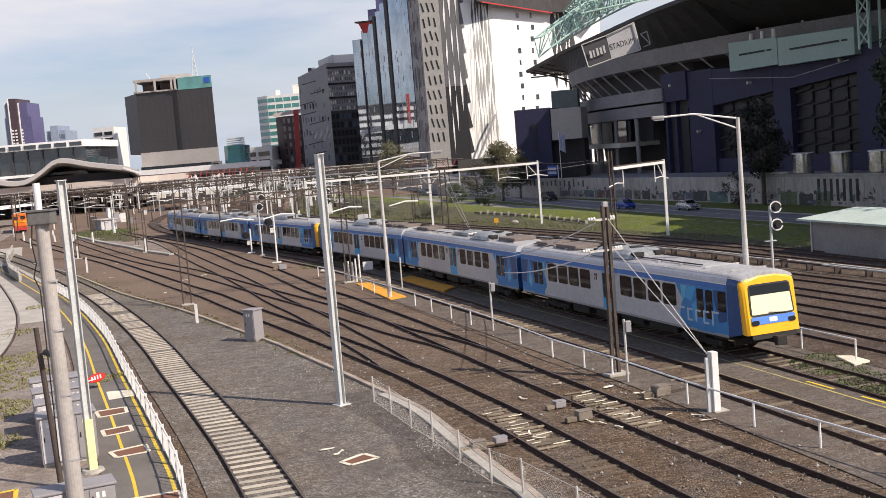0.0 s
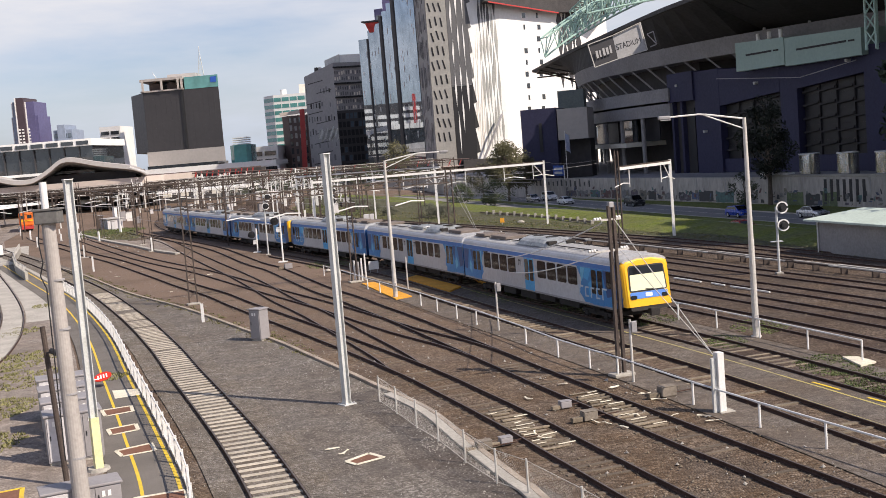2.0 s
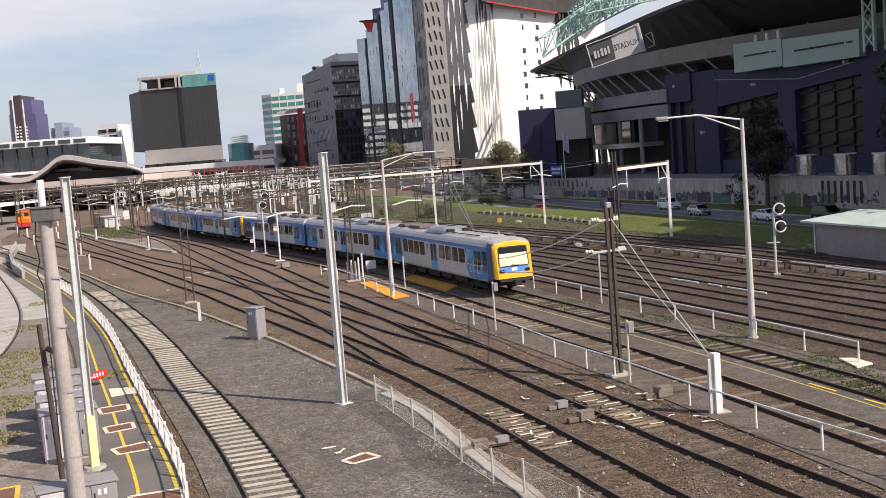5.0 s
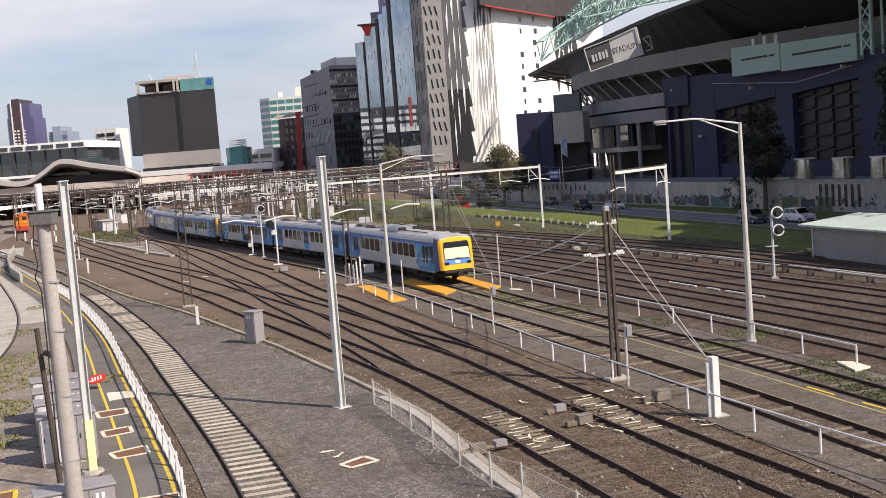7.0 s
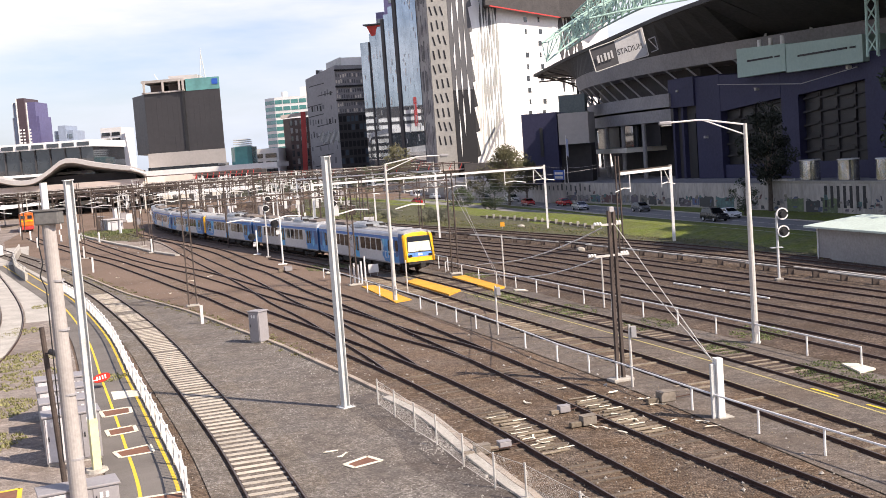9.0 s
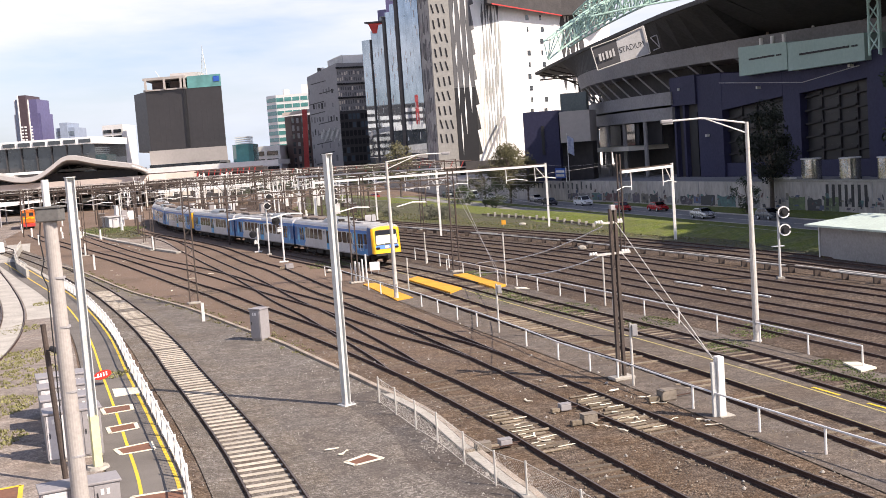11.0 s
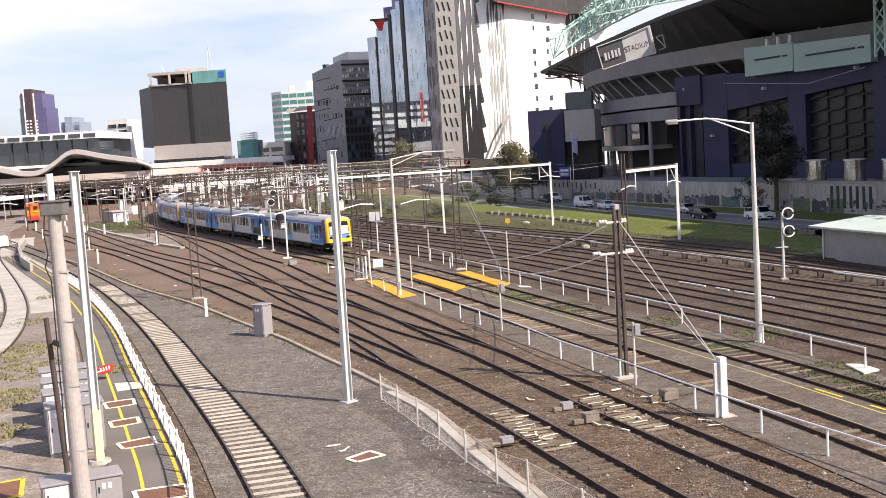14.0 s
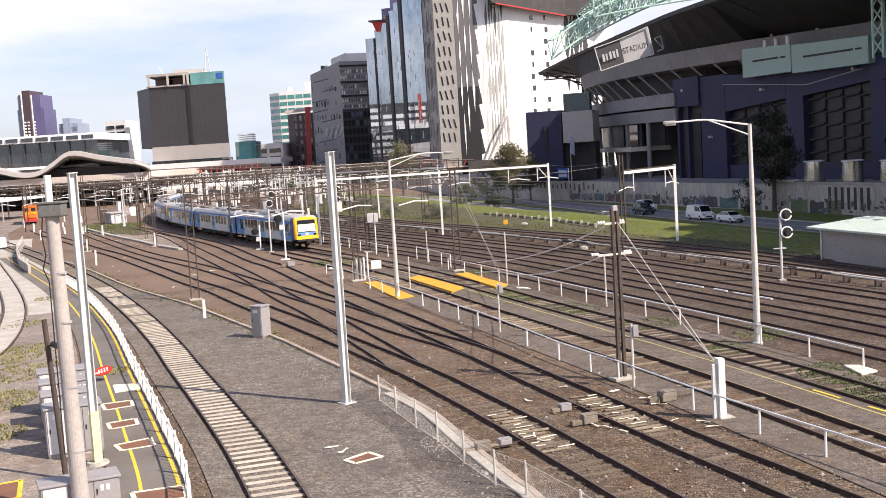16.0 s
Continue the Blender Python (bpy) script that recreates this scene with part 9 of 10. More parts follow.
def mesh_fence(points, h):
    root = tagged(empty("mesh_fence"), "low galvanised wire mesh fence at the yard edge", "fence")
    for x, y in points:
        bm = bmesh.new()
        tube(bm, (x, y, 0), (x, y, h), 0.035, n=8)
        part("post", bm, M["pale_galv"], root)
    bm = bmesh.new()
    for (x0, y0), (x1, y1) in zip(points[:-1], points[1:]):
        for z in (0.08, h - 0.06):
            bar(bm, (x0, y0, z), (x1, y1, z), 0.012, 0.012)
        n = int(math.hypot(x1 - x0, y1 - y0) / 0.09)
        for i in range(n):
            u = i / n
            v = min(1.0, u + 0.9 / max(0.9, math.hypot(x1 - x0, y1 - y0)))
            for p, q in ((u, v), (v, u)):
                bar(bm, (x0 + (x1 - x0) * p, y0 + (y1 - y0) * p, 0.08), (x0 + (x1 - x0) * q, y0 + (y1 - y0) * q, h - 0.06), 0.0018, 0.0018)
    part("mesh", bm, M["pale_galv"], root, "fine wire mesh")["kind"] = "stuff"
    return root


mesh_fence([(5.9, 22), (4.7, 26), (3.3, 29.8), (2.05, 32.94), (1.18, 34.37), (0.27, 36.98), (-0.62, 40.05), (-1.44, 42.24), (-2.29, 44.86), (-3.1, 47.35)], 1.15)

# ---- cabinets, boards, lids and litter in the yard
def cabinet(x, y, turn, w, d, h, label, pale=False, doors=2, name="relay_cabinet"):
    root = tagged(empty(name, x, y, 0, turn), label, "relay cabinet", "relay cabinets")
    bm = bmesh.new()
    box(bm, -w / 2, -d / 2, 0.1, w / 2, d / 2, h - 0.08, 0.015)
    part("body", bm, M["cabinet"], root)
    bm = bmesh.new()
    box(bm, -w / 2 + 0.04, -d / 2 + 0.04, 0, w / 2 - 0.04, d / 2 - 0.04, 0.1)
    part("plinth", bm, M["concrete"], root)
    bm = bmesh.new()
    box(bm, -w / 2 - 0.06, -d / 2 - 0.06, h - 0.08, w / 2 + 0.06, d / 2 + 0.06, h, 0.02)
    part("lid", bm, M["cabinet"], root)
    for i in range(doors):
        x0 = -w / 2 + 0.04 + i * (w - 0.08) / doors
        bm = bmesh.new()
        box(bm, x0 + 0.015, -d / 2 - 0.03, 0.16, x0 + (w - 0.08) / doors - 0.015, -d / 2 - 0.002, h - 0.12, 0.008)
        door = part("door", bm, M["cabinet_pale"] if pale or (i == 0 and doors > 2) else M["cabinet"], root)
        bm = bmesh.new()
        box(bm, x0 + 0.08, -d / 2 - 0.06, h * 0.5, x0 + 0.12, -d / 2 - 0.03, h * 0.5 + 0.18, 0.005)
        part("handle", bm, M["black"], door)
        for k in range(2):
            bm = bmesh.new()
            box(bm, x0 + 0.2 + k * 0.18, -d / 2 - 0.045, h - 0.42, x0 + 0.3 + k * 0.18, -d / 2 - 0.03, h - 0.24)
            part("vent", bm, M["white_steel"], door)
    return root


for k in range(4):
    cabinet(-14.35 - k * 0.98, 41.9 + k * 2.55, 22, 2.0, 1.15, 1.9, "large grey steel relay cabinet with pale door" if k == 0 else "grey steel relay cabinet in a row", doors=3)
cabinet(-11.85, 34.6, 24, 2.35, 1.0, 1.05, "low grey steel equipment cabinet near the walkway", doors=3)
cabinet(-11.15, 66.9, -32, 0.8, 0.8, 1.95, "single weathered grey steel trackside box", pale=False, doors=1, name="trackside_box")


def slab(name, outline, z0, z1, material, label, category, group="", border=None, kind=""):
    root = tagged(empty(name), label, category, group, kind)
    bm = bmesh.new()
    prism(bm, outline, z0, z1)
    part("board" if not border else "lid", bm, material, root)
    if border:
        cx = sum(p[0] for p in outline) / len(outline)
        cy = sum(p[1] for p in outline) / len(outline)
        k = len(outline)
        for i in range(k):
            a, b = outline[i], outline[(i + 1) % k]
            bm = bmesh.new()
            bar(bm, (a[0], a[1], z1 + 0.006), (b[0], b[1], z1 + 0.006), 0.16, 0.012)
            part("painted_border", bm, border, root)
    return root


slab("crossing_board", [(-6.62, 91.9), (-5.6, 92.06), (-2.32, 81.18), (-3.44, 80.24)], 0, 0.08, M["orange_board"], "faded orange crossing board beside the siding", "crossing board", "orange crossing boards")
slab("crossing_board", [(-3.01, 92.42), (-2.14, 93.94), (1.32, 84.04), (0.44, 81.84)], 0, 0.16, M["orange_board"], "faded orange crossing board between two tracks", "crossing board", "orange crossing boards")
slab("crossing_board", [(0.84, 93.24), (1.9, 93.83), (4.65, 84.12), (3.73, 82.92)], 0, 0.16, M["orange_board"], "faded orange crossing board beside the white fence", "crossing board", "orange crossing boards")
slab("white_slab", [(17.15, 48.5), (17.75, 48.3), (18.05, 47.0), (17.2, 46.5)], 0.02, 0.1, M["white_line"], "cream concrete slab on the ground by the fence", "slab", "concrete slabs")
slab("white_slab", [(5.2, 82.9), (6.0, 82.2), (6.2, 81.2), (5.3, 81.8)], 0.02, 0.08, M["white_line"], "cream concrete slab on the ground by the fence", "slab", "concrete slabs")
slab("pit_lid", [(-3.85, 38.3), (-3.1, 39.15), (-2.55, 38.45), (-3.45, 37.8)], 0.012, 0.03, M["brown_lid"], "brown pit lid with broken cream border in the gravel", "pit lid", "pit lids", M["white_line"])
for o in ([(-15.8, 50.1), (-14.6, 50.6), (-14.2, 49.4), (-15.25, 48.8)], [(-14.4, 46.2), (-13.4, 46.8), (-13.0, 45.7), (-13.95, 45.1)],
          [(-13.0, 42.4), (-11.85, 43.2), (-11.4, 42.0), (-12.5, 41.5)], [(-10.6, 35.9), (-9.0, 36.4), (-8.6, 35.0), (-10.1, 34.6)]):
    slab("pit_lid", o, 0.03, 0.045, M["brown_lid"], "brown pit lid with cream border on the walkway", "pit lid", "pit lids", M["white_line"])
slab("pale_lid", [(-16.6, 54.6), (-15.3, 54.6), (-14.8, 53.1), (-15.9, 52.6)], 0.03, 0.045, M["white_line"], "cream painted lid on the walkway", "pit lid", "pit lids")
slab("yellow_bay", [(-17.5, 37.0), (-15.1, 38.3), (-14.4, 36.2), (-16.6, 35.0)], 0.012, 0.03, M["brown_lid"], "brown lid with a yellow painted border", "pit lid", "pit lids", M["yellow_line"])
for a, b in (((14.45, 44.4), (14.95, 42.75)), ((15.45, 41.2), (15.95, 39.7))):
    bm = bmesh.new()
    bar(bm, (*a, 0.045), (*b, 0.045), 0.13, 0.01)
    tagged(part("yellow_dash", bm, M["yellow_line"]), "short bright yellow dash on the path", "line marking", "yellow dashes", kind="structure")


def stop_sign():
    root = tagged(empty("red_sign", -17.5, 55.9, 0, 20), "oval red sign board tilted on a low white stand", "sign")
    bm = bmesh.new()
    chain(bm, [(-0.75, -0.25, 0.02), (-0.45, -0.15, 0.42), (0.1, 0.0, 0.5)], 0.03, 6)
    part("stand", bm, M["white_steel"], root)
    bm = bmesh.new()
    tube(bm, (0, 0, 0), (0, 0, 0.03), 0.45, n=24)
    for v in bm.verts:
        v.co.y *= 0.75
    tilt = Matrix.Rotation(radians(28), 4, "X") @ Matrix.Rotation(radians(-14), 4, "Y")
    tilt.translation = Vector((0.1, 0, 0.52))
    bmesh.ops.transform(bm, matrix=tilt, verts=bm.verts[:])
    disc = part("disc", bm, M["red_sign"], root)
    for i in range(4):
        bm = bmesh.new()
        box(bm, -0.25 + i * 0.14, -0.16, 0.031, -0.18 + i * 0.14, 0.16, 0.04)
        bmesh.ops.transform(bm, matrix=tilt, verts=bm.verts[:])
        part("lettering_bar", bm, M["white_steel"], disc)
    return root


stop_sign()


def signboard(x, y, w, h, z, label):
    root = tagged(empty("notice_board", x, y, 0, 8), label, "notice board")
    bm = bmesh.new()
    box(bm, -w / 2, -0.03, z, w / 2, 0.0, z + h, 0.01)
    part("panel", bm, M["white_steel"], root)
    for s in (-0.35, 0.35):
        bm = bmesh.new()
        tube(bm, (s * w, 0.04, 0), (s * w, 0.04, z + h), 0.03, n=6)
        part("leg", bm, M["grey_steel"], root)
    return root


signboard(-6.0, 99.5, 0.9, 0.75, 0.35, "small blank white notice board beside the track")
for i, (x, y, h) in enumerate(((-7.7, 95.0, 1.5), (-7.35, 94.6, 1.7), (-7.0, 94.3, 1.6), (-6.7, 94.0, 1.9), (-6.45, 94.9, 2.2))):
    root = tagged(empty("white_bollard", x, y), "tall white steel guard post round a mast foot", "guard post", "white guard posts")
    bm = bmesh.new()
    tube(bm, (0, 0, 0), (0, 0, h), 0.075, n=10)
    part("post", bm, M["white_steel"], root)
    bm = bmesh.new()
    tube(bm, (0, 0, h), (0, 0, h + 0.03), 0.085, n=10)
    part("cap", bm, M["white_steel"], root)


# point machines, timbers and stones on the turnout
M["timber_block"] = surface("weathered_block", (0.24, 0.205, 0.165), 0.9, dark=(0.13, 0.11, 0.088), scale=1.5, fine=9, amount=0.8, bump=0.2)


def point_machine(x, y, turn, label, pale=True, size=1.0):
    root = tagged(empty("point_machine", x, y, 0, turn), label, "point machine", "point machines")
    bm = bmesh.new()
    box(bm, -0.29 * size, -0.2 * size, 0.02, 0.29 * size, 0.2 * size, 0.36 * size, 0.04)
    part("case", bm, M["timber_block"] if pale else M["cabinet"], root)
    bm = bmesh.new()
    box(bm, -0.30 * size, -0.21 * size, 0.36 * size, 0.30 * size, 0.21 * size, 0.385 * size, 0.01)
    part("lid", bm, M["timber_block"] if pale else M["cabinet"], root)
    bm = bmesh.new()
    tube(bm, (0.2, 0, 0.1), (1.3, 0.1, 0.1), 0.025, n=6)
    part("rod", bm, M["rail"], root)
    bm = bmesh.new()
    box(bm, -0.75 * size, -0.12, 0.01, -0.32 * size, 0.08, 0.2 * size, 0.02)
    part("end_block", bm, M["timber"], root)
    return root


point_machine(5.05, 41.4, 20, "weathered point machine case between two tracks")
point_machine(8.55, 44.2, 20, "weathered point machine case beside the track", True, 1.15)
point_machine(4.4, 43.6, 20, "small grey point box beside a rail", False, 0.8)
point_machine(1.75, 38.9, 20, "small grey point box beside a rail", False, 0.8)
point_machine(0.95, 38.4, 15, "weathered block beside the rail", True, 0.95)
point_machine(-15.0, 110.2, 20, "dark point machine beside the siding", False, 1.3)
rnd = random.Random(8)
for gx, gy, n in ((1.75, 44.2, 15), (5.35, 45.9, 15)):
    for i in range(n):
        root_t = tagged(empty("crossing_timber", gx + i * 0.125 + rnd.uniform(-0.12, 0.12), gy - i * 0.44, 0, 20 + rnd.uniform(-4, 4)),
                        "weathered grey turnout timber between the rails", "timber", "turnout timbers")
        bm = bmesh.new()
        l = rnd.uniform(0.7, 1.5)
        o = rnd.uniform(-0.2, 0.2)
        box(bm, o - l / 2, -0.1, 0.0, o + l / 2, rnd.uniform(0.02, 0.1), 0.03 + rnd.uniform(0, 0.05), 0.012)
        part("timber", bm, M["timber"], root_t)
        if rnd.random() < 0.6:
            bm = bmesh.new()
            x0 = rnd.uniform(-0.65, 0.0)
            bar(bm, (x0, 0.02, 0.105), (x0 + rnd.uniform(0.25, 0.8), rnd.uniform(-0.05, 0.1), 0.105), rnd.uniform(0.03, 0.07), 0.02)
            part("white_rod", bm, M["white_line"], root_t)
rnd = random.Random(31)
for x, y in ((6.1, 42.6), (6.5, 41.6), (6.9, 41.2), (5.7, 40.3), (5.3, 40.6), (7.8, 43.6), (7.5, 44.8), (8.9, 40.6), (8.3, 41.0), (6.2, 39.6), (2.9, 39.8), (3.4, 39.2), (9.6, 39.8), (7.0, 46.5), (4.6, 47.8), (3.0, 45.9), (-35.8, 122.0), (-33.2, 115.9), (-23.6, 97.1), (-24.3, 107.1), (-23.5, 106.7), (-23.0, 110.3), (-22.5, 110.5), (-37.7, 134.1), (-49.9, 164.7), (-39.1, 150.8), (-4.22, 40.20), (-3.87, 39.76)):
    bm = bmesh.new()
    pts = [Vector((x, y, 0.05))]
    d = rnd.uniform(0, 6.28)
    for k in range(3):
        d += rnd.uniform(-0.7, 0.7)
        pts.append(pts[-1] + Vector((math.cos(d), math.sin(d), 0)) * rnd.uniform(0.1, 0.28))
    ribbon(bm, np.array([(p.x, p.y) for p in pts]), -0.035, 0.035, 0.05)
    for v in bm.verts:
        v.co.z += rnd.uniform(0, 0.05)
    bmesh.ops.solidify(bm, geom=bm.faces[:], thickness=0.02)
    tagged(part("white_cable_scrap", bm, M["white_line"]), "crooked white scrap of cable duct on the ballast", "litter", "white scraps")

# scattered pale stones and scraps
def spot(x, y, r):
    def pick(rnd):
        a, d = rnd.uniform(0, 6.28), r * math.sqrt(rnd.random())
        return x + d * math.cos(a), y + d * math.sin(a) * 1.6
    return pick


def scatter(name, label, place, count, size, material, seed, category="stones"):
    rnd = random.Random(seed)
    vs, fs = [], []
    for _ in range(count):
        x, y = place(rnd)
        s = size * rnd.uniform(0.4, 1.5)
        z = 0.0
        a = rnd.uniform(0, 6.28)
        k = len(vs)
        for i in range(5):
            t = a + i * 1.2566
            r = s * rnd.uniform(0.7, 1.2)
            vs.append((x + r * math.cos(t), y + r * math.sin(t), z + 0.01))
        vs.append((x + rnd.uniform(-0.2, 0.2) * s, y, z + 0.03 + s * rnd.uniform(0.5, 0.9)))
        for i in range(5):
            fs.append((k + i, k + (i + 1) % 5, k + 5))
    me = bpy.data.meshes.new(name)
    me.from_pydata(vs, [], fs)
    me.materials.append(material)
    return tagged(new(name, me), label, category, kind="stuff")


def along(q, spread, y0, y1, near=1.0):
    line = between(q, y0, y1)

    def pick(rnd):
        i = int(len(line) * rnd.random() ** near)
        i = min(i, len(line) - 1)
        nn = normals(line[max(0, i - 1):i + 2])
        o = rnd.uniform(*spread)
        return line[i][0] + nn[0][0] * o + rnd.uniform(-0.5, 0.5), line[i][1] + nn[0][1] * o + rnd.uniform(-0.5, 0.5)
    return pick


M["pale_stone"] = surface("pale_stone", (0.38, 0.355, 0.315), 0.9, scale=2, fine=12, amount=0.6)
scatter("loose_stones", "pale loose stones scattered over the ballast", along(SECOND, (-3, 9), 25, 140, 1.6), 900, 0.024, M["pale_stone"], 1)
scatter("loose_stones", "pale loose stones beside the near track", along(NEAR, (-2.4, 8), 22, 120, 1.9), 3200, 0.024, M["pale_stone"], 2)
scatter("dark_stones", "dark loose ballast stones over the track beds", along(THIRD, (-7, 5), 25, 130, 1.6), 3500, 0.035, M["timber"], 3)
scatter("loose_stones", "pale loose stones along the mesh fence", along(KERB, (-1.6, 0.4), 25, 70, 1.3), 500, 0.035, M["pale_stone"], 4)
for x, y, r, n in ((-0.55, 39.9, 0.75, 130), (0.9, 36.0, 0.45, 60)):
    scatter("white_scraps", "white spilled chips beside the mesh fence", spot(x, y, r), n, 0.035, M["pale_stone"], int(y * 10), "litter")
scatter("white_scraps", "white scraps and stones by the turnouts", along(THIRD, (-6, 3), 33, 70, 1.4), 130, 0.06, M["pale_stone"], 5, "litter")
scatter("loose_stones", "brown and grey stones among the suburban tracks", along(MAIN, (3, 28), 30, 170, 1.0), 3000, 0.05, M["buried_timber"], 6)


def tufts(name, label, place, count, h, material, seed):
    rnd = random.Random(seed)
    vs, fs = [], []
    for _ in range(count):
        x, y = place(rnd)
        z = 0.0
        for _ in range(7):
            a = rnd.uniform(0, 6.28)
            l = h * rnd.uniform(0.4, 1.3)
            w = 0.03 + 0.03 * rnd.random()
            bx, by = x + rnd.uniform(-0.15, 0.15), y + rnd.uniform(-0.15, 0.15)
            k = len(vs)
            ca, sa = math.cos(a), math.sin(a)
            vs += [(bx - sa * w, by + ca * w, z), (bx + sa * w, by - ca * w, z), (bx + ca * l * 0.5, by + sa * l * 0.5, z + l)]
            fs.append((k, k + 1, k + 2))
    me = bpy.data.meshes.new(name)
    me.from_pydata(vs, [], fs)
    me.materials.append(material)
    return tagged(new(name, me), label, "weeds", kind="stuff")


for x, y, r, n in ((7.6, 70.2, 1.9, 120), (16.2, 57.9, 1.4, 60), (16.4, 47.3, 1.5, 130), (16.9, 43.0, 1.5, 130), (3.6, 80.2, 1.8, 120), (2.7, 94, 1.4, 60), (11.5, 63, 1.4, 60),
                   (5.0, 76, 1.5, 80), (13.5, 54.6, 1.1, 60), (-10.5, 112, 3.0, 160)):
    tufts("weeds", "green weeds between the rails", spot(x, y, r), n * 2, 0.06, M["weed"], int(x * 10 + y))
for x, y, r, n in ((-25.5, 66, 2.2, 260), (-21.5, 52, 1.8, 240), (-30.5, 79, 1.6, 90), (-19.0, 45, 1.4, 140), (-16.8, 36, 0.8, 60), (-17.6, 58.5, 0.7, 60), (-23.0, 60, 2.0, 160), (-33.5, 95, 1.2, 60)):
    tufts("weeds", "yellow green weeds on the western yard", spot(x, y, r), n, 0.12, M["yard_weed"], int(y))
tufts("weeds", "rough grass along the foot of the bank", along(MAIN, (27.3, 30), 60, 240), 1500, 0.2, M["dry_weed"], 77)
for k, (y0, y1, hh, cnt, mat) in enumerate(((95, 150, 0.2, 350, "dry_weed"), (95, 200, 0.16, 500, "weed"), (150, 235, 0.26, 500, "dry_weed"), (190, 250, 0.3, 300, "weed"))):
    tufts("weeds", "dry olive weeds on the rough ground below the grass bank", along(MAIN, (28.2, 37 if y0 > 100 else 33.5), y0, y1), cnt, hh, M[mat], 300 + k)
tufts("weeds", "thin weeds along the timber edge", along(KERB, (-0.4, 0.6), 60, 130), 380, 0.12, M["dry_weed"], 78)
tufts("grass_tufts", "grass blades over the green bank", along(MAIN, (28.0, 31), 80, 230), 1100, 0.15, M["weed"], 79)
# grassy patch with the huts near the station
bm = bmesh.new()
rnd = random.Random(52)
rim = []
for k in range(48):
    a = k / 48 * 2 * math.pi
    r = 1 + rnd.uniform(-0.16, 0.16)
    u, v = 24 * r * math.cos(a), 4.6 * r * math.sin(a)
    rim.append((-59.5 - 0.40 * u + 0.9 * v, 204 + 0.91 * u + 0.4 * v))
sheet(bm, rim, 0.03)
tagged(part("grass_patch", bm, M["scrub"]), "rough dry green grassy patch among the station tracks", "grass", kind="structure")


def station_verge(rnd):
    a, d = rnd.uniform(0, 6.28), math.sqrt(rnd.random())
    u, v = 23 * d * math.cos(a), 4.6 * d * math.sin(a)
    return -59.5 - 0.40 * u + 0.9 * v, 204 + 0.91 * u + 0.4 * v


tufts("grass_tufts", "tufts of green and dry grass by the station huts", station_verge, 420, 0.22, M["dry_weed"], 91)
tufts("grass_tufts", "yellow green grass round the station hut", spot(-61, 208, 6.5), 520, 0.3, M["weed"], 92)
# low concrete kerb beside the crossover, dry ground behind it
THROAT_KERB = curve([(-65.4, 206.6), (-52.8, 180.0), (-43.5, 161.6), (-37.9, 149.8), (-32.8, 140.7)], 2.0)
bm = bmesh.new()
sweep(bm, THROAT_KERB, [(-0.3, 0.0), (0.3, 0.0), (0.3, 0.22), (-0.3, 0.22)])
tagged(part("throat_kerb", bm, M["concrete"]), "low pale concrete kerb beside the crossover track", "kerb", kind="structure")
bm = bmesh.new()
sheet(bm, [(-52.4, 180.0), (-43.1, 161.6), (-37.5, 149.8), (-33.2, 142.0), (-34.4, 147.0), (-38.2, 160.0), (-43.0, 174.0), (-47.5, 185.0), (-53.0, 192.5)], 0.016)
tagged(part("dry_ground", bm, M["pale_dirt"]), "dry sandy ground behind the concrete kerb", "ground", kind="structure")
scatter("rubble", "heap of brown rubble on the dry ground", spot(-47.6, 179.0, 1.5), 260, 0.16, M["buried_timber"], 93)
scatter("white_scraps", "white scraps along the station throat", along(THROAT_KERB, (-2, 2), 141, 205), 60, 0.12, M["pale_stone"], 94, "litter")

M["trough_lid"] = surface("dusty_trough_lid", (0.34, 0.30, 0.26), 0.85, dark=(0.2, 0.17, 0.14), scale=0.8, fine=7, amount=0.8)
# trough with blocks between suburban tracks
root = tagged(empty("cable_trough"), "raised pale cable pipes on dark blocks between tracks", "cable trough")
line = between(shifted(MAIN, 19.9), 50, 210)
rnd = random.Random(14)
for d, z in ((-0.4, 0.55), (0.35, 0.5)):
    off = shifted(line, d)
    for i in range(0, len(off) - 5, 5):
        bm = bmesh.new()
        bar(bm, (*off[i], z + rnd.uniform(-0.03, 0.03)), (*off[i + 5], z + rnd.uniform(-0.03, 0.03)), 0.15, 0.09)
        part("pipe", bm, M["brown_steel"] if rnd.random() < 0.25 else (M["pale_galv"] if rnd.random() < 0.7 else M["trough_lid"]), root)
for i in range(0, len(line), 3):
    x, y = line[i][:2]
    bm = bmesh.new()
    box(bm, x - 0.22, y - 0.12, 0, x + 0.22, y + 0.12, 0.5, 0.03)
    part("support_block", bm, M["brown_steel"], root)
p = [(16.4, 79.4), (17.55, 76.2), (18.0, 75.1), (18.5, 73.6), (18.7, 72.9), (20.1, 69.0)]
for a in (0, 2, 4):
    bm = bmesh.new()
    bar(bm, (*p[a], 0.08), (*p[a + 1], 0.08), 0.1, 0.09)
    tagged(part("white_pipe", bm, M["white_steel"]), "long white pipe lying between two tracks", "pipe", "white pipes")

# low concrete wall with a white rail at the western platform end
root = tagged(empty("platform_wall"), "low pale concrete wall with white railing at the platform end", "low wall")
wall_line = [(-62.5, 168.0), (-56.0, 148.0), (-49.5, 131.5), (-44.6, 121.0)]
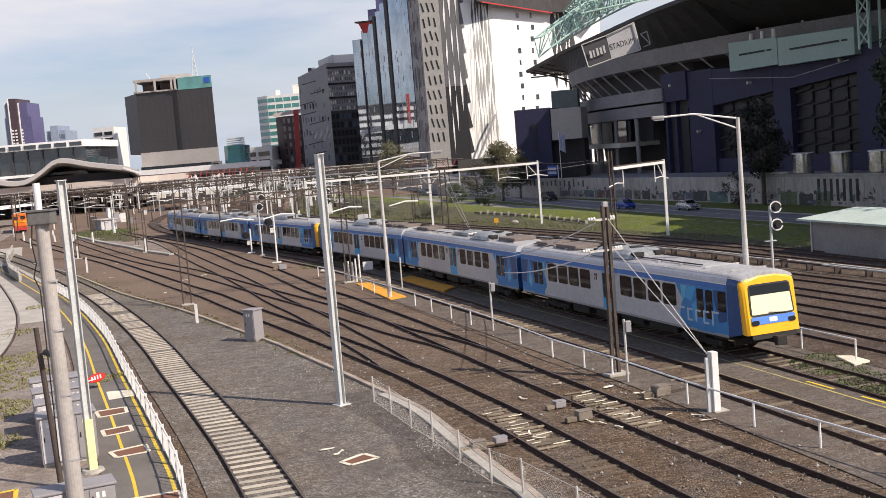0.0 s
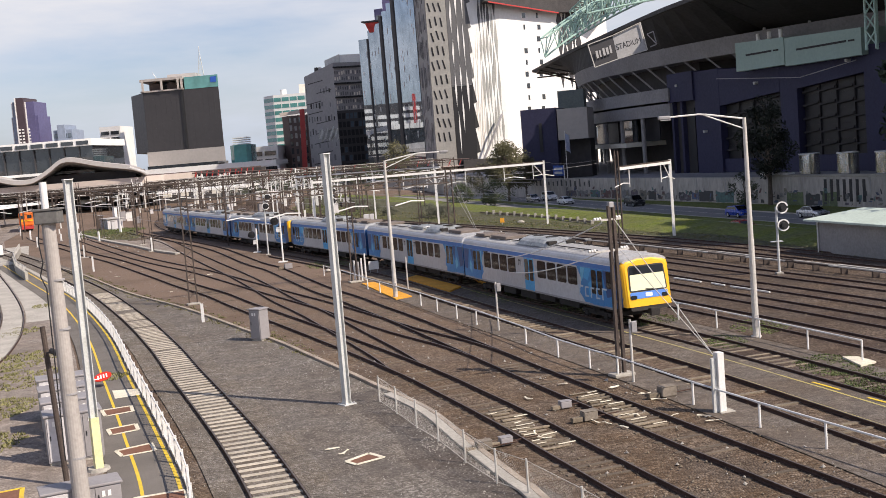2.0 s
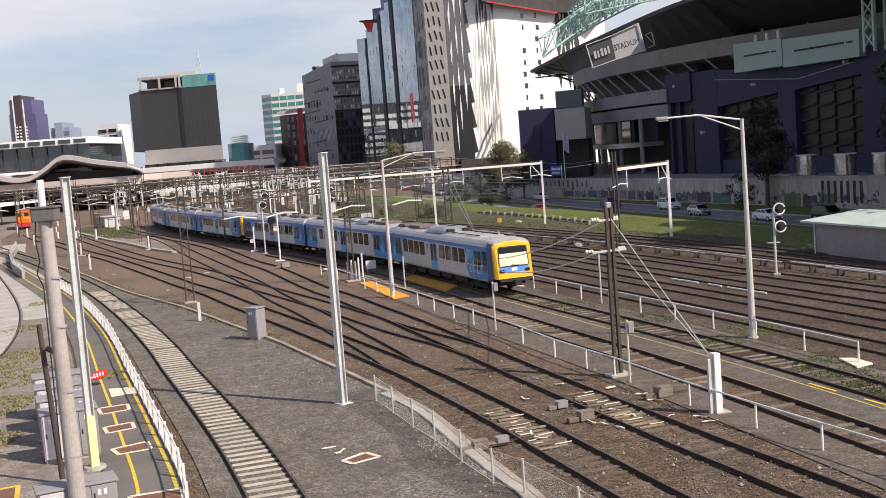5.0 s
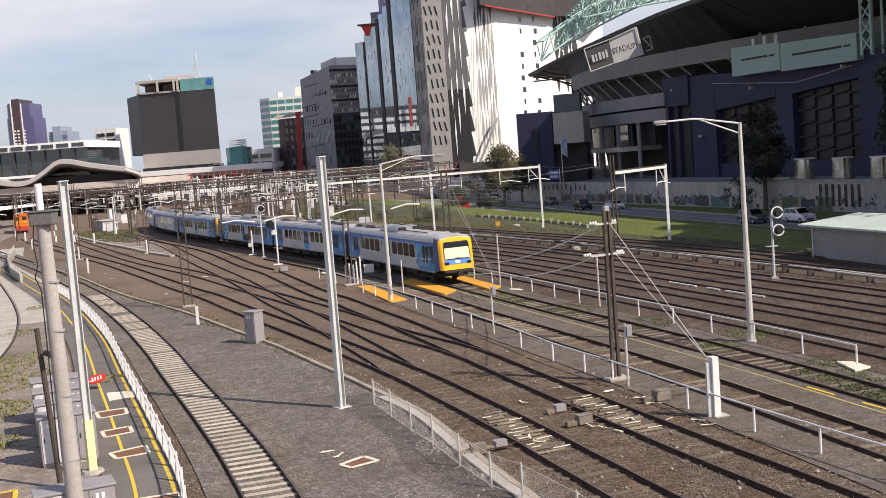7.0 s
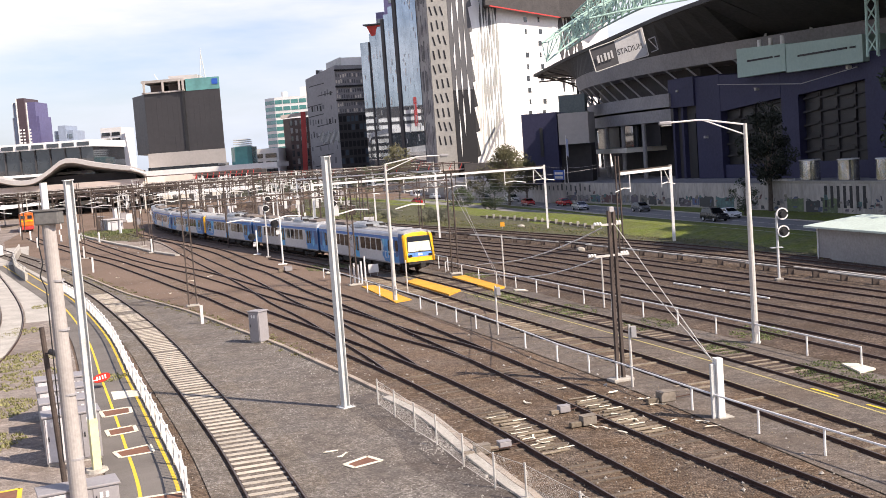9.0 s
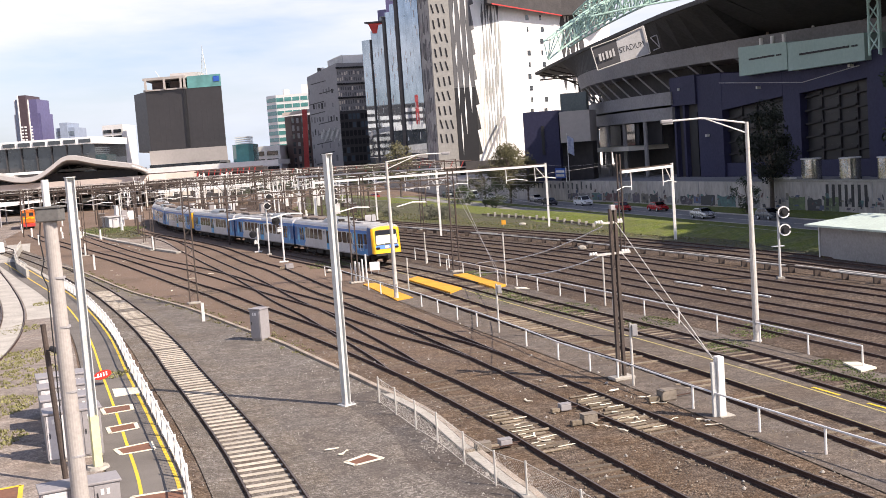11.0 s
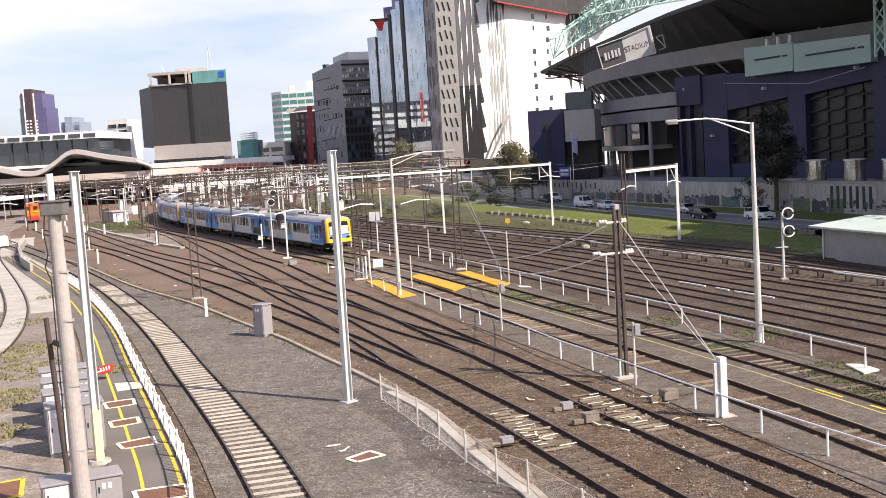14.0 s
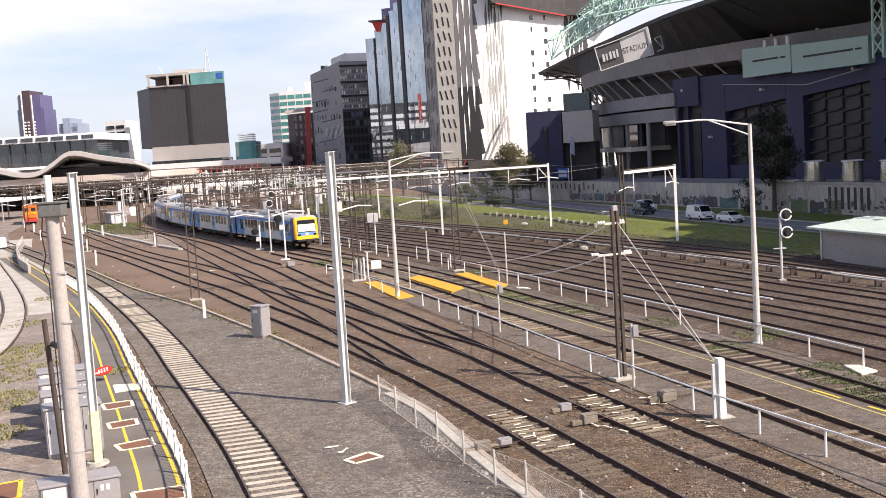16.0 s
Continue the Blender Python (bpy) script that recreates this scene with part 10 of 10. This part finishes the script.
for a, b in zip(wall_line[:-1], wall_line[1:]):
    bm = bmesh.new()
    bar(bm, (*a, 0.45), (*b, 0.45), 0.3, 0.9)
    part("panel", bm, M["concrete"], root)
    for k in range(7):
        x, y = a[0] + (b[0] - a[0]) * k / 7, a[1] + (b[1] - a[1]) * k / 7
        bm = bmesh.new()
        tube(bm, (x, y, 0.9), (x, y, 1.45), 0.05, n=6)
        part("baluster", bm, M["pale_galv"], root)
    bm = bmesh.new()
    tube(bm, (*a, 1.45), (*b, 1.45), 0.05, n=6)
    part("handrail", bm, M["pale_galv"], root)
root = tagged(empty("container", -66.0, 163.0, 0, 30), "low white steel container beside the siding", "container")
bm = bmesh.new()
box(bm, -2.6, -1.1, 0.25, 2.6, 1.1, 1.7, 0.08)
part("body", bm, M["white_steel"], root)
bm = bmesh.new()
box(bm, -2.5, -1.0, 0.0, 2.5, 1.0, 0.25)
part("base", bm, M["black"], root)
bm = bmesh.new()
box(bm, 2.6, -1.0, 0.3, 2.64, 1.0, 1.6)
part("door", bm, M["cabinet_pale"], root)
bm = bmesh.new()
prism(bm, [(-135, 330), (-112, 330), (-79, 205), (-66, 172), (-76, 170), (-100, 220)], 0.0, 0.04)
tagged(part("platform_apron", bm, M["pale_dirt"]), "pale dusty apron before the station platforms", "ground", kind="structure")
rnd = random.Random(55)
for k in range(14):
    y = rnd.uniform(175, 255)
    x = -0.385 * y + rnd.uniform(2, 16)
    root = tagged(empty("white_barrier", x, y, 0, rnd.uniform(-30, 30)), "short white barrier post by the western tracks", "barrier post", "white barrier posts")
    h = rnd.uniform(0.9, 1.9)
    bm = bmesh.new()
    box(bm, -0.12, -0.12, 0, 0.12, 0.12, h, 0.02)
    part("post", bm, M["white_steel"], root)
    bm = bmesh.new()
    box(bm, -0.2, -0.2, -0.02, 0.2, 0.2, 0.1, 0.02)
    part("foot", bm, M["concrete"], root)

# small orange marker and a pale boulder on the verge
root = tagged(empty("orange_marker", 8.3, 145.6), "small orange marker board on a short post", "marker")
bm = bmesh.new()
tube(bm, (0, 0, 0), (0, 0, 0.5), 0.05, n=8)
part("post", bm, M["grey_steel"], root)
bm = bmesh.new()
box(bm, -0.28, -0.06, 0.35, 0.28, 0.0, 0.95, 0.02)
part("board", bm, M["orange_board"], root)
for x, y, r in ((10.7, 145.5, 0.5), (13.6, 108.5, 0.45), (-10.5, 104, 0.3)):
    bm = bmesh.new()
    bmesh.ops.create_icosphere(bm, subdivisions=2, radius=r)
    rr = random.Random(int(x * 7 + y))
    for v in bm.verts:
        v.co *= rr.uniform(0.82, 1.1)
        v.co.z = v.co.z * 0.6 + r * 0.4
        v.co += Vector((x, y, 0))
    tagged(part("boulder", bm, M["concrete"]), "pale rounded boulder beside the tracks", "boulder", "boulders")

# shed beside the grass
def shed():
    root = tagged(empty("trackside_shed"), "low grey rendered shed with a pale overhanging roof", "shed")
    o = [(29.8, 88.5), (33.9, 73.5), (41.5, 75.6), (37.4, 90.6)]
    bm = bmesh.new()
    prism(bm, o, -0.6, 2.45)
    part("wall", bm, surface("grey_render", (0.36, 0.345, 0.33), 0.85, scale=0.4, fine=5, amount=0.5), root)
    bm = bmesh.new()
    c = [(29.0, 89.4), (33.3, 72.7), (42.3, 74.9), (38.0, 91.5)]
    lo = [bm.verts.new((x, y, 2.45)) for x, y in c]
    mid = [bm.verts.new((x, y, 2.6)) for x, y in c]
    r0 = bm.verts.new(((c[0][0] + c[3][0]) / 2, (c[0][1] + c[3][1]) / 2 - 2, 3.25))
    r1 = bm.verts.new(((c[1][0] + c[2][0]) / 2, (c[1][1] + c[2][1]) / 2 + 2, 3.25))
    for i in range(4):
        bm.faces.new((lo[i], lo[(i + 1) % 4], mid[(i + 1) % 4], mid[i]))
    bm.faces.new(lo[::-1])
    bm.faces.new((mid[0], mid[1], r1, r0))
    bm.faces.new((mid[1], mid[2], r1))
    bm.faces.new((mid[2], mid[3], r0, r1))
    bm.faces.new((mid[3], mid[0], r0))
    bmesh.ops.recalc_face_normals(bm, faces=bm.faces[:])
    part("roof", bm, surface("pale_roof_sheet", (0.58, 0.68, 0.60), 0.6, scale=0.3, fine=4, amount=0.4), root, "pale grey-green sheet roof")
    bm = bmesh.new()
    tube(bm, (29.75, 88.3, -0.4), (29.75, 88.3, 2.45), 0.06, n=8)
    part("downpipe", bm, M["white_steel"], root)
    return root


shed()

# pieces of the tracks last: concrete sleepers under the near line, timbers elsewhere
sleepers(NEAR_TRACK, NEAR, 66, 102, 0.68, M["sleeper"], 1.66, 0.26, 0.042, 0.06, 0.06, limit=70, seed=22)
sleepers(NEAR_TRACK, NEAR, 22, 66, 0.68, M["sleeper"], 1.72, 0.26, 0.045, 0.05, limit=230)
sleepers(FOURTH_TRACK, FOURTH, 30, 100, 0.72, M["timber"], 2.3, 0.22, 0.03, 0.15, 0.45, limit=120, seed=5)
sleepers(SECOND_TRACK, SECOND, 30, 110, 0.72, M["buried_timber"], 2.4, 0.22, 0.006, 0.2, 0.45, limit=120, seed=6)
sleepers(THIRD_TRACK, THIRD, 29, 110, 0.72, M["buried_timber"], 2.4, 0.22, 0.006, 0.2, 0.45, limit=120, seed=7)
sleepers(MAIN_TRACK, MAIN, 35, 120, 0.72, M["timber"], 2.6, 0.24, 0.03, 0.15, 0.35, limit=120, seed=9)
sleepers(NEAR_TRACK, NEAR, 102, 130, 0.68, M["timber"], 1.72, 0.26, 0.035, 0.05, 0.2, limit=100, seed=21)


# ---- what moves
MAIN_ARC = np.r_[0, np.cumsum(np.hypot(*np.diff(MAIN[:, :2], axis=0).T))]
MAIN_START = float(np.interp(15.07, MAIN[:, 1], MAIN_ARC))


def on_main(s):
    return np.interp(s, MAIN_ARC, MAIN[:, 0]), np.interp(s, MAIN_ARC, MAIN[:, 1])


# the train's nose along the line, metres from the curve's reference point
NOSE_T = (0, 1.5, 2.5, 3.5, 5.2, 7, 9, 10.5, 12, 13.2, 14.5, 16)
NOSE_S = (35.37, 43.95, 49.95, 55.95, 66.1, 76.2, 86.3, 93.0, 99.75, 105.9, 112.6, 120.3)


ROAD_ARC = np.r_[0, np.cumsum(np.hypot(*np.diff(ROAD[:, :2], axis=0).T))]


def on_road(s, off):
    """Place and heading (degrees, away from the bridge) on a lane of the road, straight on past its ends."""
    c = min(max(s, 1.0), ROAD_ARC[-1] - 1.0)
    p = np.array([np.interp(c, ROAD_ARC, ROAD[:, k]) for k in (0, 1)])
    q = np.array([np.interp(c + 0.9, ROAD_ARC, ROAD[:, k]) for k in (0, 1)]) - np.array([np.interp(c - 0.9, ROAD_ARC, ROAD[:, k]) for k in (0, 1)])
    q /= np.linalg.norm(q)
    p = p + q * (s - c) + np.array([q[1], -q[0]]) * off
    return p[0], p[1], math.degrees(math.atan2(q[1], q[0]))


def motions():
    for k, (car, way) in enumerate(TRAIN):
        rows = []
        for t, s in zip(NOSE_T, NOSE_S):
            mid = MAIN_START + s + 11.9 + k * CAR_GAP
            ax, ay = on_main(mid - 8)
            bx, by = on_main(mid + 8)
            ang = math.degrees(math.atan2(ay - by, ax - bx))
            rows.append((t, pose((ax + bx) / 2, (ay + by) / 2, 0.0, 0, 0, ang + (0 if way > 0 else 180))))
        walk(car, rows)
    for car, off, s0, v in CARS:
        rows = []
        for t in range(0, 17):
            x, y, ang = on_road(s0 + v * t, off)
            rows.append((t, pose(x, y, (ROAD_Z if off > -6 else NEAR_Z) + 0.04, 0, 0, ang + (180 if v < 0 else 0))))
        walk(car, rows)
    walk(FLAG, [(t, pose(0, 0, 0, 0, 0, 10 + 38 * math.sin(t * 0.9) + 14 * math.sin(t * 2.3))) for t in range(0, 17)])


motions()
